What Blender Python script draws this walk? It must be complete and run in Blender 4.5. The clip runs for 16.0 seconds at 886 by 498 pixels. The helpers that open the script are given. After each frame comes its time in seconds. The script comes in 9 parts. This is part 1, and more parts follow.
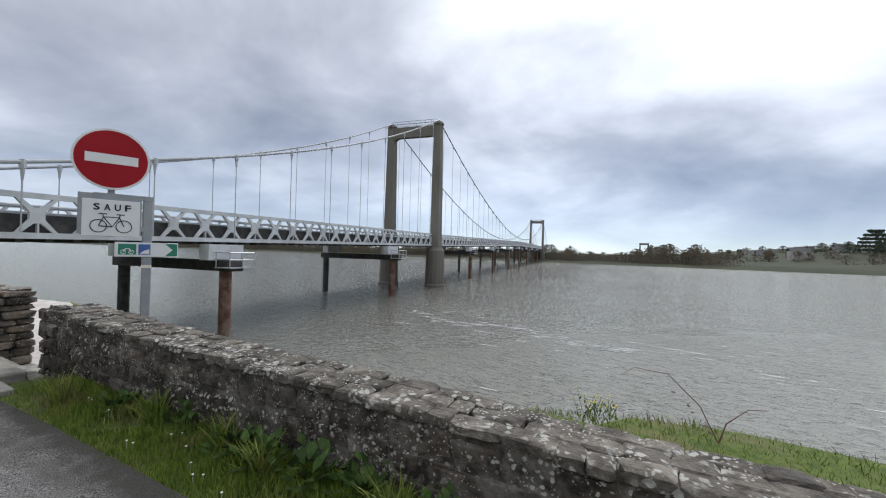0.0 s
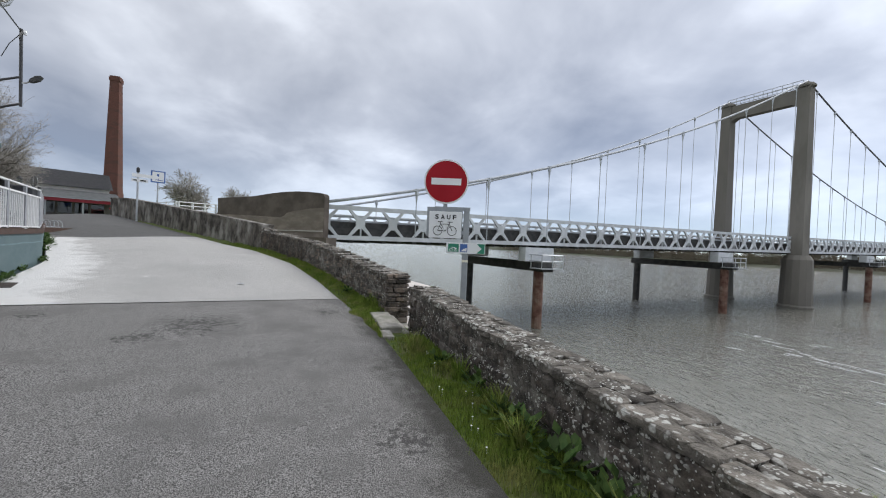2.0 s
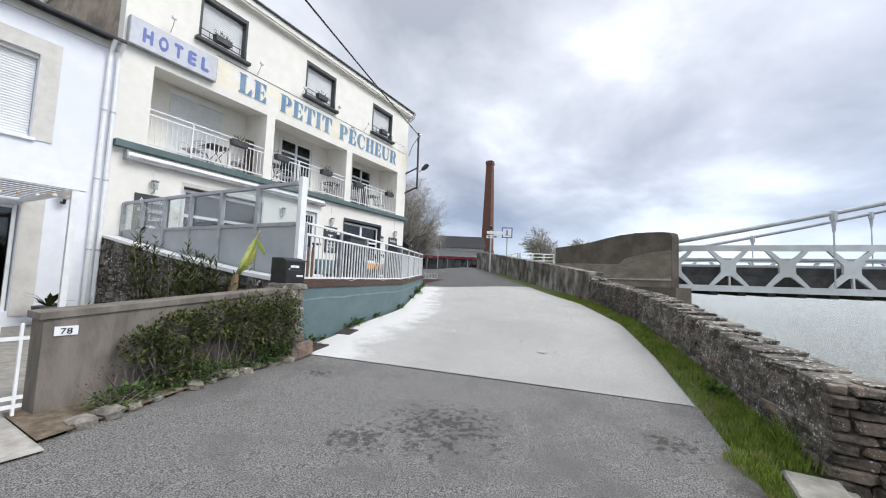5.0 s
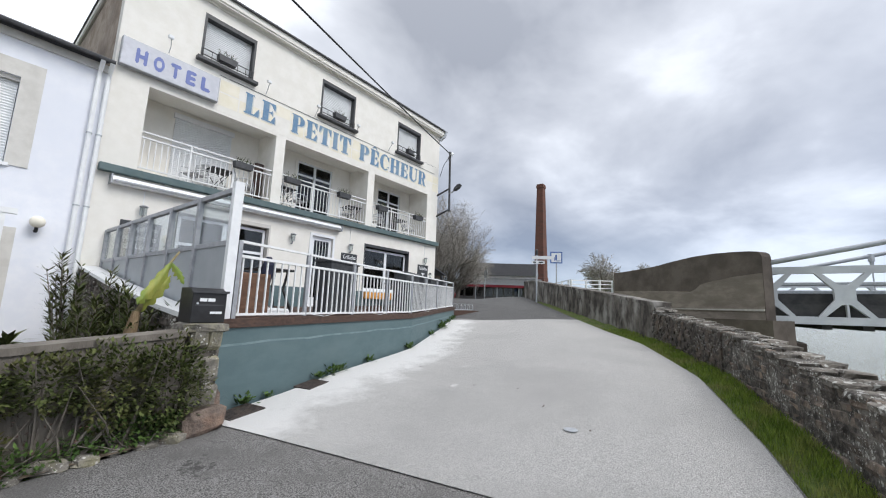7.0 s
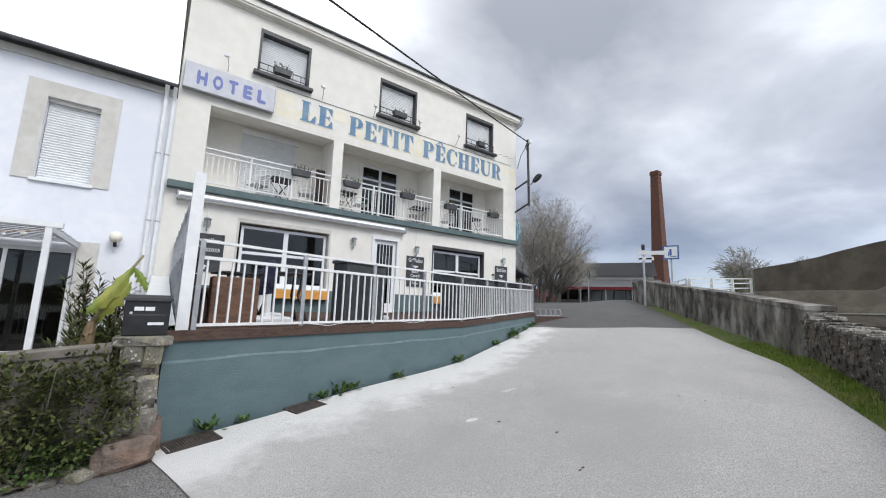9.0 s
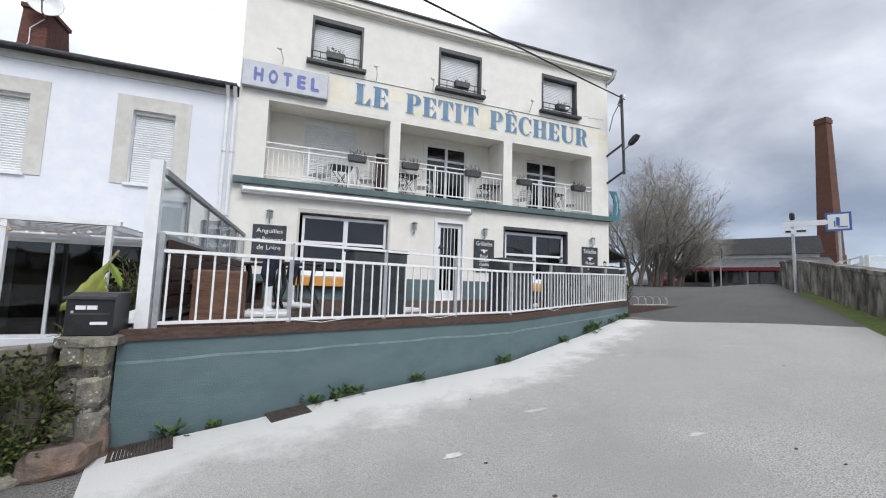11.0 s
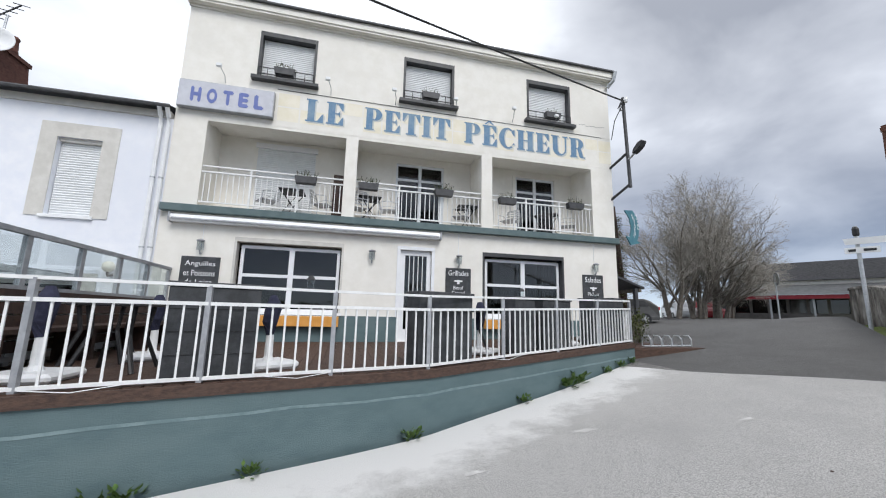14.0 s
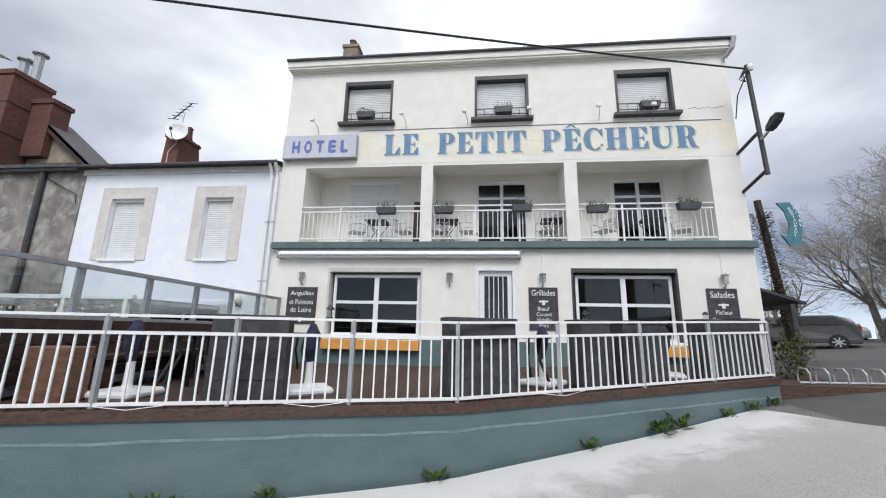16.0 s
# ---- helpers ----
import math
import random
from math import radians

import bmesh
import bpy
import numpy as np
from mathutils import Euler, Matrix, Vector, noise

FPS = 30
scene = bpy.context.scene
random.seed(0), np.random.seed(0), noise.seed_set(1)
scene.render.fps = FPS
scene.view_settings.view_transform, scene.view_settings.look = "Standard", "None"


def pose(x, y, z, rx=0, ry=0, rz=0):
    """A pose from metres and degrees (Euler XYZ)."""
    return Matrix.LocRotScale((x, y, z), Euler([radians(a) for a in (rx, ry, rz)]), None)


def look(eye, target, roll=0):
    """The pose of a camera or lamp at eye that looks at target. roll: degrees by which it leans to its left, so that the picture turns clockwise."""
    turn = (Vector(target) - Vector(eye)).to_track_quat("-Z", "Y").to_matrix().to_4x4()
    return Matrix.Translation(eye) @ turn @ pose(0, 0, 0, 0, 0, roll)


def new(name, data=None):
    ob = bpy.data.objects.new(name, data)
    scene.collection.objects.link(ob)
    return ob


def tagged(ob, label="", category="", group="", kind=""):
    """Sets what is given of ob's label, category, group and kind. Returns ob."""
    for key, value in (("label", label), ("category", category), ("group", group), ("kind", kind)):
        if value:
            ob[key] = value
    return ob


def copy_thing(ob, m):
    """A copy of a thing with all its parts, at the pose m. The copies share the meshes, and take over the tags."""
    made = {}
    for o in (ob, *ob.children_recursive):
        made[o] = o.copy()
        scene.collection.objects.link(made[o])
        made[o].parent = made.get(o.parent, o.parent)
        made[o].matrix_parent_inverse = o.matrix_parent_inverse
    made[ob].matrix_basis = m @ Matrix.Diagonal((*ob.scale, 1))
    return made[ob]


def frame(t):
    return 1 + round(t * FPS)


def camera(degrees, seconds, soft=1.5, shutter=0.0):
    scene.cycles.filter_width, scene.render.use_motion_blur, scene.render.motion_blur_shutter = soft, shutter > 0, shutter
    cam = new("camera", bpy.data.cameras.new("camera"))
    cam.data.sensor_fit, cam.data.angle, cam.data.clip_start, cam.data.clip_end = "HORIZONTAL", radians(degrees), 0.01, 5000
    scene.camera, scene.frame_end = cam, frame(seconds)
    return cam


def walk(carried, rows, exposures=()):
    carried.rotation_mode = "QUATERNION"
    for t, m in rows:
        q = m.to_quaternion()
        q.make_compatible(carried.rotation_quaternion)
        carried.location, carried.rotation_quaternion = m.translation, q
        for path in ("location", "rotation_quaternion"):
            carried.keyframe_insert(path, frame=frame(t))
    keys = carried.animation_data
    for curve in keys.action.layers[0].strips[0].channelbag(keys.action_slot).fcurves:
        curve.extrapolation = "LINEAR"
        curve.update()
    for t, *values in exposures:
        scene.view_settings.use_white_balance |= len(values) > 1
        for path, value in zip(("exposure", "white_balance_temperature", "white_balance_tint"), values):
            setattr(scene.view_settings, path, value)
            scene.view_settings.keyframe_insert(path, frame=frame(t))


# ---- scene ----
cam = camera(98.1, 16.0, soft=1.1)
METRES, EYE, TILT, LEAN, TURN = 13.5, 1.5, 0.0, 0.0, 26.4
ROWS = [
    (0.0, 0.0, 0.0, 0.0, -0.01, 0.21, -1.58),
    (0.5, 0.007, -0.0064, -0.0017, 11.02, 0.08, -1.85),
    (1.0, 0.0193, -0.0115, -0.0033, 22.06, -0.12, -2.1),
    (1.5, 0.0308, -0.0113, -0.0014, 33.12, -0.42, -2.3),
    (2.0, 0.0266, 0.005, -0.0025, 44.12, -0.77, -2.51),
    (2.5, 0.0116, 0.0285, -0.0035, 55.06, -1.1, -2.59),
    (3.0, -0.0188, 0.0504, -0.0038, 65.95, -1.4, -2.68),
    (3.5, -0.051, 0.0753, -0.0032, 76.39, -1.6, -2.67),
    (4.0, -0.0866, 0.0918, -0.001, 85.78, -1.46, -2.68),
    (4.5, -0.1244, 0.1086, 0.0, 90.95, 0.38, -2.6),
    (5.0, -0.1638, 0.1225, 0.0031, 92.57, 4.21, -2.51),
    (7.5, -0.3434, 0.1981, 0.0134, 101.88, 8.3, -2.01),
    (8.0, -0.3763, 0.2119, 0.0157, 103.17, 8.34, -1.93),
    (8.5, -0.405, 0.2305, 0.0161, 109.45, 8.35, -1.83),
    (9.0, -0.4323, 0.242, 0.0165, 116.99, 8.3, -1.82),
    (9.5, -0.4622, 0.2513, 0.0206, 122.71, 8.26, -1.82),
    (12.0, -0.6107, 0.2893, 0.0313, 136.79, 4.28, -1.51),
    (12.5, -0.6412, 0.2923, 0.0334, 137.74, 5.43, -1.44),
    (13.0, -0.6723, 0.2978, 0.0379, 138.22, 7.13, -1.4),
    (13.5, -0.7082, 0.2949, 0.0406, 138.44, 8.56, -1.32),
    (14.0, -0.742, 0.2932, 0.0437, 139.3, 9.76, -1.24),
    (14.5, -0.7696, 0.2993, 0.0452, 141.21, 10.8, -1.16),
    (15.0, -0.7935, 0.3079, 0.0476, 146.39, 11.57, -1.11),
    (15.5, -0.8176, 0.316, 0.0514, 153.15, 11.93, -1.12),
    (16.0, -0.8406, 0.3259, 0.0536, 159.21, 12.13, -1.13),
]
walk(cam, [(t, pose(0, 0, EYE, TILT, LEAN, TURN) @ pose(METRES * x, METRES * y, METRES * z, 90 + pitch, roll, yaw)) for t, x, y, z, yaw, pitch, roll in ROWS], exposures=[(0.0, 0.08), (2.0, 0.2), (3.5, 0.54), (4.5, 0.66), (5.2, 0.54), (7.5, 0.38), (12.0, 0.32), (16.0, 0.34)])
# ---- world, sun ----
world = bpy.data.worlds.new("overcast")
scene.world = world
world.use_nodes = True
wn, wl = world.node_tree.nodes, world.node_tree.links
wn.clear()


def wmath(op, a, b=None, clamp=False):
    n = wn.new("ShaderNodeMath")
    n.operation, n.use_clamp = op, clamp
    for i, v in enumerate((a, b)):
        if v is None:
            continue
        if isinstance(v, (int, float)):
            n.inputs[i].default_value = v
        else:
            wl.new(v, n.inputs[i])
    return n.outputs[0]


SUN_UP, SUN_YAW = 48, 12          # degrees: height of the veiled sun, its heading west of north
sky = wn.new("ShaderNodeTexSky")
sky.sky_type, sky.sun_disc = "NISHITA", False
sky.sun_elevation, sky.sun_rotation = radians(SUN_UP), radians(-SUN_YAW)
sky.air_density, sky.dust_density = 0.45, 0.0
wc = wn.new("ShaderNodeTexCoord")
ws = wn.new("ShaderNodeSeparateXYZ")
wl.new(wc.outputs["Generated"], ws.inputs[0])
up = wmath("MAXIMUM", ws.outputs[2], 0.0)
flat = wmath("ADD", up, 0.30)
wcomb = wn.new("ShaderNodeCombineXYZ")
wl.new(wmath("DIVIDE", ws.outputs[0], flat), wcomb.inputs[0])
wl.new(wmath("DIVIDE", ws.outputs[1], flat), wcomb.inputs[1])


def cloud_noise(scale, detail, rough, offset, dist=0.3):
    m = wn.new("ShaderNodeMapping")
    m.inputs["Location"].default_value = offset
    wl.new(wcomb.outputs[0], m.inputs[0])
    n = wn.new("ShaderNodeTexNoise")
    n.inputs["Scale"].default_value, n.inputs["Detail"].default_value = scale, detail
    n.inputs["Roughness"].default_value, n.inputs["Distortion"].default_value = rough, dist
    wl.new(m.outputs[0], n.inputs["Vector"])
    return n.outputs[0]


cl = wmath("ADD", wmath("MULTIPLY", cloud_noise(0.62, 6, 0.50, (3.1, 1.7, 0.0)), 0.66),
           wmath("MULTIPLY", cloud_noise(1.7, 6, 0.52, (7.3, 4.1, 2.0)), 0.34))


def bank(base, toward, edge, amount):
    """Paints the cloud cover brighter (+) or darker (-) round one direction."""
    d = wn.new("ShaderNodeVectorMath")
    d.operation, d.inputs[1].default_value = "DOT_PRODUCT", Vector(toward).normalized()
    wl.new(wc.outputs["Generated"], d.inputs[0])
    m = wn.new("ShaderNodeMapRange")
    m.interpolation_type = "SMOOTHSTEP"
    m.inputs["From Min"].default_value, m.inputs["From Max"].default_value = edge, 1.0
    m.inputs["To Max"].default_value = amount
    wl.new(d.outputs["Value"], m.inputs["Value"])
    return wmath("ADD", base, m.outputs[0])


cl = bank(cl, (-0.95, 0.30, 0.25), 0.78, 0.05)       # brighter lobe over the bridge
cl = bank(cl, (0.10, -0.85, 0.55), 0.70, 0.085)       # brighter lobe above the houses
cl = bank(cl, (-0.72, -0.62, 0.35), 0.82, -0.05)    # darker cloud lobe beyond the car park
cl = bank(cl, (-0.12, 0.90, 0.40), 0.82, 0.055)        # brighter lobe up the river
ramp = wn.new("ShaderNodeValToRGB")
e = ramp.color_ramp.elements
e[0].position, e[0].color = 0.39, (0.20, 0.207, 0.222, 1)
e[1].position, e[1].color = 0.70, (0.965, 0.99, 1.015, 1)
mid = e.new(0.495)
mid.color = (0.390, 0.400, 0.418, 1)
mid = e.new(0.585)
mid.color = (0.66, 0.68, 0.708, 1)
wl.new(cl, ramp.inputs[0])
# an overcast sky is about three times as bright overhead as at the horizon
rise = wmath("ADD", wmath("MULTIPLY", up, 1.55), 0.62)
veil = wn.new("ShaderNodeMix")
veil.data_type = "RGBA"
hz = wmath("SUBTRACT", 1.0, wmath("MULTIPLY", up, 7.0), clamp=True)
wl.new(wmath("MULTIPLY", hz, 0.55), veil.inputs["Factor"])
wl.new(ramp.outputs[0], veil.inputs["A"])
veil.inputs["B"].default_value = (0.622, 0.622, 0.63, 1)
vm = wn.new("ShaderNodeVectorMath")
vm.operation = "SCALE"
wl.new(veil.outputs["Result"], vm.inputs[0])
wl.new(rise, vm.inputs["Scale"])
b1, b2, add = wn.new("ShaderNodeBackground"), wn.new("ShaderNodeBackground"), wn.new("ShaderNodeAddShader")
b1.inputs["Strength"].default_value = 0.05
sky.ozone_density = 0.6
b2.inputs["Strength"].default_value = 1.0
wl.new(sky.outputs[0], b1.inputs["Color"])
wl.new(vm.outputs[0], b2.inputs["Color"])
wl.new(b1.outputs[0], add.inputs[0])
wl.new(b2.outputs[0], add.inputs[1])
wout = wn.new("ShaderNodeOutputWorld")
wl.new(add.outputs[0], wout.inputs[0])

sun = new("sun", bpy.data.lights.new("sun", "SUN"))
sun.data.energy, sun.data.angle, sun.data.color = 1.5, radians(30), (1.0, 0.98, 0.955)
az, el = radians(90 + SUN_YAW), radians(SUN_UP)
sun.matrix_world = look((0, 0, 0), (-math.cos(az) * math.cos(el), -math.sin(az) * math.cos(el), -math.sin(el)))


# ---- materials ----
def mat(name, c1, c2, scale=6.0, rough=0.8, bump=0.0, bscale=40.0, metal=0.0, c3=None, big=0.7, spread=0.12, stretch=(1, 1, 1), per=0.0, spec=0.5):
    """Two scales of colour variation in world space, fine relief; per: variation from piece to piece."""
    m = bpy.data.materials.new(name)
    m.use_nodes = True
    n, l = m.node_tree.nodes, m.node_tree.links
    p = n["Principled BSDF"]
    g = n.new("ShaderNodeNewGeometry")
    mp = n.new("ShaderNodeMapping")
    mp.inputs["Scale"].default_value = stretch
    l.new(g.outputs["Position"], mp.inputs[0])

    def tex(s, d=4, r=0.6):
        t = n.new("ShaderNodeTexNoise")
        t.inputs["Scale"].default_value, t.inputs["Detail"].default_value, t.inputs["Roughness"].default_value = s, d, r
        l.new(mp.outputs[0], t.inputs["Vector"])
        return t.outputs[0]

    r = n.new("ShaderNodeValToRGB")
    r.color_ramp.elements[0].position, r.color_ramp.elements[1].position = 0.5 - spread, 0.5 + spread
    r.color_ramp.elements[0].color, r.color_ramp.elements[1].color = (*c1, 1), (*c2, 1)
    l.new(tex(scale), r.inputs[0])
    col = r.outputs[0]
    if c3:
        k = n.new("ShaderNodeValToRGB")
        k.color_ramp.elements[0].position, k.color_ramp.elements[1].position = 0.48, 0.66
        l.new(tex(big, 5), k.inputs[0])
        x = n.new("ShaderNodeMix")
        x.data_type = "RGBA"
        part_of = n.new("ShaderNodeMath")
        part_of.operation, part_of.inputs[1].default_value = "MULTIPLY", 0.75
        l.new(k.outputs[0], part_of.inputs[0])
        l.new(part_of.outputs[0], x.inputs["Factor"])
        l.new(col, x.inputs["A"])
        x.inputs["B"].default_value = (*c3, 1)
        col = x.outputs["Result"]
    if per:
        o = n.new("ShaderNodeObjectInfo")
        h = n.new("ShaderNodeHueSaturation")
        a = n.new("ShaderNodeMapRange")
        a.inputs["To Min"].default_value, a.inputs["To Max"].default_value = 1 - per, 1 + per
        l.new(o.outputs["Random"], a.inputs["Value"])
        l.new(a.outputs[0], h.inputs["Value"])
        l.new(col, h.inputs["Color"])
        col = h.outputs[0]
    l.new(col, p.inputs["Base Color"])
    p.inputs["Roughness"].default_value, p.inputs["Metallic"].default_value = rough, metal
    p.inputs["Specular IOR Level"].default_value = spec
    if bump:
        b = n.new("ShaderNodeBump")
        b.inputs["Strength"].default_value, b.inputs["Distance"].default_value = bump, 0.02
        l.new(tex(bscale, 3), b.inputs["Height"])
        l.new(b.outputs[0], p.inputs["Normal"])
    return m


def isle(m, per):
    """Lets the pieces of one joined mesh differ in brightness."""
    n, l = m.node_tree.nodes, m.node_tree.links
    p = n["Principled BSDF"]
    src = p.inputs["Base Color"].links[0].from_socket
    g = n.new("ShaderNodeNewGeometry")
    h = n.new("ShaderNodeHueSaturation")
    a = n.new("ShaderNodeMapRange")
    a.inputs["To Min"].default_value, a.inputs["To Max"].default_value = 1 - per, 1 + per
    l.new(g.outputs["Random Per Island"], a.inputs["Value"])
    l.new(a.outputs[0], h.inputs["Value"])
    l.new(src, h.inputs["Color"])
    l.new(h.outputs[0], p.inputs["Base Color"])
    return m


def glass(name, tint, rough=0.02):
    m = bpy.data.materials.new(name)
    m.use_nodes = True
    n, l = m.node_tree.nodes, m.node_tree.links
    n.remove(n["Principled BSDF"])
    t, s, x, f = n.new("ShaderNodeBsdfTransparent"), n.new("ShaderNodeBsdfGlossy"), n.new("ShaderNodeMixShader"), n.new("ShaderNodeLayerWeight")
    t.inputs[0].default_value = (*tint, 1)
    s.inputs["Roughness"].default_value = rough
    f.inputs["Blend"].default_value = 0.5
    pw, ma = n.new("ShaderNodeMath"), n.new("ShaderNodeMath")
    pw.operation, ma.operation = "POWER", "MULTIPLY_ADD"
    pw.inputs[1].default_value = 4.0
    ma.inputs[1].default_value, ma.inputs[2].default_value = 0.93, 0.06
    l.new(f.outputs["Facing"], pw.inputs[0])
    l.new(pw.outputs[0], ma.inputs[0])
    l.new(ma.outputs[0], x.inputs[0])
    l.new(t.outputs[0], x.inputs[1])
    l.new(s.outputs[0], x.inputs[2])
    l.new(x.outputs[0], n["Material Output"].inputs[0])
    return m


ASPHALT = mat("asphalt", (0.07, 0.0675, 0.064), (0.36, 0.348, 0.334), 100, 0.85, 1.0, 120, c3=(0.155, 0.149, 0.142), big=1.6, spread=0.085)
n, l = ASPHALT.node_tree.nodes, ASPHALT.node_tree.links
g, sx, no, ad, rp, mx = n.new("ShaderNodeNewGeometry"), n.new("ShaderNodeSeparateXYZ"), n.new("ShaderNodeTexNoise"), n.new("ShaderNodeMath"), n.new("ShaderNodeMapRange"), n.new("ShaderNodeMix")
no.inputs["Scale"].default_value, no.inputs["Detail"].default_value, no.inputs["Roughness"].default_value = 2.2, 8, 0.7
l.new(g.outputs["Position"], sx.inputs[0])
l.new(g.outputs["Position"], no.inputs["Vector"])
ad.operation, ad.inputs[1].default_value = "MULTIPLY_ADD", 1.1
l.new(no.outputs[0], ad.inputs[0])
l.new(sx.outputs[1], ad.inputs[2])
rp.inputs["From Min"].default_value, rp.inputs["From Max"].default_value = 1.52, 1.85
rp.inputs["To Min"].default_value, rp.inputs["To Max"].default_value = 0.0, 0.9
l.new(ad.outputs[0], rp.inputs["Value"])
mx.data_type = "RGBA"
p = n["Principled BSDF"]
l.new(rp.outputs[0], mx.inputs["Factor"])
l.new(p.inputs["Base Color"].links[0].from_socket, mx.inputs["A"])
mx.inputs["B"].default_value = (0.040, 0.038, 0.031, 1)
l.new(mx.outputs["Result"], p.inputs["Base Color"])


def stained(m, spots, colour, scale=9.0, cut=0.50):
    """Broken damp stains: ragged specks that thin out from the middle of each (x, y, radius)."""
    n, l = m.node_tree.nodes, m.node_tree.links
    p = n["Principled BSDF"]
    src = p.inputs["Base Color"].links[0].from_socket
    g, t = n.new("ShaderNodeNewGeometry"), n.new("ShaderNodeTexNoise")
    t.inputs["Scale"].default_value, t.inputs["Detail"].default_value, t.inputs["Roughness"].default_value = scale, 7, 0.62
    l.new(g.outputs["Position"], t.inputs["Vector"])
    reach = None
    for x, y, r in spots:
        d, k = n.new("ShaderNodeVectorMath"), n.new("ShaderNodeMapRange")
        d.operation = "DISTANCE"
        fl = n.new("ShaderNodeVectorMath")
        fl.operation, fl.inputs[1].default_value = "MULTIPLY", (1, 1, 0)
        l.new(g.outputs["Position"], fl.inputs[0])
        l.new(fl.outputs[0], d.inputs[0])
        d.inputs[1].default_value = (x, y, 0)
        k.inputs["From Max"].default_value, k.inputs["To Min"].default_value, k.inputs["To Max"].default_value = r, 0.13, -0.2
        l.new(d.outputs["Value"], k.inputs["Value"])
        if reach is None:
            reach = k.outputs[0]
        else:
            h = n.new("ShaderNodeMath")
            h.operation = "MAXIMUM"
            l.new(reach, h.inputs[0])
            l.new(k.outputs[0], h.inputs[1])
            reach = h.outputs[0]
    a, c, x = n.new("ShaderNodeMath"), n.new("ShaderNodeMapRange"), n.new("ShaderNodeMix")
    l.new(t.outputs[0], a.inputs[0])
    l.new(reach, a.inputs[1])
    c.inputs["From Min"].default_value, c.inputs["From Max"].default_value, c.inputs["To Max"].default_value = cut + 0.02, cut + 0.13, 0.8
    l.new(a.outputs[0], c.inputs["Value"])
    x.data_type = "RGBA"
    l.new(c.outputs[0], x.inputs["Factor"])
    l.new(src, x.inputs["A"])
    x.inputs["B"].default_value = (*colour, 1)
    l.new(x.outputs["Result"], p.inputs["Base Color"])
    return m


stained(ASPHALT, [(-5.9, -1.2, 1.2), (-5.3, -1.7, 0.6), (-3.75, -2.3, 0.3), (-6.8, 0.6, 0.6), (-2.5, 1.0, 0.6), (-0.6, 1.0, 0.7), (-6.3, -3.2, 0.4)], (0.05, 0.048, 0.045), 15.0)
# darker asphalt tone for the upper road
ASPHALT_DARK = mat("newer_dark_asphalt", (0.05, 0.05, 0.05), (0.17, 0.166, 0.16), 120, 0.85, 0.8, 150, c3=(0.085, 0.083, 0.08), big=0.8, spread=0.10)
CONCRETE_ROAD = mat("pale_concrete_surface", (0.27, 0.264, 0.254), (0.62, 0.608, 0.587), 100, 0.85, 0.9, 120, c3=(0.365, 0.357, 0.345), big=0.45, spread=0.10)
n, l = CONCRETE_ROAD.node_tree.nodes, CONCRETE_ROAD.node_tree.links
g, no, dp, ad, rp, mx = n.new("ShaderNodeNewGeometry"), n.new("ShaderNodeTexNoise"), n.new("ShaderNodeVectorMath"), n.new("ShaderNodeMath"), n.new("ShaderNodeMapRange"), n.new("ShaderNodeMix")
no.inputs["Scale"].default_value, no.inputs["Detail"].default_value, no.inputs["Roughness"].default_value = 1.3, 8, 0.68
dp.operation, dp.inputs[1].default_value = "DOT_PRODUCT", (-0.38, 0.925, 0.0)     # distance across the terrace wall's line
l.new(g.outputs["Position"], no.inputs["Vector"])
l.new(g.outputs["Position"], dp.inputs[0])
ad.operation, ad.inputs[1].default_value = "MULTIPLY_ADD", 2.6
l.new(no.outputs[0], ad.inputs[0])
l.new(dp.outputs["Value"], ad.inputs[2])
rp.inputs["From Min"].default_value, rp.inputs["From Max"].default_value = 0.1, 1.9
rp.inputs["To Min"].default_value, rp.inputs["To Max"].default_value = 0.85, 0.0
l.new(ad.outputs[0], rp.inputs["Value"])
mx.data_type = "RGBA"
p = n["Principled BSDF"]
l.new(rp.outputs[0], mx.inputs["Factor"])
l.new(p.inputs["Base Color"].links[0].from_socket, mx.inputs["A"])
mx.inputs["B"].default_value = (0.56, 0.55, 0.53, 1)
l.new(mx.outputs["Result"], p.inputs["Base Color"])


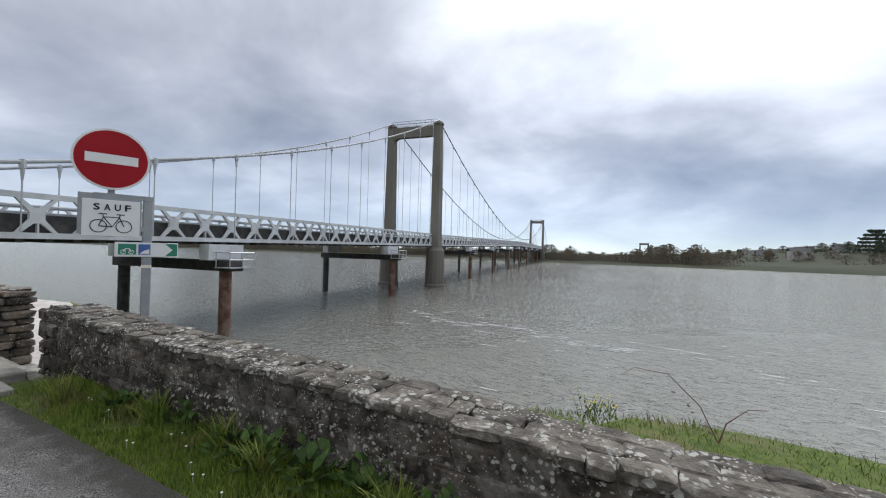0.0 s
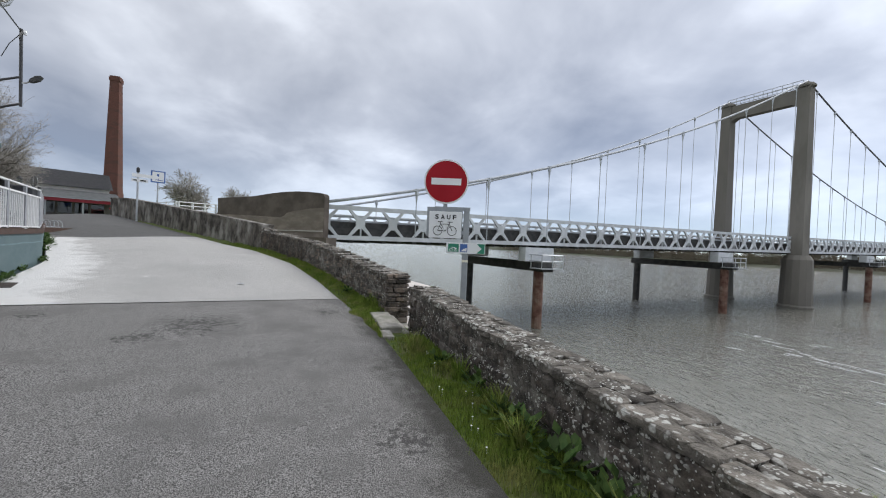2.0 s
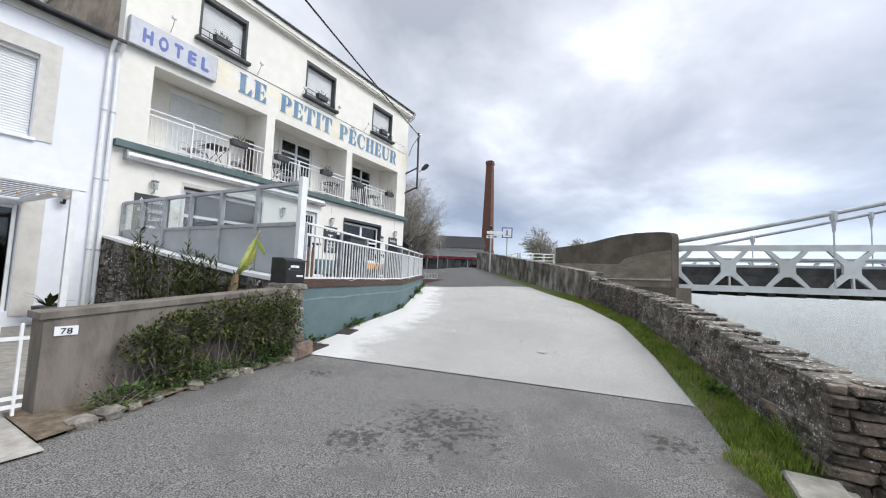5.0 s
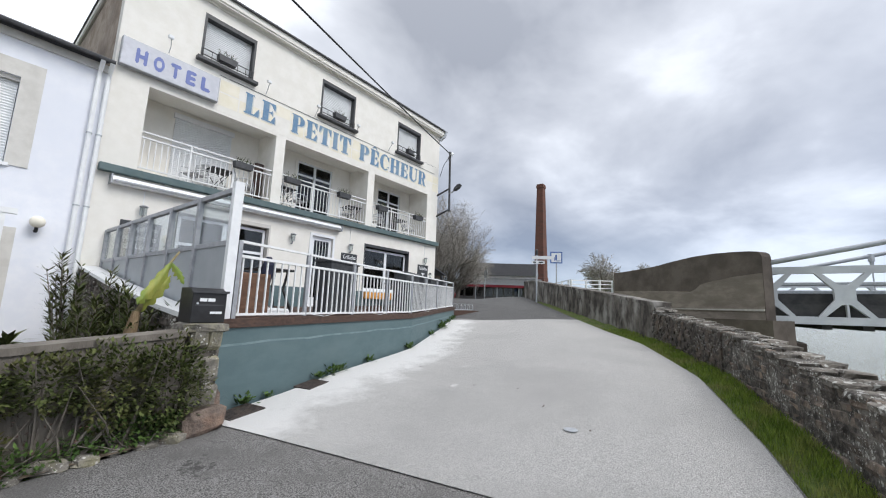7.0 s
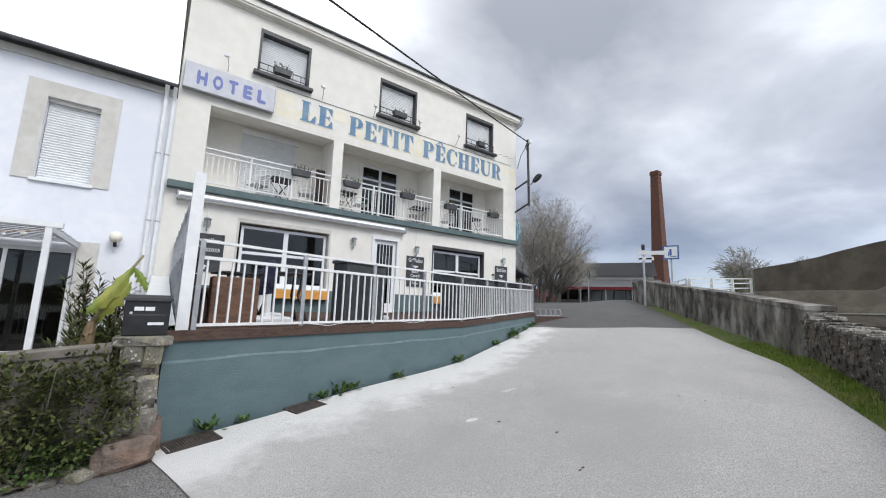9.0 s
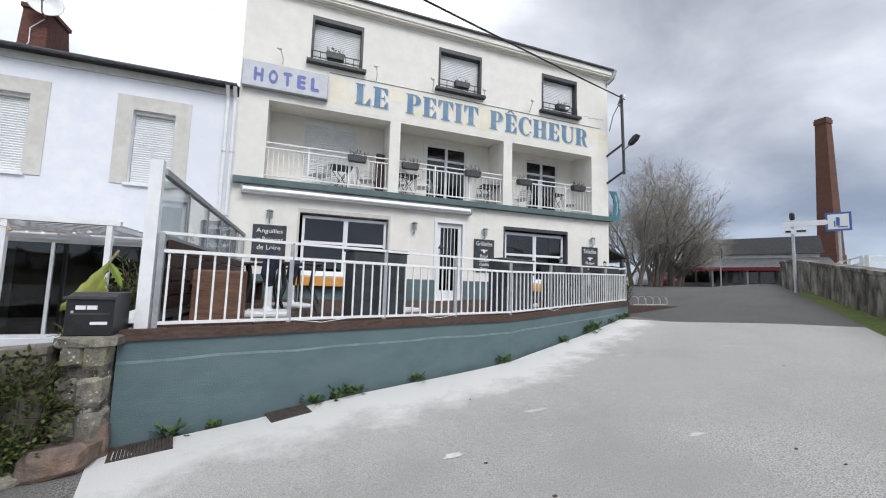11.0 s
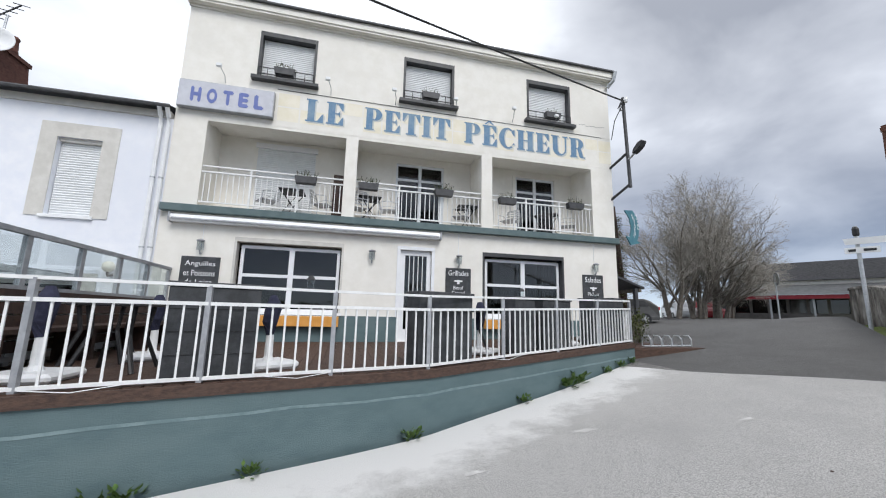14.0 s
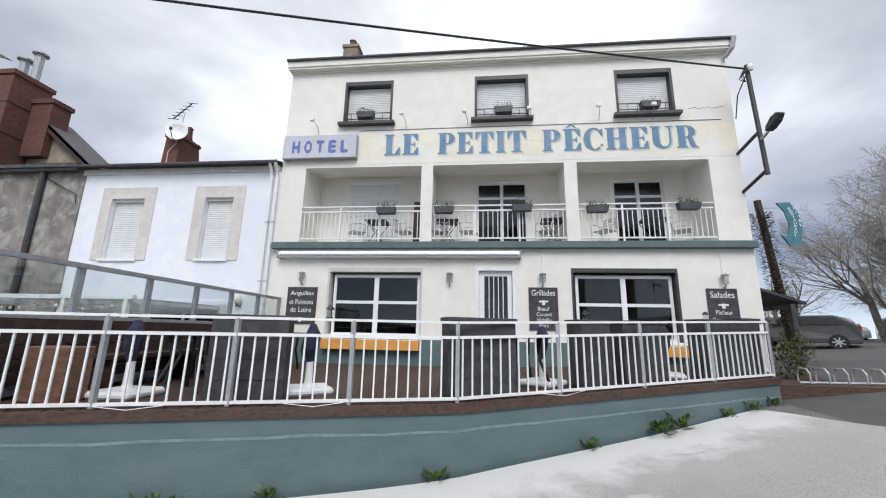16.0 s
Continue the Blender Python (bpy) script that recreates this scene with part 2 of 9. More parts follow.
def bleached(m, colour):
    """Bleached limewash along the foot of the terrace wall, ragged towards the road."""
    n, l = m.node_tree.nodes, m.node_tree.links
    p = n["Principled BSDF"]
    src = p.inputs["Base Color"].links[0].from_socket
    g, sp, t = n.new("ShaderNodeNewGeometry"), n.new("ShaderNodeSeparateXYZ"), n.new("ShaderNodeTexNoise")
    l.new(g.outputs["Position"], sp.inputs[0])
    l.new(g.outputs["Position"], t.inputs["Vector"])
    t.inputs["Scale"].default_value, t.inputs["Detail"].default_value, t.inputs["Roughness"].default_value = 1.6, 8, 0.68

    def calc(op, a, b):
        k = n.new("ShaderNodeMath")
        k.operation = op
        for i, v in enumerate((a, b)):
            if isinstance(v, (int, float)):
                k.inputs[i].default_value = v
            else:
                l.new(v, k.inputs[i])
        return k.outputs[0]

    foot = calc("MINIMUM", calc("ADD", calc("MULTIPLY", sp.outputs[0], 0.309), -2.15), calc("ADD", calc("MULTIPLY", sp.outputs[0], 0.5), 0.10))
    far = calc("ADD", calc("SUBTRACT", sp.outputs[1], foot), calc("MULTIPLY", calc("SUBTRACT", t.outputs[0], 0.5), 2.2))
    r = n.new("ShaderNodeValToRGB")
    r.color_ramp.elements[0].position, r.color_ramp.elements[1].position = 0.24, 0.48
    r.color_ramp.elements[0].color, r.color_ramp.elements[1].color = (1, 1, 1, 1), (0, 0, 0, 1)
    l.new(calc("MULTIPLY", far, 0.4), r.inputs[0])
    x = n.new("ShaderNodeMix")
    x.data_type = "RGBA"
    l.new(r.outputs[0], x.inputs["Factor"])
    l.new(src, x.inputs["A"])
    x.inputs["B"].default_value = (*colour, 1)
    l.new(x.outputs["Result"], p.inputs["Base Color"])
    return m


bleached(CONCRETE_ROAD, (0.76, 0.752, 0.735))
EARTH = mat("earth", (0.10, 0.075, 0.05), (0.19, 0.15, 0.11), 12, 0.95, 0.8, 30)
TURF = mat("turf", (0.075, 0.12, 0.02), (0.14, 0.185, 0.036), 11, 0.95, 0.9, 70, c3=(0.17, 0.155, 0.07), big=2.2)
def lichen(m, amount, scale=21.0, colour=(0.52, 0.51, 0.47)):
    """Pale round lichen spots of several sizes on a stone material."""
    n, l = m.node_tree.nodes, m.node_tree.links
    p = n["Principled BSDF"]
    src = p.inputs["Base Color"].links[0].from_socket
    g = n.new("ShaderNodeNewGeometry")
    for s, cut in ((scale, amount), (scale * 2.3, amount * 0.8)):
        v, t, r, x, k, mu = n.new("ShaderNodeTexVoronoi"), n.new("ShaderNodeTexNoise"), n.new("ShaderNodeValToRGB"), n.new("ShaderNodeMix"), n.new("ShaderNodeValToRGB"), n.new("ShaderNodeMath")
        v.inputs["Scale"].default_value, t.inputs["Scale"].default_value = s, s / 7
        wob, va = n.new("ShaderNodeTexNoise"), n.new("ShaderNodeMix")
        wob.inputs["Scale"].default_value, wob.inputs["Detail"].default_value = s * 1.1, 3
        va.data_type, va.blend_type = "RGBA", "ADD"
        va.inputs["Factor"].default_value = 0.9 / s
        l.new(g.outputs["Position"], wob.inputs["Vector"])
        l.new(g.outputs["Position"], va.inputs["A"])
        l.new(wob.outputs["Color"], va.inputs["B"])
        l.new(va.outputs["Result"], v.inputs["Vector"])
        l.new(g.outputs["Position"], t.inputs["Vector"])
        r.color_ramp.elements[0].position, r.color_ramp.elements[1].position = cut, cut + 0.12
        r.color_ramp.elements[0].color, r.color_ramp.elements[1].color = (1, 1, 1, 1), (0, 0, 0, 1)
        k.color_ramp.elements[0].position, k.color_ramp.elements[1].position = 0.47, 0.56
        l.new(v.outputs["Distance"], r.inputs[0])
        l.new(t.outputs[0], k.inputs[0])
        mu.operation = "MULTIPLY"
        l.new(r.outputs[0], mu.inputs[0])
        l.new(k.outputs[0], mu.inputs[1])
        x.data_type = "RGBA"
        l.new(mu.outputs[0], x.inputs["Factor"])
        l.new(src, x.inputs["A"])
        x.inputs["B"].default_value = (*colour, 1)
        src = x.outputs["Result"]
    l.new(src, p.inputs["Base Color"])
    return m


STONE = lichen(mat("rubble_stone", (0.026, 0.021, 0.018), (0.098, 0.080, 0.066), 13, 0.92, 1.0, 26, c3=(0.21, 0.19, 0.168), big=3.4, per=0.4), 0.22, 17.0)
SLAB = lichen(mat("slaty_stone", (0.05, 0.042, 0.036), (0.165, 0.138, 0.115), 12, 0.92, 0.9, 35, c3=(0.27, 0.20, 0.15), big=3.6, per=0.5), 0.14)
MORTAR = lichen(mat("old_mortar", (0.036, 0.032, 0.027), (0.12, 0.107, 0.092), 12, 0.95, 1.0, 34, c3=(0.23, 0.212, 0.187), big=3.0), 0.22)
LICHEN = lichen(mat("lichen_coping_stone", (0.058, 0.051, 0.043), (0.155, 0.138, 0.116), 9, 0.93, 1.0, 34, c3=(0.25, 0.225, 0.193), big=4.0, per=0.34), 0.28, 15.0, (0.46, 0.455, 0.42))
STREAKED = mat("streaked_peeling_concrete", (0.042, 0.036, 0.031), (0.17, 0.152, 0.13), 3.0, 0.93, 0.8, 30, c3=(0.38, 0.365, 0.335), big=1.9, stretch=(1, 1, 0.6))
OLDCONC = mat("weathered_concrete", (0.125, 0.11, 0.093), (0.205, 0.183, 0.157), 5, 0.92, 0.5, 40, c3=(0.078, 0.068, 0.057), big=1.1, stretch=(1, 1, 0.35))
RENDER_CREAM = mat("cream_render", (0.79, 0.762, 0.70), (0.84, 0.815, 0.76), 3, 0.9, 0.25, 160, c3=(0.755, 0.73, 0.675), big=0.5)
RENDER_YELLOW = mat("pale_yellow_paint", (0.79, 0.735, 0.58), (0.85, 0.80, 0.68), 2.2, 0.9, 0.2, 120, c3=(0.84, 0.80, 0.69), big=0.9)
RENDER_WHITE = mat("white_render", (0.78, 0.80, 0.86), (0.84, 0.85, 0.89), 3, 0.9, 0.2, 150, c3=(0.75, 0.77, 0.83), big=0.5)
SURROUND = mat("grey_beige_surround", (0.58, 0.56, 0.52), (0.66, 0.64, 0.60), 4, 0.9, 0.2, 90)
TEAL = mat("teal_painted_render", (0.085, 0.134, 0.144), (0.102, 0.154, 0.163), 2.5, 0.7, 0.35, 60, c3=(0.12, 0.17, 0.176), big=0.8, stretch=(1, 1, 2.5))
TEAL_DARK = mat("slate_teal_paint", (0.085, 0.13, 0.135), (0.11, 0.155, 0.16), 5, 0.65, 0.2, 60)
TEAL_SCUFF = mat("pale_scuffed_paint", (0.14, 0.205, 0.215), (0.19, 0.26, 0.27), 8, 0.8, 0.2, 60)
ANTHRACITE = mat("anthracite_paint", (0.035, 0.036, 0.04), (0.055, 0.056, 0.06), 8, 0.5, 0.1, 60)
CHARCOAL = mat("charcoal_panel", (0.035, 0.038, 0.042), (0.06, 0.064, 0.07), 7, 0.75, 0.3, 50)
WHITE_PAINT = mat("white_gloss_paint", (0.76, 0.77, 0.78), (0.83, 0.84, 0.84), 6, 0.4, 0.05, 80)
PVC = mat("white_pvc", (0.78, 0.79, 0.81), (0.82, 0.83, 0.85), 4, 0.35)
STEEL_GALV = mat("galvanised_steel", (0.42, 0.44, 0.46), (0.55, 0.57, 0.59), 20, 0.5, 0.1, 50, metal=0.6)
ALU = mat("brushed_aluminium", (0.52, 0.53, 0.55), (0.64, 0.65, 0.67), 18, 0.38, 0.08, 60, metal=0.7)
ALU_DULL = mat("dull_grey_aluminium", (0.33, 0.34, 0.36), (0.42, 0.43, 0.45), 10, 0.5, 0.1, 60, metal=0.4)
BRIDGE_PAINT = mat("pale_grey_bridge_paint", (0.55, 0.575, 0.60), (0.66, 0.68, 0.70), 1.5, 0.55, 0.1, 20, c3=(0.48, 0.49, 0.50), big=0.4)
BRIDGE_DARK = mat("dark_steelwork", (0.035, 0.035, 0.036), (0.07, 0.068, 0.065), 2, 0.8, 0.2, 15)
TOWER_CONC = mat("dark_tower_concrete", (0.155, 0.145, 0.125), (0.215, 0.20, 0.175), 0.5, 0.95, 0.4, 5, c3=(0.12, 0.11, 0.10), big=0.25, stretch=(1, 1, 0.3))
RUST = mat("rusty_pile", (0.10, 0.045, 0.032), (0.20, 0.11, 0.08), 2.0, 0.9, 0.5, 12, c3=(0.30, 0.22, 0.17), big=1.1)
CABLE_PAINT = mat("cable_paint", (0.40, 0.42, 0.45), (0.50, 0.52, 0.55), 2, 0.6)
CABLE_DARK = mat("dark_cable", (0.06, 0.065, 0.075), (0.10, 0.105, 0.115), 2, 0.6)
BRICK_OLD = mat("old_red_brick", (0.105, 0.044, 0.034), (0.17, 0.075, 0.056), 9, 0.92, 0.8, 25, c3=(0.085, 0.05, 0.04), big=0.6, stretch=(1, 1, 3))
BROWN_WALL = mat("stained_brown_render", (0.26, 0.20, 0.15), (0.40, 0.33, 0.26), 2.5, 0.95, 0.5, 30, c3=(0.16, 0.13, 0.105), big=0.7)
PEELED = mat("peeling_grey_render", (0.17, 0.155, 0.138), (0.27, 0.25, 0.225), 2.2, 0.95, 0.5, 30, c3=(0.44, 0.425, 0.40), big=2.6)
SLATE = mat("dark_roofing", (0.05, 0.05, 0.055), (0.10, 0.10, 0.105), 6, 0.7, 0.5, 25, stretch=(1, 1, 3))
PALE_STEP = mat("pale_threshold_concrete", (0.30, 0.283, 0.254), (0.44, 0.418, 0.383), 7, 0.9, 0.6, 60, c3=(0.29, 0.27, 0.235), big=1.7)
PAVE = mat("worn_beige_paving", (0.23, 0.215, 0.19), (0.33, 0.31, 0.28), 9, 0.9, 0.5, 50, c3=(0.19, 0.175, 0.155), big=1.3)
WOOD_DECK = mat("brown_decking", (0.042, 0.022, 0.016), (0.09, 0.05, 0.034), 9, 0.7, 0.4, 30, c3=(0.08, 0.048, 0.035), big=1.5, stretch=(1, 4, 4), per=0.15)
WOOD_DARK = mat("dark_stained_wood", (0.026, 0.013, 0.010), (0.055, 0.028, 0.02), 9, 0.65, 0.3, 30)
WOOD_WARM = mat("warm_plywood", (0.36, 0.20, 0.10), (0.50, 0.30, 0.16), 6, 0.6, 0.2, 30, stretch=(1, 1, 4))
ORANGE = mat("orange_paint", (0.62, 0.28, 0.05), (0.70, 0.34, 0.08), 5, 0.6, 0.1, 50)
RED_SIGN = mat("red_sign_face", (0.33, 0.004, 0.012), (0.37, 0.006, 0.016), 3, 0.4, spec=0.25)
WHITE_SIGN = mat("white_sign_face", (0.78, 0.79, 0.80), (0.82, 0.83, 0.84), 3, 0.4)
GREY_BACK = mat("grey_sign_metal", (0.30, 0.32, 0.34), (0.36, 0.38, 0.40), 5, 0.5, metal=0.3)
BLACK = mat("black_paint", (0.012, 0.012, 0.013), (0.022, 0.022, 0.024), 8, 0.45)
GREEN_SIGN = mat("green_sign", (0.02, 0.20, 0.12), (0.025, 0.23, 0.14), 4, 0.4)
BLUE_SIGN = mat("blue_sign", (0.05, 0.12, 0.36), (0.06, 0.14, 0.40), 4, 0.4)
BLUE_LETTER = mat("blue_letter_paint", (0.12, 0.225, 0.36), (0.17, 0.28, 0.41), 14, 0.8, c3=(0.25, 0.345, 0.43), big=2.5)
BLUE_HOTEL = mat("blue_plastic_letter", (0.115, 0.155, 0.40), (0.14, 0.18, 0.44), 5, 0.4)
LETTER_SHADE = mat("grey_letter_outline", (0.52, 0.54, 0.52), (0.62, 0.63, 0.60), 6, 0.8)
SIGN_GREY = mat("pale_grey_lightbox", (0.50, 0.51, 0.56), (0.57, 0.58, 0.63), 5, 0.4)
TEAL_SIGN = mat("teal_enamel_sign", (0.045, 0.16, 0.21), (0.07, 0.21, 0.25), 6, 0.45)
NAVY = mat("navy_canvas", (0.012, 0.014, 0.035), (0.028, 0.03, 0.06), 10, 0.9, 0.4, 30)
# the rooms' lack of light is put into this dark wall colour
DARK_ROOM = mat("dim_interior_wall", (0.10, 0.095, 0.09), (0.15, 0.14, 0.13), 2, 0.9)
LEAF = isle(mat("leaf_green", (0.04, 0.085, 0.018), (0.085, 0.14, 0.035), 14, 0.7, 0, spec=0.3), 0.45)
LEAF_DARK = isle(mat("dark_shrub_leaf", (0.04, 0.056, 0.017), (0.10, 0.118, 0.038), 14, 0.75, 0, c3=(0.085, 0.07, 0.03), big=3.0, spec=0.2), 0.4)
LEAF_LIME = mat("young_banana_leaf", (0.13, 0.20, 0.028), (0.24, 0.31, 0.05), 9, 0.5, 0.3, 70, c3=(0.34, 0.32, 0.07), big=5.0, stretch=(1, 1, 0.4))
GRASS = isle(mat("grass_blade", (0.12, 0.185, 0.028), (0.21, 0.28, 0.05), 5, 0.8, 0, c3=(0.28, 0.26, 0.10), big=2.2, spec=0.2), 0.4)
BARK = mat("bark", (0.11, 0.095, 0.08), (0.19, 0.17, 0.145), 6, 0.95, 0.4, 20)
TWIG = mat("bare_twigs", (0.25, 0.23, 0.205), (0.37, 0.345, 0.31), 3, 0.95)
DIRTY_GLASS = glass("clear_pane", (0.86, 0.90, 0.90))
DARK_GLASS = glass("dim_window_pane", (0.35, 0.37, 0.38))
FROST = mat("frosted_grey_panel", (0.33, 0.355, 0.37), (0.38, 0.405, 0.42), 2, 0.45, c3=(0.30, 0.325, 0.34), big=0.8)
SHUTTER = mat("white_roller_shutter", (0.70, 0.715, 0.72), (0.76, 0.775, 0.78), 4, 0.5)
RED_AWNING = mat("dark_red_fascia", (0.22, 0.015, 0.025), (0.28, 0.02, 0.035), 4, 0.7)

WATER = bpy.data.materials.new("river_water")
WATER.use_nodes = True
n, l = WATER.node_tree.nodes, WATER.node_tree.links
p = n["Principled BSDF"]
p.inputs["Base Color"].default_value = (0.205, 0.203, 0.174, 1)
p.inputs["Roughness"].default_value, p.inputs["IOR"].default_value = 0.09, 1.33
g = n.new("ShaderNodeNewGeometry")
last = None
for sc, st, di, stre in ((0.22, 0.7, 0.8, (1.0, 2.4, 1)), (0.9, 1.0, 0.72, (1.0, 2.3, 1)), (2.6, 1.0, 0.32, (1, 1.9, 1))):
    mp, t, b = n.new("ShaderNodeMapping"), n.new("ShaderNodeTexNoise"), n.new("ShaderNodeBump")
    mp.inputs["Scale"].default_value = stre
    mp.inputs["Rotation"].default_value = (0, 0, -0.15)
    l.new(g.outputs["Position"], mp.inputs[0])
    l.new(mp.outputs[0], t.inputs["Vector"])
    t.inputs["Scale"].default_value, t.inputs["Detail"].default_value, t.inputs["Distortion"].default_value = sc, 4, 0.6
    b.inputs["Strength"].default_value, b.inputs["Distance"].default_value = st, di
    l.new(t.outputs[0], b.inputs["Height"])
    if last:
        l.new(last, b.inputs["Normal"])
    last = b.outputs[0]
l.new(last, p.inputs["Normal"])
# Sky sheen is put into the base colour, paler with rising world x.
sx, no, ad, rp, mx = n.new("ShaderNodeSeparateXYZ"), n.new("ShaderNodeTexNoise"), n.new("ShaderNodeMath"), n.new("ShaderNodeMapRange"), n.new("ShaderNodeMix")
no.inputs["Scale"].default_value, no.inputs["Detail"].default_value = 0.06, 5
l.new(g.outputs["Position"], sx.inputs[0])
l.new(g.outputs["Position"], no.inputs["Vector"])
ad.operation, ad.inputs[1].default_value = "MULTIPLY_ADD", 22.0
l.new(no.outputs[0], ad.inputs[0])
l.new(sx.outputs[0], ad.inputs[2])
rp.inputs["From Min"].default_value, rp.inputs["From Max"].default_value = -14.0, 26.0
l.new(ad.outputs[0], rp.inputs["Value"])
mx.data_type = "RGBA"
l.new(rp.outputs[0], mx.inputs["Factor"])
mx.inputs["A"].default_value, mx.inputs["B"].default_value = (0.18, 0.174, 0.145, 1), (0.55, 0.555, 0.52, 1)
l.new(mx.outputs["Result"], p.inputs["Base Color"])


# ---- building blocks ----
WHERE = {}


def box(bm, x0, x1, y0, y1, z0, z1, m=None):
    xs, ys, zs = sorted((x0, x1)), sorted((y0, y1)), sorted((z0, z1))
    v = [bm.verts.new((m @ Vector((x, y, z))) if m else (x, y, z)) for x in xs for y in ys for z in zs]
    for f in ((0, 1, 3, 2), (4, 6, 7, 5), (0, 4, 5, 1), (2, 3, 7, 6), (0, 2, 6, 4), (1, 5, 7, 3)):
        bm.faces.new([v[i] for i in f])
    return bm


def cyl(bm, p0, p1, r0, r1=None, n=8, caps=True):
    p0, p1 = Vector(p0), Vector(p1)
    r1 = r0 if r1 is None else r1
    q = (p1 - p0).to_track_quat("Z", "Y").to_matrix()
    rings = []
    for p, r in ((p0, r0), (p1, r1)):
        rings.append([bm.verts.new(p + q @ Vector((r * math.cos(a), r * math.sin(a), 0))) for a in (2 * math.pi * i / n for i in range(n))])
    for i in range(n):
        bm.faces.new((rings[0][i], rings[0][(i + 1) % n], rings[1][(i + 1) % n], rings[1][i]))
    if caps:
        bm.faces.new(rings[0][::-1])
        bm.faces.new(rings[1])
    return bm


def tube(bm, pts, r, n=6):
    for a, b in zip(pts, pts[1:]):
        cyl(bm, a, b, r, r, n)
    return bm


def pipe(bm, pts, r, n=6):
    """One joined bent tube; r may be a number or one radius for each point."""
    pts = [Vector(p) for p in pts]
    rs = r if isinstance(r, (list, tuple)) else [r] * len(pts)
    rings, up = [], Vector((0.13, 0.21, 0.97))
    for i, p in enumerate(pts):
        d = (pts[min(i + 1, len(pts) - 1)] - pts[max(i - 1, 0)]).normalized()
        a = d.cross(up)
        a = a.normalized() if a.length > 1e-3 else d.orthogonal().normalized()
        b = a.cross(d)
        rings.append([bm.verts.new(p + (a * math.cos(2 * math.pi * k / n) + b * math.sin(2 * math.pi * k / n)) * rs[i]) for k in range(n)])
    for q, w in zip(rings, rings[1:]):
        for k in range(n):
            bm.faces.new((q[k], q[(k + 1) % n], w[(k + 1) % n], w[k]))
    bm.faces.new(rings[0][::-1])
    bm.faces.new(rings[-1])
    return bm


def lathe(bm, prof, n=16, at=(0, 0, 0)):
    """Turned body from (radius, height) pairs."""
    rings = [[bm.verts.new((at[0] + r * math.cos(2 * math.pi * i / n), at[1] + r * math.sin(2 * math.pi * i / n), at[2] + z)) for i in range(n)] for r, z in prof]
    for a, b in zip(rings, rings[1:]):
        for i in range(n):
            bm.faces.new((a[i], a[(i + 1) % n], b[(i + 1) % n], b[i]))
    bm.faces.new(rings[0][::-1])
    bm.faces.new(rings[-1])
    return bm


def prism(bm, pts, y0, y1):
    """Outline of (x, z) pairs, drawn out from y0 to y1."""
    a = [bm.verts.new((x, y0, z)) for x, z in pts]
    b = [bm.verts.new((x, y1, z)) for x, z in pts]
    k = len(pts)
    bm.faces.new(a)
    bm.faces.new(b[::-1])
    for i in range(k):
        bm.faces.new((a[i], b[i], b[(i + 1) % k], a[(i + 1) % k]))
    bmesh.ops.recalc_face_normals(bm, faces=bm.faces[:])
    return bm


def beam(bm, p0, p1, w, h):
    """A bar of w (sideways) by h (upright) from p0 to p1."""
    p0, p1 = Vector(p0), Vector(p1)
    d = (p1 - p0).normalized()
    s = d.cross(Vector((0, 0, 1)))
    s = s.normalized() if s.length > 1e-4 else Vector((1, 0, 0))
    u = s.cross(d)
    m = Matrix((s, d, u)).transposed().to_4x4()
    m.translation = p0
    return box(bm, -w / 2, w / 2, 0, (p1 - p0).length, -h / 2, h / 2, m)


def B():
    return bmesh.new()


def mesh_of(name, bm, material, bevel=0.0, smooth=False):
    if bevel:
        bmesh.ops.bevel(bm, geom=bm.edges[:], offset=bevel, segments=1, affect="EDGES", profile=0.7)
    me = bpy.data.meshes.new(name)
    bm.to_mesh(me)
    bm.free()
    me.materials.append(material)
    if smooth:
        me.polygons.foreach_set("use_smooth", [True] * len(me.polygons))
    return me


def part(name, bm, material, parent, label="", bevel=0.0, smooth=False):
    """One mesh under a thing or a part; its vertices are in the world, or local for things built at the origin."""
    o = WHERE.get(parent, Vector((0, 0, 0)))
    if o.length:
        bmesh.ops.translate(bm, verts=bm.verts[:], vec=-o)
    ob = new(name, mesh_of(name, bm, material, bevel, smooth))
    ob.parent = parent
    WHERE[ob] = o
    return tagged(ob, label)


def thing(name, label, category="", at=(0, 0, 0), group="", kind=""):
    ob = new(name)
    ob.location = at
    ob.empty_display_size = 0.2
    WHERE[ob] = Vector(at)
    return tagged(ob, label, category, group, kind)


def solid(name, bm, material, label, category="", group="", kind="", bevel=0.0, smooth=False):
    """A thing that is one mesh."""
    return tagged(new(name, mesh_of(name, bm, material, bevel, smooth)), label, category, group, kind)


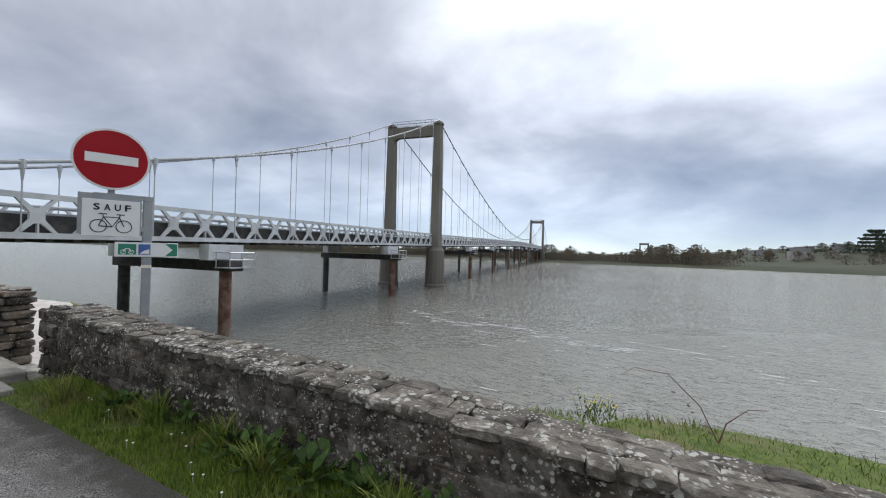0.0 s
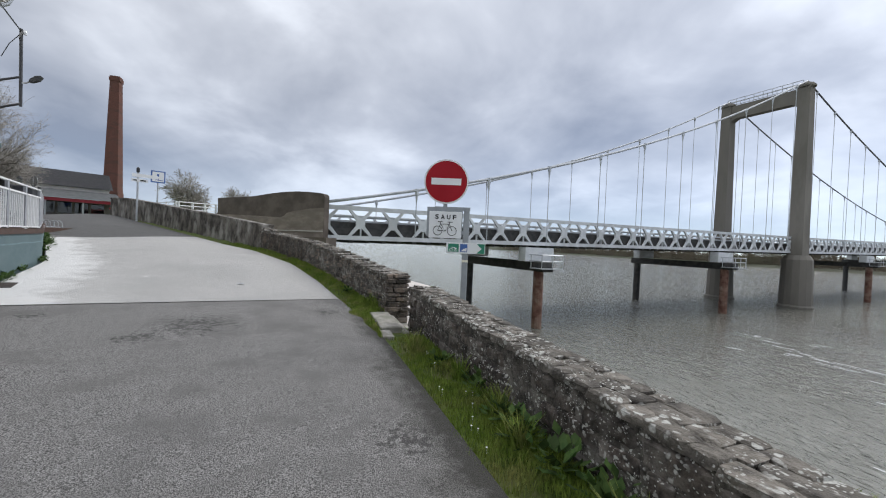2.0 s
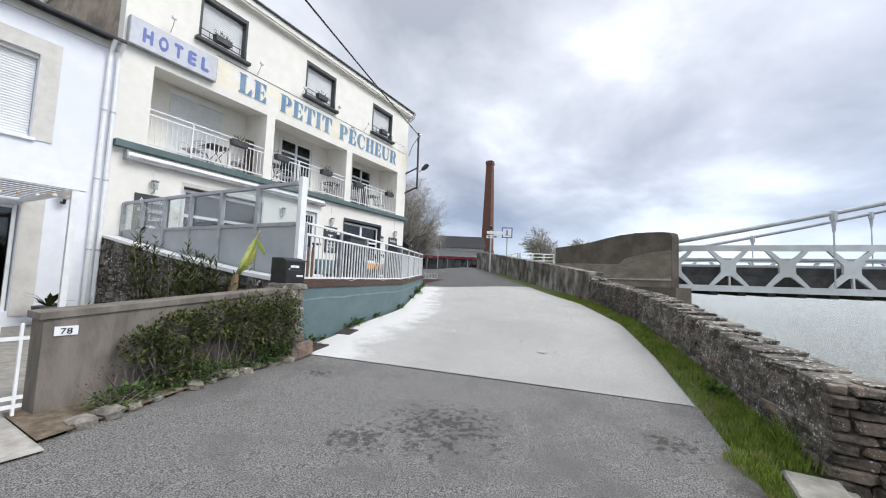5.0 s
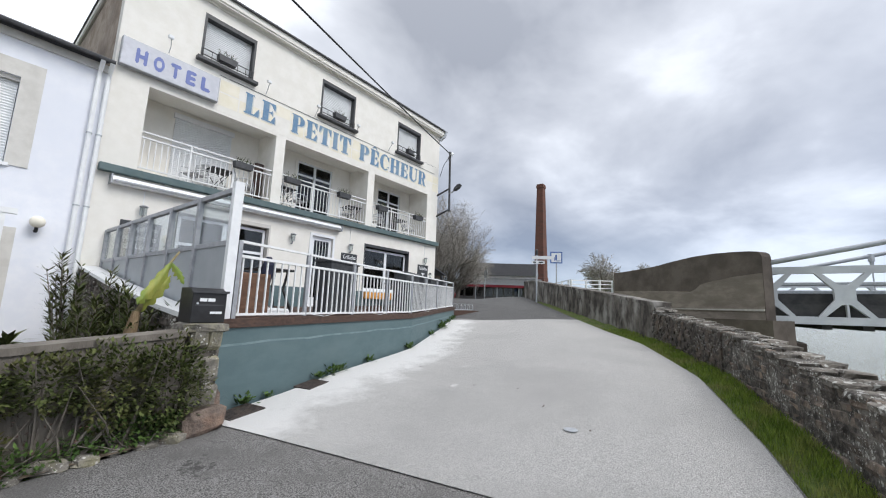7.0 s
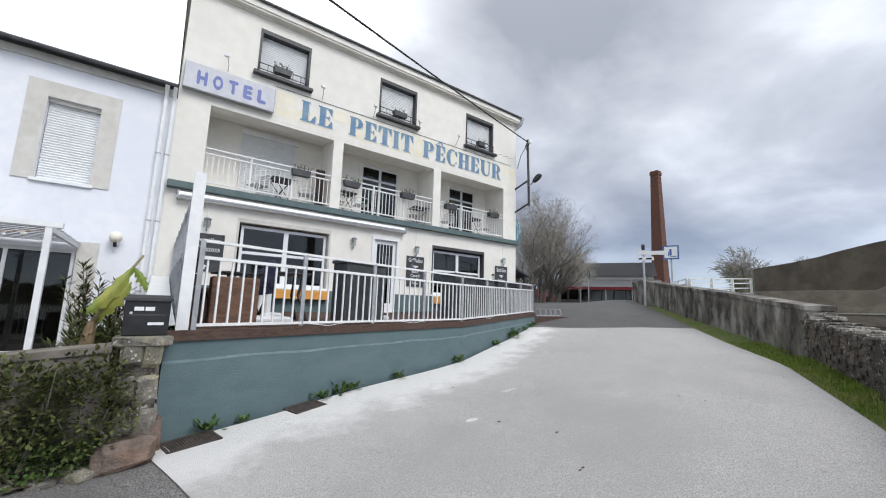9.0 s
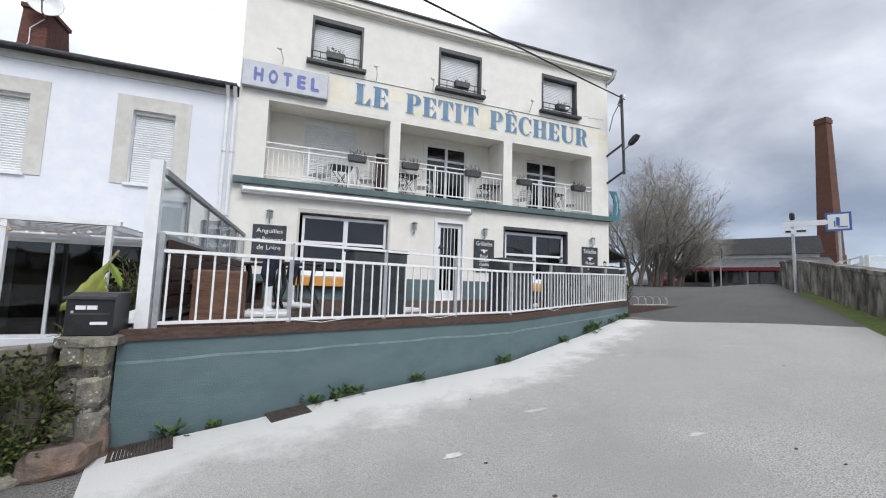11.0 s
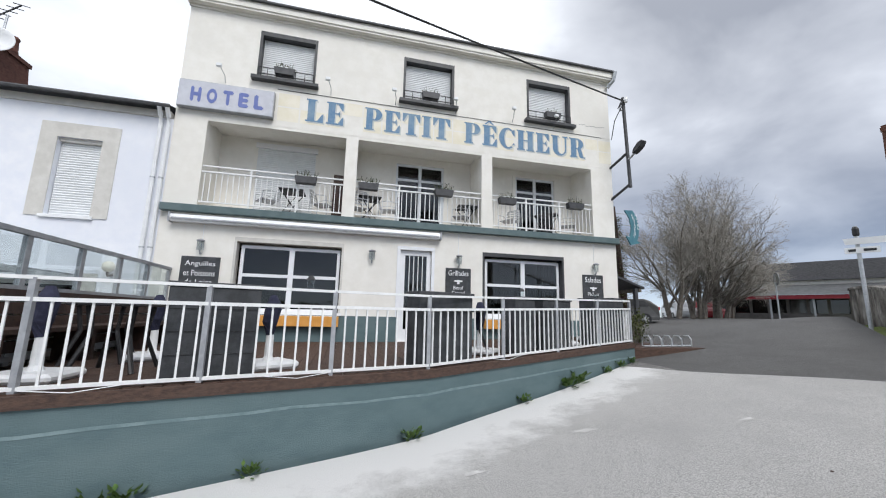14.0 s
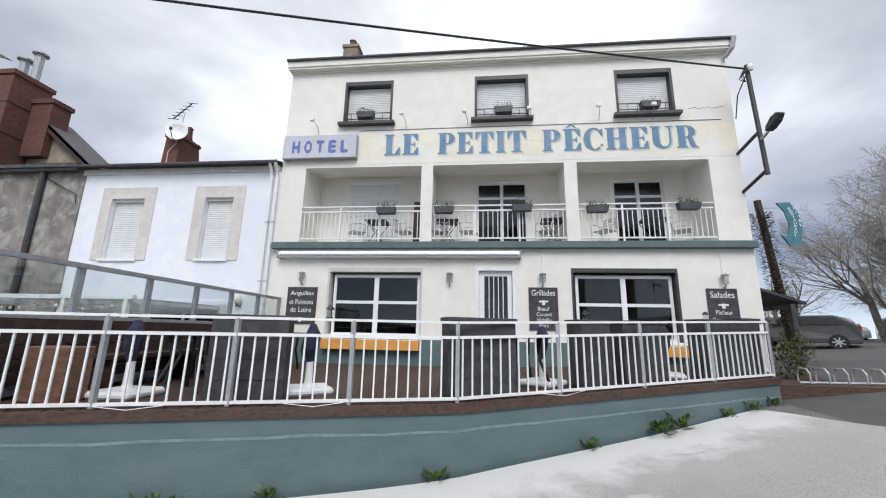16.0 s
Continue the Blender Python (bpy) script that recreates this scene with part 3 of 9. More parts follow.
def pierced(bm, x0, x1, z0, z1, y0, y1, holes):
    """A wall in the plane of x and z with rectangular holes (x0, x1, z0, z1)."""
    hs = [(min(a, b), max(a, b), c, d) for a, b, c, d in holes]
    xs = sorted({min(x0, x1), max(x0, x1), *[v for h in hs for v in h[:2]]})
    zs = sorted({z0, z1, *[v for h in hs for v in h[2:]]})
    full = lambda i, k: 0 <= i < len(xs) - 1 and 0 <= k < len(zs) - 1 and not any(
        h[0] < (xs[i] + xs[i + 1]) / 2 < h[1] and h[2] < (zs[k] + zs[k + 1]) / 2 < h[3] for h in hs)
    seen = {}

    def at(i, k, y):
        if (i, k, y) not in seen:
            seen[i, k, y] = bm.verts.new((xs[i], y, zs[k]))
        return seen[i, k, y]

    for i in range(len(xs) - 1):
        for k in range(len(zs) - 1):
            if not full(i, k):
                continue
            for y in (y0, y1):
                bm.faces.new((at(i, k, y), at(i + 1, k, y), at(i + 1, k + 1, y), at(i, k + 1, y)))
            for di, dk, p, q in ((-1, 0, (i, k), (i, k + 1)), (1, 0, (i + 1, k), (i + 1, k + 1)), (0, -1, (i, k), (i + 1, k)), (0, 1, (i, k + 1), (i + 1, k + 1))):
                if not full(i + di, k + dk):
                    bm.faces.new((at(*p, y0), at(*q, y0), at(*q, y1), at(*p, y1)))
    bmesh.ops.recalc_face_normals(bm, faces=bm.faces[:])
    return bm


def along(poly, x):
    """y on a polyline of (x, y), which falls in x."""
    for (a, b), (c, d) in zip(poly, poly[1:]):
        if c <= x <= a:
            return b + (d - b) * (a - x) / (a - c)
    return poly[0][1] if x > poly[0][0] else poly[-1][1]


def at_s(xs, ys, s):
    return float(np.interp(s, xs, ys))


# ---- lie of the land ----
def crown(x):
    return at_s([-60, -5, 0, 4, 8, 12, 17, 22, 28, 35, 200], [-0.9, -0.1, 0, 0.1, 0.28, 0.68, 1.1, 1.65, 2.3, 2.6, 2.6], -x)


def middle(x):
    return at_s([0, 9, 14, 20, 28, 36], [-1, -1.2, -2.5, -5.5, -10, -15], -x)


def ease(a, b, v):
    f = max(0.0, min(1.0, (v - a) / (b - a)))
    return f * f * (3 - 2 * f)


def ground_z(x, y):
    hollow = 0.46 * ease(20, 25, -x) * ease(11, 16, -y)      # car park lowered to fit the camera's view
    gutter = 0.17 * ease(8.0, 12.0, -x) * ease(0.4, 3.4, middle(x) - y) * (1 - 0.5 * ease(14, 17.5, -x) - 0.5 * ease(18, 22, -x))      # road lowered along the terrace wall to fit the camera's view
    return crown(x) - 0.035 * max(-4, min(4, y - middle(x))) - hollow - gutter


WATER_Z = -5.2
RIGHT = [(60, 1.45), (0, 1.45), (-4.2, 1.38), (-5.5, 1.3), (-7.9, 0.93), (-9.9, 0.5), (-12.4, -0.2), (-15.25, -1.55), (-18.55, -4.0), (-23.5, -7.5), (-30, -12.2), (-48, -24)]
PARAPET = [(60, 2.1), (-1.2, 2.08), (-3, 2.0), (-5.8, 1.87), (-7.0, 1.66), (-9.9, 0.98), (-13, 0.1), (-16.4, -1.5), (-18.65, -3.05), (-22.2, -5.8), (-26.5, -9.0), (-30, -11.7), (-48, -23.4)]
LEFT = [(60, -3.3), (-3.1, -3.35), (-4.2, -3.6), (-5.2, -3.85), (-6.4, -3.9), (-6.95, -4.3), (-11.8, -5.8), (-17.1, -8.45), (-60, -29.9)]


def sheet(name, xs, lo, hi, n, lift, material, label, z=ground_z, kind="structure"):
    """A strip of ground between two edges, draped on the land."""
    bm = B()
    rows = []
    for x in xs:
        a, b = lo(x), hi(x)
        rows.append([bm.verts.new((x, a + (b - a) * i / n, z(x, a + (b - a) * i / n) + lift)) for i in range(n + 1)])
    for r, q in zip(rows, rows[1:]):
        for i in range(n):
            bm.faces.new((r[i], r[i + 1], q[i + 1], q[i]))
    bmesh.ops.recalc_face_normals(bm, faces=bm.faces[:])
    for f in bm.faces:
        if f.normal.z < 0:
            f.normal_flip()
    return solid(name, bm, material, label, kind=kind, smooth=True)


def frange(a, b, s):
    k = max(1, round(abs(b - a) / s))
    return [a + (b - a) * i / k for i in range(k + 1)]


# ---- ground, road, river ----
XS = frange(60, -60, 1.0)
par = lambda x: along(PARAPET, x)
brink = lambda x: max(par(x) + 0.7, at_s([-60, -0.5, 0.8, 2.2, 5.5, 8, 10, 12, 14], [5.0, 4.85, 4.3, 3.3, 3.2, 3.7, 3.6, 2.4, 0.9], -x))


def land_z(x, y):
    e = brink(x)
    z = ground_z(x, min(y, par(x)))
    if y > par(x):
        z -= 0.05 * (y - par(x)) + 0.28 * ease(4.6, 5.6, -x) * (1 - ease(7.4, 9.5, -x)) * min(1.0, (y - par(x)) / 0.15)
    elif x < -16 and -29 < y < -9:
        z -= 0.6
    elif -16 < x < 6 and y < -4.9:
        z -= 0.35
    if y > par(x) + 0.42 and x < -12:
        z -= min(1.3, (y - par(x) - 0.42) * 3) * min(1.0, (-x - 12) / 3)
    if y > e:
        z = max(WATER_Z - 1, z - (y - e) * 1.15)
    return z


bm = B()
cols = []
for x in frange(60, -60, 1.0):
    ys = [-60, -45, -34, -24, -18, -14, -11, -8, -6, -4, -2, 0, *[par(x) + d for d in (0.0, 0.4)]]
    ys = [y for y in ys if y <= par(x) + 0.4] + [par(x) + 0.5 + (brink(x) - par(x) - 0.5) * k / 4 for k in range(1, 5)] + [brink(x) + d for d in (0.4, 0.9, 1.8, 3, 5, 7)]
    ys = sorted(ys)
    cols.append([bm.verts.new((x, y, land_z(x, y) - (0.06 if y <= par(x) else 0) + 0.05 * noise.noise((x * 0.9, y * 0.9, 0)) * (y > par(x) + 0.3))) for y in ys])
for r, q in zip(cols, cols[1:]):
    i = j = 0
    while i < len(r) - 1 or j < len(q) - 1:
        if j >= len(q) - 1 or (i < len(r) - 1 and r[i + 1].co.y <= q[j + 1].co.y):
            bm.faces.new((r[i], r[i + 1], q[j]))
            i += 1
        else:
            bm.faces.new((r[i], q[j + 1], q[j]))
            j += 1
bmesh.ops.recalc_face_normals(bm, faces=bm.faces[:])
solid("ground", bm, TURF, "grassy river bank and rough ground under the quay road", kind="structure", smooth=True)

bm = B()
for x0, x1, y0, y1 in ((-2600, 60, -2500, -60), (-2600, -60, -60, 2), (60, 2600, -2500, 5)):
    bm.faces.new([bm.verts.new(v) for v in ((x0, y0, 2.4 if x1 < 0 or y1 < 0 else -1.0), (x1, y0, 2.4 if x1 < 0 or y1 < 0 else -1.0), (x1, y1, 2.4 if x1 < 0 or y1 < 0 else -1.0), (x0, y1, 2.4 if x1 < 0 or y1 < 0 else -1.0))])
solid("ground", bm, TURF, "grass land running out to the horizon", kind="structure")

bm = B()
bm.faces.new([bm.verts.new(v) for v in ((-2600, -20, WATER_Z), (2600, -20, WATER_Z), (2600, 420, WATER_Z), (-2600, 420, WATER_Z))])
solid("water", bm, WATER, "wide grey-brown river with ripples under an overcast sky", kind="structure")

road_hi = lambda x: along(RIGHT, x)
road_lo = lambda x: along(LEFT, x)
sheet("road", frange(60, -17.1, 0.5), road_lo, road_hi, 14, 0.0, ASPHALT, "worn grey asphalt quay road with dark damp patches")
sheet("road", frange(-17.1, -60, 0.5), lambda x: -30, road_hi, 110, 0.0, ASPHALT_DARK, "grey asphalt road and parking area at the top of the slope")
NEAR_EDGE = lambda y: at_s([-4.4, -3.7, 0.95], [-6.75, -6.95, -8.0], y)
FAR_EDGE = lambda y: at_s([-8.4, -4.5, 0], [-16.4, -18.9, -21.5], y)
bm = B()
rows = []
for i in range(41):
    f = i / 40
    row = []
    for j in range(25):
        k = j / 24
        xn, xf = (-6.75 - 1.25 * k), (-16.5 - 2.4 * k)
        x = xn + (xf - xn) * f
        lo, hi = road_lo(x) + 0.02, road_hi(x) - 0.03
        y = lo + (hi - lo) * k
        row.append(bm.verts.new((x, y, ground_z(x, y) + 0.012)))
    rows.append(row)
for r, q in zip(rows, rows[1:]):
    for j in range(24):
        bm.faces.new((r[j], q[j], q[j + 1], r[j + 1]))
for f in bm.faces:
    f.normal_update()
    if f.normal.z < 0:
        f.normal_flip()
solid("road", bm, CONCRETE_ROAD, "pale bleached concrete stretch of the quay road", kind="structure", smooth=True)

# ---- hotel ----
HX0, HX1, HY = -6.58, -18.52, -10.65
DECK = 1.42
hotel = thing("hotel", "three-storey cream rendered riverside hotel with loggia balconies", "building", (-12.5, HY, DECK))
TOPW = [(-8.23, -9.63), (-11.94, -13.40), (-15.68, -17.14)]
BAYS = [(-7.28, -10.52), (-10.83, -14.25), (-14.57, -17.78)]
holes = [(a, b, 7.90, 9.22) for a, b in TOPW] + [(a, b, 4.46, 6.58) for a, b in BAYS]
holes += [(-8.17, -10.64, 2.08, 3.79), (-12.05, -12.88, DECK, 3.74), (-14.29, -16.75, 2.08, 3.80)]
part("front_wall", pierced(B(), HX0, HX1, 0.6, 9.60, HY, HY - 0.3, holes), RENDER_CREAM, hotel)
part("side_wall", box(B(), HX0, HX0 - 0.25, HY - 0.302, -20, 0.6, 9.60), BROWN_WALL, hotel, "bare brown side wall above the neighbour's roof")
part("side_wall", box(B(), HX1, HX1 + 0.25, HY - 0.302, -20, 0.6, 9.60), RENDER_CREAM, hotel)
part("rear_wall", box(B(), HX0 - 0.252, HX1 + 0.252, -19.7, -20, 0.6, 9.60), RENDER_CREAM, hotel)
BACK = -11.78
FDOORS = [(-11.98, -13.43), (-15.80, -17.17)]
part("loggia_wall", pierced(B(), HX0 - 0.252, HX1 + 0.252, 4.44, 6.74, BACK, BACK - 0.2, [(a, b, 4.5, 6.52) for a, b in FDOORS]), RENDER_CREAM, hotel)
for a, b in ((-6.9, -7.26), (-10.55, -10.80), (-14.28, -14.54), (-17.80, -18.2)):
    part("partition", box(B(), a, b, HY - 0.304, BACK + 0.002, 4.46, 6.74), RENDER_CREAM, hotel)
for z0, z1 in ((6.744, 6.95), (4.2, 4.438), (1.2, 1.40)):
    part("floor_slab", box(B(), HX0 - 0.254, HX1 + 0.254, HY - 0.304, -19.68, z0, z1), RENDER_CREAM, hotel)
bm = B()
box(bm, -6.6, HX1 - 0.03, HY + 0.002, HY + 0.16, 4.28, 4.452)
part("ledge", bm, TEAL_DARK, hotel, "slate teal painted balcony ledge", 0.012)
bm = B()
box(bm, HX0 - 0.01, -12.04, HY + 0.003, HY + 0.02, 1.40, 2.02)
box(bm, -12.89, HX1 + 0.01, HY + 0.003, HY + 0.02, 1.40, 2.02)
part("plinth", bm, TEAL, hotel, "slate teal painted plinth band")
# roof edge: stepped cornice, soffit, fascia, dark gutter
bm = B()
box(bm, HX0 + 0.03, HX1 - 0.05, HY + 0.004, HY + 0.035, 9.545, 9.602)
part("cornice", bm, RENDER_CREAM, hotel)
bm = B()
box(bm, HX0 + 0.05, HX1 - 0.09, HY + 0.18, -20.3, 9.604, 9.66)
part("soffit", bm, RENDER_CREAM, hotel)
bm = B()
box(bm, HX0 + 0.07, HX1 - 0.14, HY + 0.21, -20.34, 9.662, 9.85)
part("fascia", bm, RENDER_CREAM, hotel)
bm = B()
box(bm, HX0 + 0.10, HX1 - 0.18, HY + 0.25, -20.36, 9.852, 9.91)
part("roof", bm, SLATE, hotel, "low dark roof edge")
bm = B()
cyl(bm, (HX0 + 0.08, HY + 0.245, 9.855), (HX1 - 0.15, HY + 0.245, 9.855), 0.03, n=8)
part("gutter", bm, ANTHRACITE, hotel, "dark gutter")

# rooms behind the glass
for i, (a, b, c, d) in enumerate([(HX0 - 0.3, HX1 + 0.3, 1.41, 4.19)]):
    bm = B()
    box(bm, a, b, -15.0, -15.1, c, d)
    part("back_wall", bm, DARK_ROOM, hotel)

# ---- neighbouring white house ----
house = thing("house", "white rendered two-storey house with closed roller shutters", "building", (-3.5, HY, 0.3))
WWIN = [(-4.43, -5.27), (-1.55, -2.58)]
bm = pierced(B(), -0.55, HX0 + 0.002, 0.0, 6.5, HY, HY - 0.3, [(a, b, 4.02, 5.77) for a, b in WWIN] + [(-1.2, -5.25, 0.50, 2.62)])
box(bm, -0.55, -0.8, HY - 0.302, -19, 0.0, 6.5)
part("front_wall", bm, RENDER_WHITE, house)
bm = B()
box(bm, -0.5, HX0 + 0.06, HY + 0.06, HY - 0.2, 6.502, 6.66)
part("cornice", bm, SURROUND, house, "grey-beige moulded cornice")
bm = B()
vs = [bm.verts.new(v) for v in ((-0.45, HY + 0.28, 6.72), (HX0 + 0.04, HY + 0.28, 6.72), (HX0 + 0.04, -15.5, 8.3), (-0.4, -15.5, 8.3), (HX0 + 0.04, -20, 6.7), (-0.4, -20, 6.7))]
bm.faces.new(vs[:4])
bm.faces.new((vs[3], vs[2], vs[4], vs[5]))
bmesh.ops.solidify(bm, geom=bm.faces[:], thickness=0.08)
part("roof", bm, SLATE, house, "dark low-pitched tiled roof")
bm = B()
cyl(bm, (-0.45, HY + 0.28, 6.69), (HX0 + 0.02, HY + 0.28, 6.69), 0.045)
part("gutter", bm, SLATE, house, "dark gutter")

# ---- terrace ----
TERR = [(-6.80, -4.33), (-11.82, -5.88), (-17.15, -8.5)]
DECK_Z = lambda x: at_s([6.9, 11.8, 17.2], [1.40, 1.41, 1.58], -x)
terrace = thing("terrace", "raised terrace with a teal painted retaining wall and brown timber decking", "terrace", (-11.8, -7.0, 0.5))


def strip_wall(bm, poly, t0, t1, zlo, zhi, step=0.4):
    """A wall that follows a polyline: t0 to t1 metres behind its face, between two heights."""
    pts = []
    for (a, b), (c, d) in zip(poly, poly[1:]):
        k = max(1, round(math.hypot(c - a, d - b) / step))
        pts += [(a + (c - a) * i / k, b + (d - b) * i / k, math.atan2(d - b, c - a)) for i in range(k)]
    pts.append((*poly[-1], pts[-1][2]))
    last = None
    for x, y, an in pts:
        nx, ny = math.sin(an), -math.cos(an)
        nx, ny = (nx, ny) if ny < 0 else (-nx, -ny)
        ring = [bm.verts.new(v) for v in ((x + nx * t0, y + ny * t0, zlo(x, y)), (x + nx * t1, y + ny * t1, zlo(x, y)), (x + nx * t1, y + ny * t1, zhi(x, y)), (x + nx * t0, y + ny * t0, zhi(x, y)))]
        if last:
            for i in range(4):
                bm.faces.new((last[i], last[(i + 1) % 4], ring[(i + 1) % 4], ring[i]))
        else:
            bm.faces.new(ring[::-1])
        last = ring
    bm.faces.new(last)
    bmesh.ops.recalc_face_normals(bm, faces=bm.faces[:])
    return bm


bm = strip_wall(B(), TERR, 0, 0.25, lambda x, y: ground_z(x, y) - 0.4, lambda x, y: DECK_Z(x) - 0.12)
box(bm, -6.89, -7.10, -4.62, HY + 0.02, 0.0, 1.25)
part("retaining_wall", bm, TEAL, terrace, "teal painted retaining wall with a pale scuff line")
part("scuff_line", strip_wall(B(), TERR, -0.004, 0.0, lambda x, y: DECK_Z(x) - 0.325 + 0.02 * noise.noise((x * 1.5, 0, 0)), lambda x, y: DECK_Z(x) - 0.297 + 0.02 * noise.noise((x * 1.5, 0, 0)) + 0.008 * noise.noise((x * 9, 3, 0))), TEAL_SCUFF, terrace)
part("fascia_board", strip_wall(B(), TERR, -0.03, 0.05, lambda x, y: DECK_Z(x) - 0.115, lambda x, y: DECK_Z(x) - 0.012), WOOD_DECK, terrace, "brown timber fascia board")

# ---- rubble parapet: rough core now ----
WALL_H = lambda x: at_s([-60, 0, 1, 5.8, 7, 16, 16.4, 28, 40], [0.62, 0.62, 0.64, 0.72, 0.78, 0.78, 0.92, 1.05, 1.05], -x)


def stretch_of(poly, a, b):
    return [(a, along(poly, a))] + [p for p in poly if b < p[0] < a] + [(b, along(poly, b))]


CORE_A = stretch_of(PARAPET, 30, -5.85)
CORE_B = stretch_of(PARAPET, -6.98, -16.4)
CORE_C = stretch_of(PARAPET, -16.4, -30)
top = lambda x, y: ground_z(x, along(PARAPET, x)) + WALL_H(x) - (0.12 if x > -16.4 else 0.06)
low = lambda x, y: ground_z(x, along(PARAPET, x)) - 0.5
for nm, poly in (("parapet_wall", CORE_A), ("parapet_wall", CORE_B), ("parapet_wall", CORE_C)):
    bm = B()
    pts = [(x, y) for x, y in poly]
    strip_wall(bm, [(x, y + 0.43) for x, y in pts], 0.0, 0.40, low, top)
    ob = solid(nm, bm, MORTAR if poly is not CORE_C else STREAKED, "old rubble stone parapet wall with lichen between road and river" if poly is not CORE_C else "weathered streaked concrete parapet wall at the top of the slope", "wall", kind="structure")

# ---- suspension bridge ----
BX, BY, BYAW = -25.5, 1.3, 7.4
U = Vector((-math.sin(radians(BYAW)), math.cos(radians(BYAW)), 0))      # out over the river
V = Vector((U.y, -U.x, 0))                                              # towards the near side
SIDE, MAIN = 62.6, 247.0
WIDE = 9.8
sole = lambda s: at_s([-30, 0, 66, 186, 306, 372], [1.2, 1.42, 2.35, 4.6, 4.6, 3.4], s)
bp = lambda s, v, z: Vector((BX, BY, 0)) + U * s + V * v + Vector((0, 0, z))
bridge = thing("suspension_bridge", "long grey suspension bridge with lattice deck girders and concrete portal towers", "bridge", bp(66, -WIDE / 2, WATER_Z))
TOWER_TOP = 25.5
for s in (SIDE, SIDE + MAIN):
    tow = B()
    zb = sole(s)
    for v in (0.5, -9.0):
        a = bp(s, v, 0)
        R = Matrix.Translation((a.x, a.y, 0)) @ Matrix.Rotation(radians(BYAW), 4, "Z")
        lo, hi = 0.86, 0.64
        lv = [tow.verts.new(R @ Vector((sx * w, sy * w * 1.15, z))) for z, w in ((zb - 0.3, lo), (TOWER_TOP - 0.6 + zb - 2.35, hi)) for sx, sy in ((-1, -1), (1, -1), (1, 1), (-1, 1))]
        for i in range(4):
            tow.faces.new((lv[i], lv[(i + 1) % 4], lv[4 + (i + 1) % 4], lv[4 + i]))
        tow.faces.new(lv[4:])
        lathe(tow, [(2.0, WATER_Z - 2), (1.95, WATER_Z + 0.3), (1.8, WATER_Z + 0.5), (1.65, zb - 0.9), (1.3, zb - 0.28)], 14, (a.x, a.y, 0))
        lathe(tow, [(1.0, TOWER_TOP - 0.62 + zb - 2.35), (1.02, TOWER_TOP - 0.4 + zb - 2.35), (0.75, TOWER_TOP - 0.1 + zb - 2.35), (0.3, TOWER_TOP + 0.1 + zb - 2.35)], 12, (a.x, a.y, 0))
    # arched cross-beam
    zt = TOWER_TOP - 0.7 + zb - 2.35
    c = bp(s, -4.25, 0)
    R = Matrix.Translation((c.x, c.y, 0)) @ Matrix.Rotation(radians(BYAW), 4, "Z")
    w = 4.6
    outline = [(-w, zt), (-w, zt - 3.4), (-w + 0.35, zt - 2.5), (-w + 1.2, zt - 1.95), (w - 1.2, zt - 1.95), (w - 0.35, zt - 2.5), (w, zt - 3.4), (w, zt)]
    k = len(tow.verts)
    fa = [tow.verts.new(R @ Vector((x, -0.55, z))) for x, z in outline]
    fb = [tow.verts.new(R @ Vector((x, 0.55, z))) for x, z in outline]
    for i in range(8):
        tow.faces.new((fa[i], fb[i], fb[(i + 1) % 8], fa[(i + 1) % 8]))
    tow.faces.new(fa[::-1])
    tow.faces.new(fb)
    bmesh.ops.recalc_face_normals(tow, faces=tow.faces[:])
    t_ob = part("tower", tow, TOWER_CONC, bridge, "dark weathered concrete portal tower")
    bm = B()
    for sy in (-0.6, 0.6):
        for h in (0.55, 1.05):
            cyl(bm, R @ Vector((-w, sy, zt + h)), R @ Vector((w, sy, zt + h)), 0.05, n=4)
        for i in range(9):
            x = -w + 2 * w * i / 8
            cyl(bm, R @ Vector((x, sy, zt)), R @ Vector((x, sy, zt + 1.05)), 0.05, n=4)
    part("guard_rail", bm, STEEL_GALV, t_ob)

# lattice girder panel: one riveted frame with an octagonal opening, half a hub plate at either end
PL, PH = 2.27, 2.25


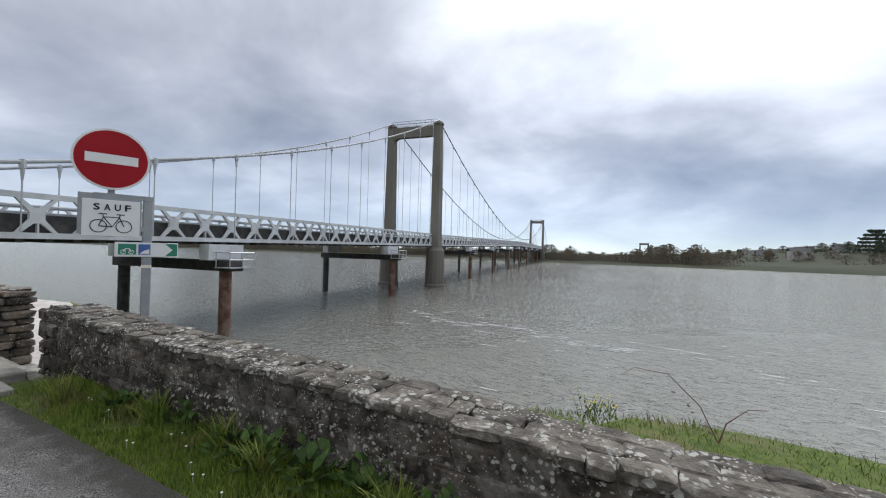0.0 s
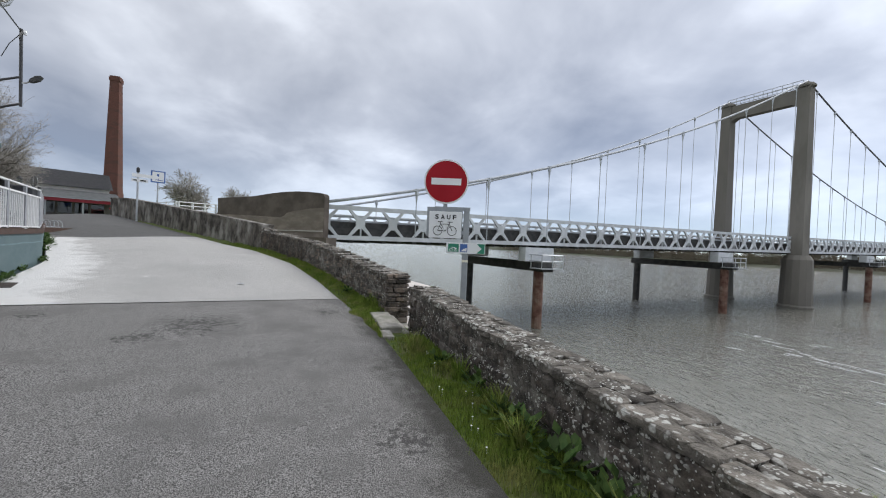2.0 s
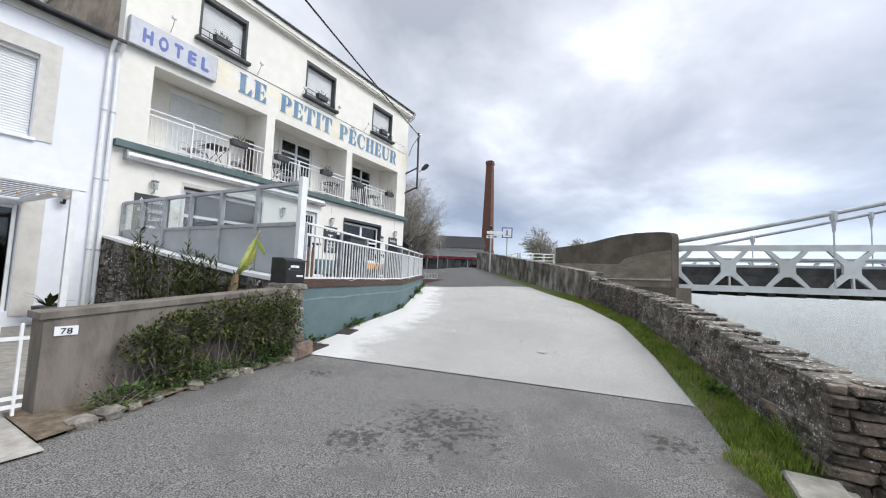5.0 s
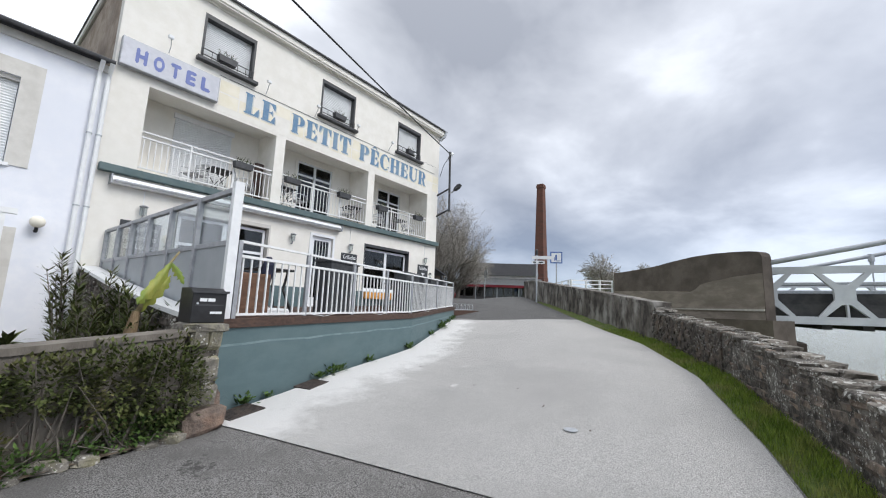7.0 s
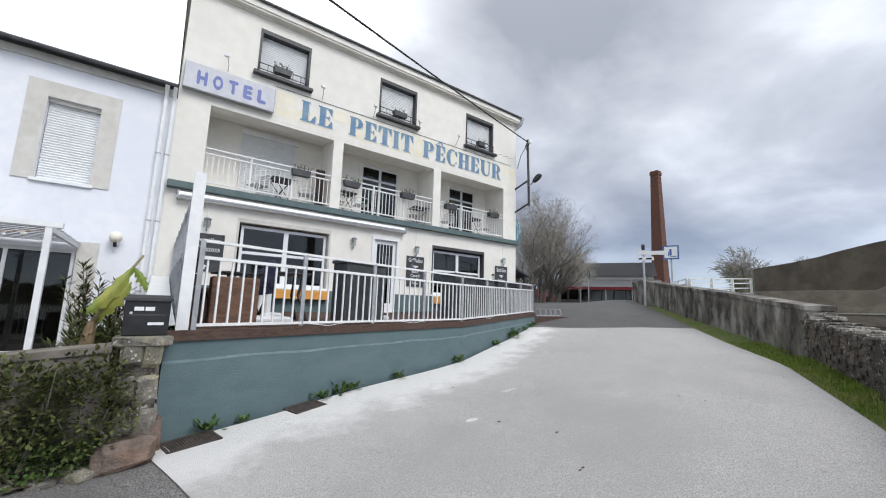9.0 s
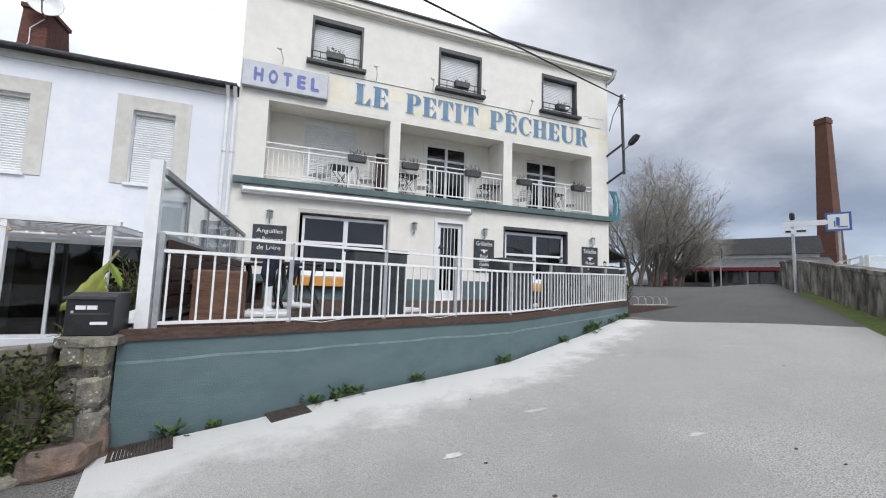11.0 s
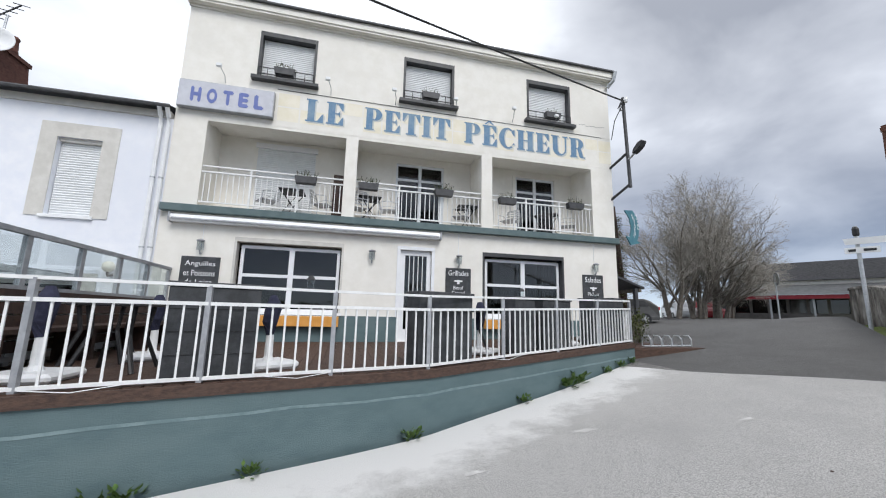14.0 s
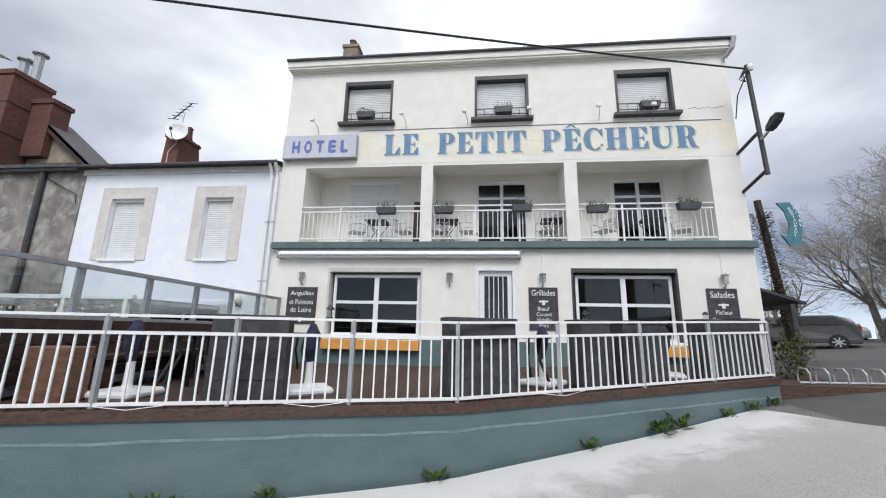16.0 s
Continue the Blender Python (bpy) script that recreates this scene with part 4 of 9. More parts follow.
def girder_panel(post):
    bm = B()
    z0, z1 = 0.30, PH - 0.28
    zc, hub, far = (z0 + z1) / 2, 0.30, 0.38
    pts = {}

    def at(y, z):
        key = (round(y, 4), round(z, 4))
        if key not in pts:
            pts[key] = bm.verts.new((-0.09, y, z))
        return pts[key]

    a, c, b, d, w = hub, 0.13, 0.80, 0.60, 0.065
    chords = []
    for up_, zin, zout in ((-1, z0, 0.0), (1, z1, PH)):
        chords.append(bm.faces.new([at(y, zin) for y in (0, w, d, b, PL - b, PL - d, PL)] + [at(PL, zout), at(0, zout)]))
        for y in (lambda q: q, lambda q: PL - q):
            bm.faces.new([at(y(c), zc + up_ * far), at(y(a), zc + up_ * 0.2), at(y(b), zin), at(y(d), zin)])
    bm.faces.new([at(0, zc - far), at(w, zc - far), at(c, zc - far), at(a, zc - 0.2), at(a, zc + 0.2), at(c, zc + far), at(0, zc + far)])
    bm.faces.new([at(PL, zc - far), at(PL - c, zc - far), at(PL - a, zc - 0.2), at(PL - a, zc + 0.2), at(PL - c, zc + far), at(PL, zc + far)])
    if post:
        bm.faces.new([at(0, z0), at(w, z0), at(w, zc - far), at(0, zc - far)])
    bmesh.ops.recalc_face_normals(bm, faces=bm.faces[:])
    front = bm.faces[:]
    r = bmesh.ops.extrude_face_region(bm, geom=front, use_keep_orig=True)
    bmesh.ops.translate(bm, vec=(0.18, 0, 0), verts=[v for v in r["geom"] if isinstance(v, bmesh.types.BMVert)])
    bmesh.ops.recalc_face_normals(bm, faces=bm.faces[:])
    # flanged chords and bolted hub plates stand proud of the lattice
    flat_ = [f for f in bm.faces if abs(f.normal.x) > 0.9 and len(f.verts) in (6, 7, 9)]
    for f in flat_:
        push = 0.07 if len(f.verts) == 9 else 0.025
        r = bmesh.ops.extrude_face_region(bm, geom=[f])
        bmesh.ops.translate(bm, vec=f.normal * push, verts=[v for v in r["geom"] if isinstance(v, bmesh.types.BMVert)])
    bmesh.ops.recalc_face_normals(bm, faces=bm.faces[:])
    return mesh_of("girder_panel", bm, BRIDGE_PAINT)


PANELS = [girder_panel(False), girder_panel(True)]
N = int((SIDE + MAIN + 60) / PL)
for i in range(N):
    s = i * PL
    pitch_b = math.atan2(sole(s + PL) - sole(s), PL)
    for v in (0.0, -WIDE):
        ob = new("girder_panel", PANELS[i % 2])
        a = bp(s, v, sole(s))
        ob.parent = bridge
        ob.matrix_local = Matrix.Translation(a - WHERE[bridge]) @ Matrix.Rotation(radians(BYAW), 4, "Z") @ Matrix.Rotation(pitch_b, 4, "X")
for v in (0.0, -WIDE):
    bm = B()
    beam(bm, bp(-0.1, v, sole(0) - 0.03), bp(-0.1, v, sole(0) + PH + 0.02), 0.36, 0.30)
    part("end_post", bm, BRIDGE_PAINT, bridge)
bm = B()
for i in range(N):
    s = i * PL
    a, b = bp(s, -WIDE / 2, sole(s) + 0.42), bp(s + PL, -WIDE / 2, sole(s + PL) + 0.42)
    beam(bm, a + Vector((0, 0, 0.1)), b + Vector((0, 0, 0.1)), WIDE - 0.5, 0.5)
    for k in (0.25, 0.75):
        p0 = a.lerp(b, k)
        beam(bm, p0 + V * (WIDE / 2 - 0.1) - Vector((0, 0, 0.36)), p0 - V * (WIDE / 2 - 0.1) - Vector((0, 0, 0.36)), 0.3, 0.5)
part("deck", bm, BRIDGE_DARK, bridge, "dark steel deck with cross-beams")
# Dark strip added so the lower lattice openings look dark.
for v in (-0.45, -WIDE + 0.45):
    bm = B()
    last = None
    for i in range(N):
        q = bp(i * PL, v, sole(i * PL))
        ring = [bm.verts.new(q + V * d + Vector((0, 0, z))) for d, z in ((-0.03, 0.25), (0.03, 0.25), (0.03, 1.2), (-0.03, 1.2))]
        if last:
            for k in range(4):
                bm.faces.new((last[k], last[(k + 1) % 4], ring[(k + 1) % 4], ring[k]))
        last = ring
    part("kerb_panel", bm, BRIDGE_DARK, bridge, "dark strip added along the deck behind the lattice")
bm = B()
for v in (-0.9, -WIDE + 0.9):
    for h in (1.28, 1.62):
        for s in range(0, int(SIDE + MAIN + 60), 12):
            cyl(bm, bp(s, v, sole(s) + h), bp(s + 12, v, sole(s + 12) + h), 0.085, n=5, caps=False)
part("crash_barrier", bm, STEEL_GALV, bridge)


def cable_z(s):
    if s < SIDE:
        return 3.8 + 0.205 * s + 0.00235 * s * s
    if s <= SIDE + MAIN:
        f = (s - SIDE) / MAIN
        za, zb_, low_z = TOWER_TOP + 0.25, TOWER_TOP + 2.2, sole(186) + PH + 1.2
        base = za + (zb_ - za) * f
        return base - (((za + zb_) / 2) - low_z) * 4 * f * (1 - f)
    f = min(1.0, (s - SIDE - MAIN) / 66)
    return (TOWER_TOP + 2.2) * (1 - f) + 6 * f - 6 * f * (1 - f)


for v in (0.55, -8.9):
    # side span in the pale tone, main span in the dark one
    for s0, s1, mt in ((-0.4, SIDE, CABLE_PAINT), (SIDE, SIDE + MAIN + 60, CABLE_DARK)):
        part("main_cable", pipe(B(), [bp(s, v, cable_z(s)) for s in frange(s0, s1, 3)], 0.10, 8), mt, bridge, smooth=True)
    k = 0
    for s in frange(6, SIDE + MAIN + 54, 6.0):
        if min(abs(s - SIDE), abs(s - SIDE - MAIN)) < 2.5:
            continue
        if cable_z(s) - sole(s) < PH + 0.3:
            continue
        bm = B()
        cyl(bm, bp(s, v, sole(s) + 0.3), bp(s, v, cable_z(s)), 0.036, n=5, caps=False)
        cyl(bm, bp(s, v, cable_z(s) - 0.85), bp(s, v, cable_z(s) - 0.3), 0.05, 0.10, n=6)
        cyl(bm, bp(s, v, cable_z(s) - 0.3), bp(s, v, cable_z(s) + 0.10), 0.14, n=6)
        part("hanger", bm, STEEL_GALV, bridge)

# temporary supports in the river
for s in (17.3, 45, 88, 116, 146, 176, 206, 236, 266):
    sup = thing("bridge_support", "temporary steel trestle on one rusty and one dark tubular pile in the river", "bridge pier", bp(s, -WIDE / 2, WATER_Z), group="temporary piers under the bridge")
    zc = sole(s) - 1.75
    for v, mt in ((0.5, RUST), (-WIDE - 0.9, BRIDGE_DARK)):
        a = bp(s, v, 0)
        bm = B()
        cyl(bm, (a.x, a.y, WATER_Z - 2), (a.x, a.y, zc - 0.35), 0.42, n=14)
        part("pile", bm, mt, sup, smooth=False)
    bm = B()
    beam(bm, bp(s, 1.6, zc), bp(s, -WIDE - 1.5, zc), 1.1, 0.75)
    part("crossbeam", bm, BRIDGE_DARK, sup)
    for v in (0.1, -WIDE):
        part("bearing_block", beam(B(), bp(s - 1.5, v, zc + 1.0), bp(s + 1.5, v, zc + 1.0), 0.9, 1.15), BRIDGE_PAINT, sup)
    bm = B()
    for h in (0.5, 1.0):
        for p0, p1 in (((s - 1.1, 2.1), (s + 1.1, 2.1)), ((s - 1.1, 0.6), (s - 1.1, 2.1)), ((s + 1.1, 0.6), (s + 1.1, 2.1))):
            cyl(bm, bp(*p0, zc + h), bp(*p1, zc + h), 0.04, n=4)
    for p0 in ((s - 1.1, 2.1), (s, 2.1), (s + 1.1, 2.1), (s - 1.1, 0.8), (s + 1.1, 0.8)):
        cyl(bm, bp(*p0, zc - 0.1), bp(*p0, zc + 1.0), 0.04, n=4)
    beam(bm, bp(s - 1.1, 1.4, zc - 0.1), bp(s + 1.1, 1.4, zc - 0.1), 1.5, 0.06)
    part("cage", bm, STEEL_GALV, sup)

# abutment
ABUT = mat("brown_abutment_concrete", (0.082, 0.067, 0.056), (0.13, 0.108, 0.09), 1.2, 0.95, 0.5, 12, c3=(0.055, 0.045, 0.038), big=0.35)
WHITEISH = mat("pale_mortar", (0.36, 0.34, 0.31), (0.46, 0.44, 0.40), 5, 0.9)
ABUT_LOW = mat("paler_weathered_concrete", (0.19, 0.162, 0.135), (0.27, 0.234, 0.198), 1.6, 0.95, 0.5, 14, c3=(0.15, 0.127, 0.105), big=0.5, stretch=(1, 1, 2.5))
abut = thing("abutment", "dark weathered concrete bridge abutment with a curved top edge", "abutment", (-26.5, -2, 0))
bm = B()
A0, A1 = Vector((-24.5, 1.15, 0)), Vector((-29.6, -5.6, 0))
prof = [(0.0, 4.02), (0.006, 4.16), (0.02, 4.24), (0.06, 4.29), (0.14, 4.34), (0.24, 4.37), (0.36, 4.34), (0.50, 4.22), (0.62, 4.08), (0.76, 3.99), (0.88, 3.95), (1.0, 3.92)]
side = (A1 - A0).normalized()
back = Vector((side.y, -side.x, 0))
back = back if back.x < 0 else -back


def slab_along(prof, z0, y0, y1):
    """A slab along the wing wall with an uneven top edge, from y0 to y1 metres behind its face."""
    bm = B()
    va, vb, la, lb = ([bm.verts.new(A0.lerp(A1, f) + back * d + Vector((0, 0, h))) for f, h in q] for q, d in ((prof, y0), (prof, y1), ([(f, z0) for f, z in prof], y0), ([(f, z0) for f, z in prof], y1)))
    for i in range(len(prof) - 1):
        for p4 in ((va[i], va[i + 1], vb[i + 1], vb[i]), (la[i], la[i + 1], va[i + 1], va[i]), (lb[i], vb[i], vb[i + 1], lb[i + 1]), (la[i], lb[i], lb[i + 1], la[i + 1])):
            bm.faces.new(p4)
    bm.faces.new((la[0], va[0], vb[0], lb[0]))
    bm.faces.new((la[-1], lb[-1], vb[-1], va[-1]))
    bmesh.ops.recalc_face_normals(bm, faces=bm.faces[:])
    return bm


part("wing_wall", slab_along(prof, -2.0, 0.0, 0.5), ABUT, abut)
crest = [(0.003, 3.36), (0.05, 3.34), (0.09, 3.31), (0.15, 3.27), (0.19, 3.2), (0.24, 3.15), (0.29, 3.08), (0.325, 3.0), (0.35, 2.82), (0.385, 2.70), (0.5, 2.74), (0.7, 2.79), (0.999, 2.84)]
part("lower_facing", slab_along(crest, -2.0, -0.02, -0.001), ABUT_LOW, abut, "paler worn lower facing of the wing wall")
part("pale_ledge", slab_along([(0.002, 1.95), (0.7, 1.88)], 1.86, -0.07, -0.021), WHITEISH, abut, "pale mortar line along the wing wall")
bm = B()
beam(bm, A0 - side * 0.75 + back * -0.2 + Vector((0, 0, -1.27)), A1 + back * -0.2 + Vector((0, 0, -1.37)), 1.1, 5.6)
part("footing", bm, ABUT, abut)
bm = B()
beam(bm, A0 + Vector((-5, 0.05, -2.3)), A0 + Vector((-0.7, 0.25, -2.3)), 1.8, 6.0)
part("bearing_seat", bm, ABUT, abut)


# ---- hotel: windows, doors, signs ----
def shutter_mesh(w, h):
    """A closed roller shutter: many thin slats, joined."""
    bm = B()
    k = max(3, round(h / 0.055))
    for i in range(k):
        z = h * i / k
        v = [bm.verts.new(p) for p in ((0, 0, z), (w, 0, z), (w, 0.012, z + h / k * 0.5), (0, 0.012, z + h / k * 0.5), (w, 0, z + h / k * 0.95), (0, 0, z + h / k * 0.95))]
        bm.faces.new((v[0], v[1], v[2], v[3]))
        bm.faces.new((v[3], v[2], v[4], v[5]))
    box(bm, 0, w, -0.03, -0.005, 0, h)
    return bm


def moved(bm, x, y, z):
    bmesh.ops.translate(bm, verts=bm.verts[:], vec=(x, y, z))
    return bm


def flower_box(name, x, y, z, w=0.5, seed=0, sparse=False):
    rnd = random.Random(seed)
    t = thing(name, "dark plastic flower box with straggly winter plants on the railing", "planter", (x, y, z), group="flower boxes of the hotel")
    bm = B()
    prof = [(-w / 2 + 0.03, 0), (w / 2 - 0.03, 0), (w / 2, 0.17), (-w / 2, 0.17)]
    prism(bm, prof, -0.09, 0.09)
    moved(bm, x, y, z)
    part("trough", bm, ANTHRACITE, t)
    bm = B()
    for i in range(14 if sparse else 34):
        px, py = x + rnd.uniform(-w / 2, w / 2) * 0.9, y + rnd.uniform(-0.07, 0.07)
        h = rnd.uniform(0.04, 0.2)
        dx, dy = rnd.uniform(-0.1, 0.1), rnd.uniform(-0.05, 0.09)
        a, b = Vector((px, py, z + 0.16)), Vector((px + dx, py + dy, z + 0.16 + h))
        pipe(bm, [a, a.lerp(b, 0.6) + Vector((0, 0, 0.02)), b], [0.004, 0.003, 0.001], 3)
        for k in range(3):
            q = a.lerp(b, rnd.uniform(0.4, 1))
            d = Vector((rnd.uniform(-1, 1), rnd.uniform(-1, 1), rnd.uniform(-0.5, 0.8))) * 0.035
            e2 = d.cross(Vector((0, 0, 1))).normalized() * 0.012
            bm.faces.new([bm.verts.new(v) for v in (q, q + d * 0.5 + e2, q + d, q + d * 0.5 - e2)])
    part("plants", bm, LEAF_DARK, t)["kind"] = "stuff"
    return t


for i, (a, b) in enumerate(TOPW):
    w = thing("window_%d" % (i + 1), "upper window with dark reveal, half-lowered white roller shutter and slate sill", at=((a + b) / 2, HY, 7.9), kind="structure")
    bm = B()
    box(bm, a + 0.002, a - 0.06, HY - 0.25, HY + 0.012, 7.9, 9.22)
    box(bm, b - 0.002, b + 0.06, HY - 0.25, HY + 0.012, 7.9, 9.22)
    box(bm, a - 0.062, b + 0.062, HY - 0.25, HY + 0.012, 9.10, 9.218)
    part("window_frame", bm, ANTHRACITE, w)
    bm = moved(shutter_mesh(a - b - 0.13, 1.16), b + 0.065, HY - 0.17, 7.93)
    part("shutter", bm, SHUTTER, w)
    bm = B()
    box(bm, a + 0.10, b - 0.10, HY - 0.16, HY + 0.16, 7.80, 7.895)
    part("window_sill", bm, ANTHRACITE, w, bevel=0.008)
    bm = B()
    for z in (8.0, 8.17):
        cyl(bm, (a - 0.02, HY + 0.06, z), (b + 0.02, HY + 0.06, z), 0.012, n=5)
    for k in range(7):
        x = a - 0.03 + (b - a + 0.06) * k / 6
        cyl(bm, (x, HY + 0.06, 7.9), (x, HY + 0.06, 8.17), 0.008, n=4)
    part("guard_rail", bm, BLACK, w)
    flower_box("flower_box", (a + b) / 2 + (0.05, -0.05, -0.1)[i], HY + 0.03, 8.04, 0.5, 10 + i, i > 0)

# painted band with worn yellow blocks
bm = B()
box(bm, -8.76, -18.45, HY + 0.002, HY + 0.006, 6.66, 7.62)
part("painted_band", bm, RENDER_CREAM, hotel)
rnd = random.Random(5)
x = -8.8
while x > -18.3:
    w = rnd.uniform(0.35, 0.6)
    for z0, z1 in ((6.82, 7.18), (7.22, 7.56)):
        if rnd.random() < 0.8:
            bm = B()
            box(bm, x, x - w, HY + 0.0065, HY + 0.009, z0, z1)
            part("painted_block", bm, RENDER_YELLOW, hotel, "faded pale yellow painted block")
    x -= w + 0.04


def stroke(pts_out, pts_in):
    return [(*a, *b) for a, b in zip(pts_out, pts_in)]


def ellipse(cx, cz, rx, rz, a0, a1, k=14):
    return [(cx + rx * math.cos(math.radians(a0 + (a1 - a0) * i / k)), cz + rz * math.sin(math.radians(a0 + (a1 - a0) * i / k))) for i in range(k + 1)]


def rect(a, b, c, d):
    return [(a, c), (b, c), (b, d), (a, d)]


def ring_of(o, i):
    return [[o[k], o[k + 1], i[k + 1], i[k]] for k in range(len(o) - 1)]


def glyph(ch):
    """Outline pieces of a fat-face capital, one unit high, and its width."""
    stem, foot, head = rect(0.08, 0.38, 0.05, 0.95), rect(0, 0.46, 0, 0.06), rect(0, 0.46, 0.94, 1)
    if ch == "I":
        return [stem, foot, head], 0.46
    if ch == "L":
        return [stem, head, rect(0, 0.76, 0, 0.07), [(0.50, 0.06), (0.76, 0.06), (0.76, 0.38), (0.71, 0.38)]], 0.78
    if ch in "EÊ":
        g = [stem, rect(0, 0.76, 0, 0.07), rect(0, 0.74, 0.93, 1), [(0.52, 0.06), (0.76, 0.06), (0.76, 0.36), (0.71, 0.36)],
             [(0.50, 0.94), (0.69, 0.66), (0.74, 0.66), (0.74, 0.94)], rect(0.37, 0.58, 0.47, 0.53), [(0.50, 0.5), (0.60, 0.34), (0.60, 0.66)]]
        if ch == "Ê":
            g += [[(0.10, 1.05), (0.20, 1.05), (0.40, 1.20), (0.36, 1.26)], [(0.62, 1.05), (0.52, 1.05), (0.33, 1.20), (0.36, 1.26)]]
        return g, 0.78
    if ch == "T":
        return [rect(0.29, 0.59, 0.05, 0.95), rect(0.18, 0.70, 0, 0.06), rect(0, 0.88, 0.93, 1), [(0, 0.62), (0.05, 0.62), (0.24, 0.94), (0, 0.94)], [(0.83, 0.62), (0.88, 0.62), (0.88, 0.94), (0.64, 0.94)]], 0.88
    if ch == "H":
        return [rect(0.08, 0.36, 0.05, 0.95), rect(0.60, 0.88, 0.05, 0.95), rect(0, 0.44, 0, 0.06), rect(0, 0.44, 0.94, 1), rect(0.52, 0.96, 0, 0.06), rect(0.52, 0.96, 0.94, 1), rect(0.35, 0.61, 0.47, 0.53)], 0.96
    if ch in "PR":
        g = [stem, foot, rect(0, 0.5, 0.94, 1)] + ring_of(ellipse(0.46, 0.72, 0.36, 0.28, 90, -90), ellipse(0.46, 0.72, 0.08, 0.22, 90, -90)) + [rect(0.37, 0.47, 0.44, 0.5)]
        if ch == "R":
            g += [[(0.46, 0.47), (0.66, 0.49), (0.80, 0.06), (0.56, 0.06)], [(0.60, 0.07), (0.60, 0.0), (0.90, 0.0), (0.90, 0.05)]]
        return g, (0.84 if ch == "P" else 0.92)
    if ch == "C":
        return ring_of(ellipse(0.46, 0.5, 0.46, 0.52, 52, 308, 20), ellipse(0.50, 0.5, 0.22, 0.45, 56, 304, 20)) + [[(0.66, 0.84), (0.80, 0.64), (0.84, 0.64), (0.84, 0.98)], [(0.66, 0.14), (0.84, 0.22), (0.80, 0.30)]], 0.86
    if ch == "U":
        return [rect(0.08, 0.36, 0.30, 0.95), rect(0, 0.44, 0.94, 1), rect(0.78, 0.86, 0.32, 0.95), rect(0.64, 0.96, 0.94, 1)] + ring_of(ellipse(0.47, 0.32, 0.39, 0.34, 180, 360), ellipse(0.57, 0.34, 0.21, 0.26, 180, 360)), 0.96


def letter(ch, x, z, wide, high, y, material, name="letter"):
    pieces, w = glyph(ch)
    bm = B()
    for i, pc in enumerate(pieces):
        pts = [(x - p[0] * wide / w, z + p[1] * high) for p in pc]
        prism(bm, pts, y, y + 0.003 + 0.0004 * (i % 3))
    return part(name, bm, material, hotel)


for word, xa, xb in (("LE", -9.47, -10.42), ("PETIT", -10.95, -13.30), ("PÊCHEUR", -13.72, -17.60)):
    ws = [glyph(c)[1] for c in word]
    gap = 0.10
    k = (xa - xb) / (sum(ws) + gap * (len(ws) - 1))
    x = xa
    for c, w in zip(word, ws):
        letter(c, x - 0.035, 6.865, w * k, 0.62, HY + 0.0095, LETTER_SHADE, "letter_shadow")
        letter(c, x, 6.90, w * k, 0.62, HY + 0.0145, BLUE_LETTER)
        x -= (w + gap) * k


def lettering(txt, size, extrude=0.002):
    """A word in the built-in font as a mesh, starting at the origin, reading along x with z towards the reader."""
    cu = bpy.data.curves.new("word", "FONT")
    cu.body, cu.size, cu.extrude, cu.resolution_u = txt, size, extrude, 3
    ob = bpy.data.objects.new("word", cu)
    scene.collection.objects.link(ob)
    me = bpy.data.meshes.new_from_object(ob.evaluated_get(bpy.context.evaluated_depsgraph_get()))
    bpy.data.objects.remove(ob)
    bm = B()
    bm.from_mesh(me)
    bpy.data.meshes.remove(me)
    return bm


def write(txt, parent, material, x, y, z, width, height, name="word", turn=None, fat=0.0):
    """Writes on a face that looks along +y (or as turn says), fitted into a width and a height."""
    bm = lettering(txt, 1.0)
    if fat:
        for k, (ox, oy) in enumerate(((fat, 0), (-fat, 0), (0, fat), (0, -fat))):
            o = lettering(txt, 1.0)
            me = bpy.data.meshes.new("t")
            moved(o, ox, oy, 0.0004 * (k + 1)).to_mesh(me)
            o.free()
            bm.from_mesh(me)
            bpy.data.meshes.remove(me)
    xs = [v.co.x for v in bm.verts]
    ys = [v.co.y for v in bm.verts]
    sx, sy = width / (max(xs) - min(xs)), height / (max(ys) - min(ys))
    m = turn or Matrix(((-1, 0, 0, 0), (0, 0, 1, 0), (0, 1, 0, 0), (0, 0, 0, 1)))
    m = Matrix.Translation((x, y, z)) @ m @ Matrix.Diagonal((sx, sy, 1, 1)) @ Matrix.Translation((-min(xs), -min(ys), 0))
    bmesh.ops.transform(bm, matrix=m, verts=bm.verts[:])
    return part(name, bm, material, parent)


sign = thing("hotel_sign", "pale grey light box sign with blue capital letters", "sign", (-7.68, HY, 6.8))
bm = B()
box(bm, -6.63, -8.73, HY + 0.012, HY + 0.16, 6.80, 7.49)
part("case", bm, ALU_DULL, sign, bevel=0.008)
bm = B()
box(bm, -6.645, -8.705, HY + 0.161, HY + 0.168, 6.82, 7.475)
part("face", bm, SIGN_GREY, sign)
for i, c in enumerate("HOTEL"):
    write(c, sign, BLUE_HOTEL, -6.90 - i * 0.345, HY + 0.171, 6.945, 0.225, 0.38, "letter", fat=0.055)

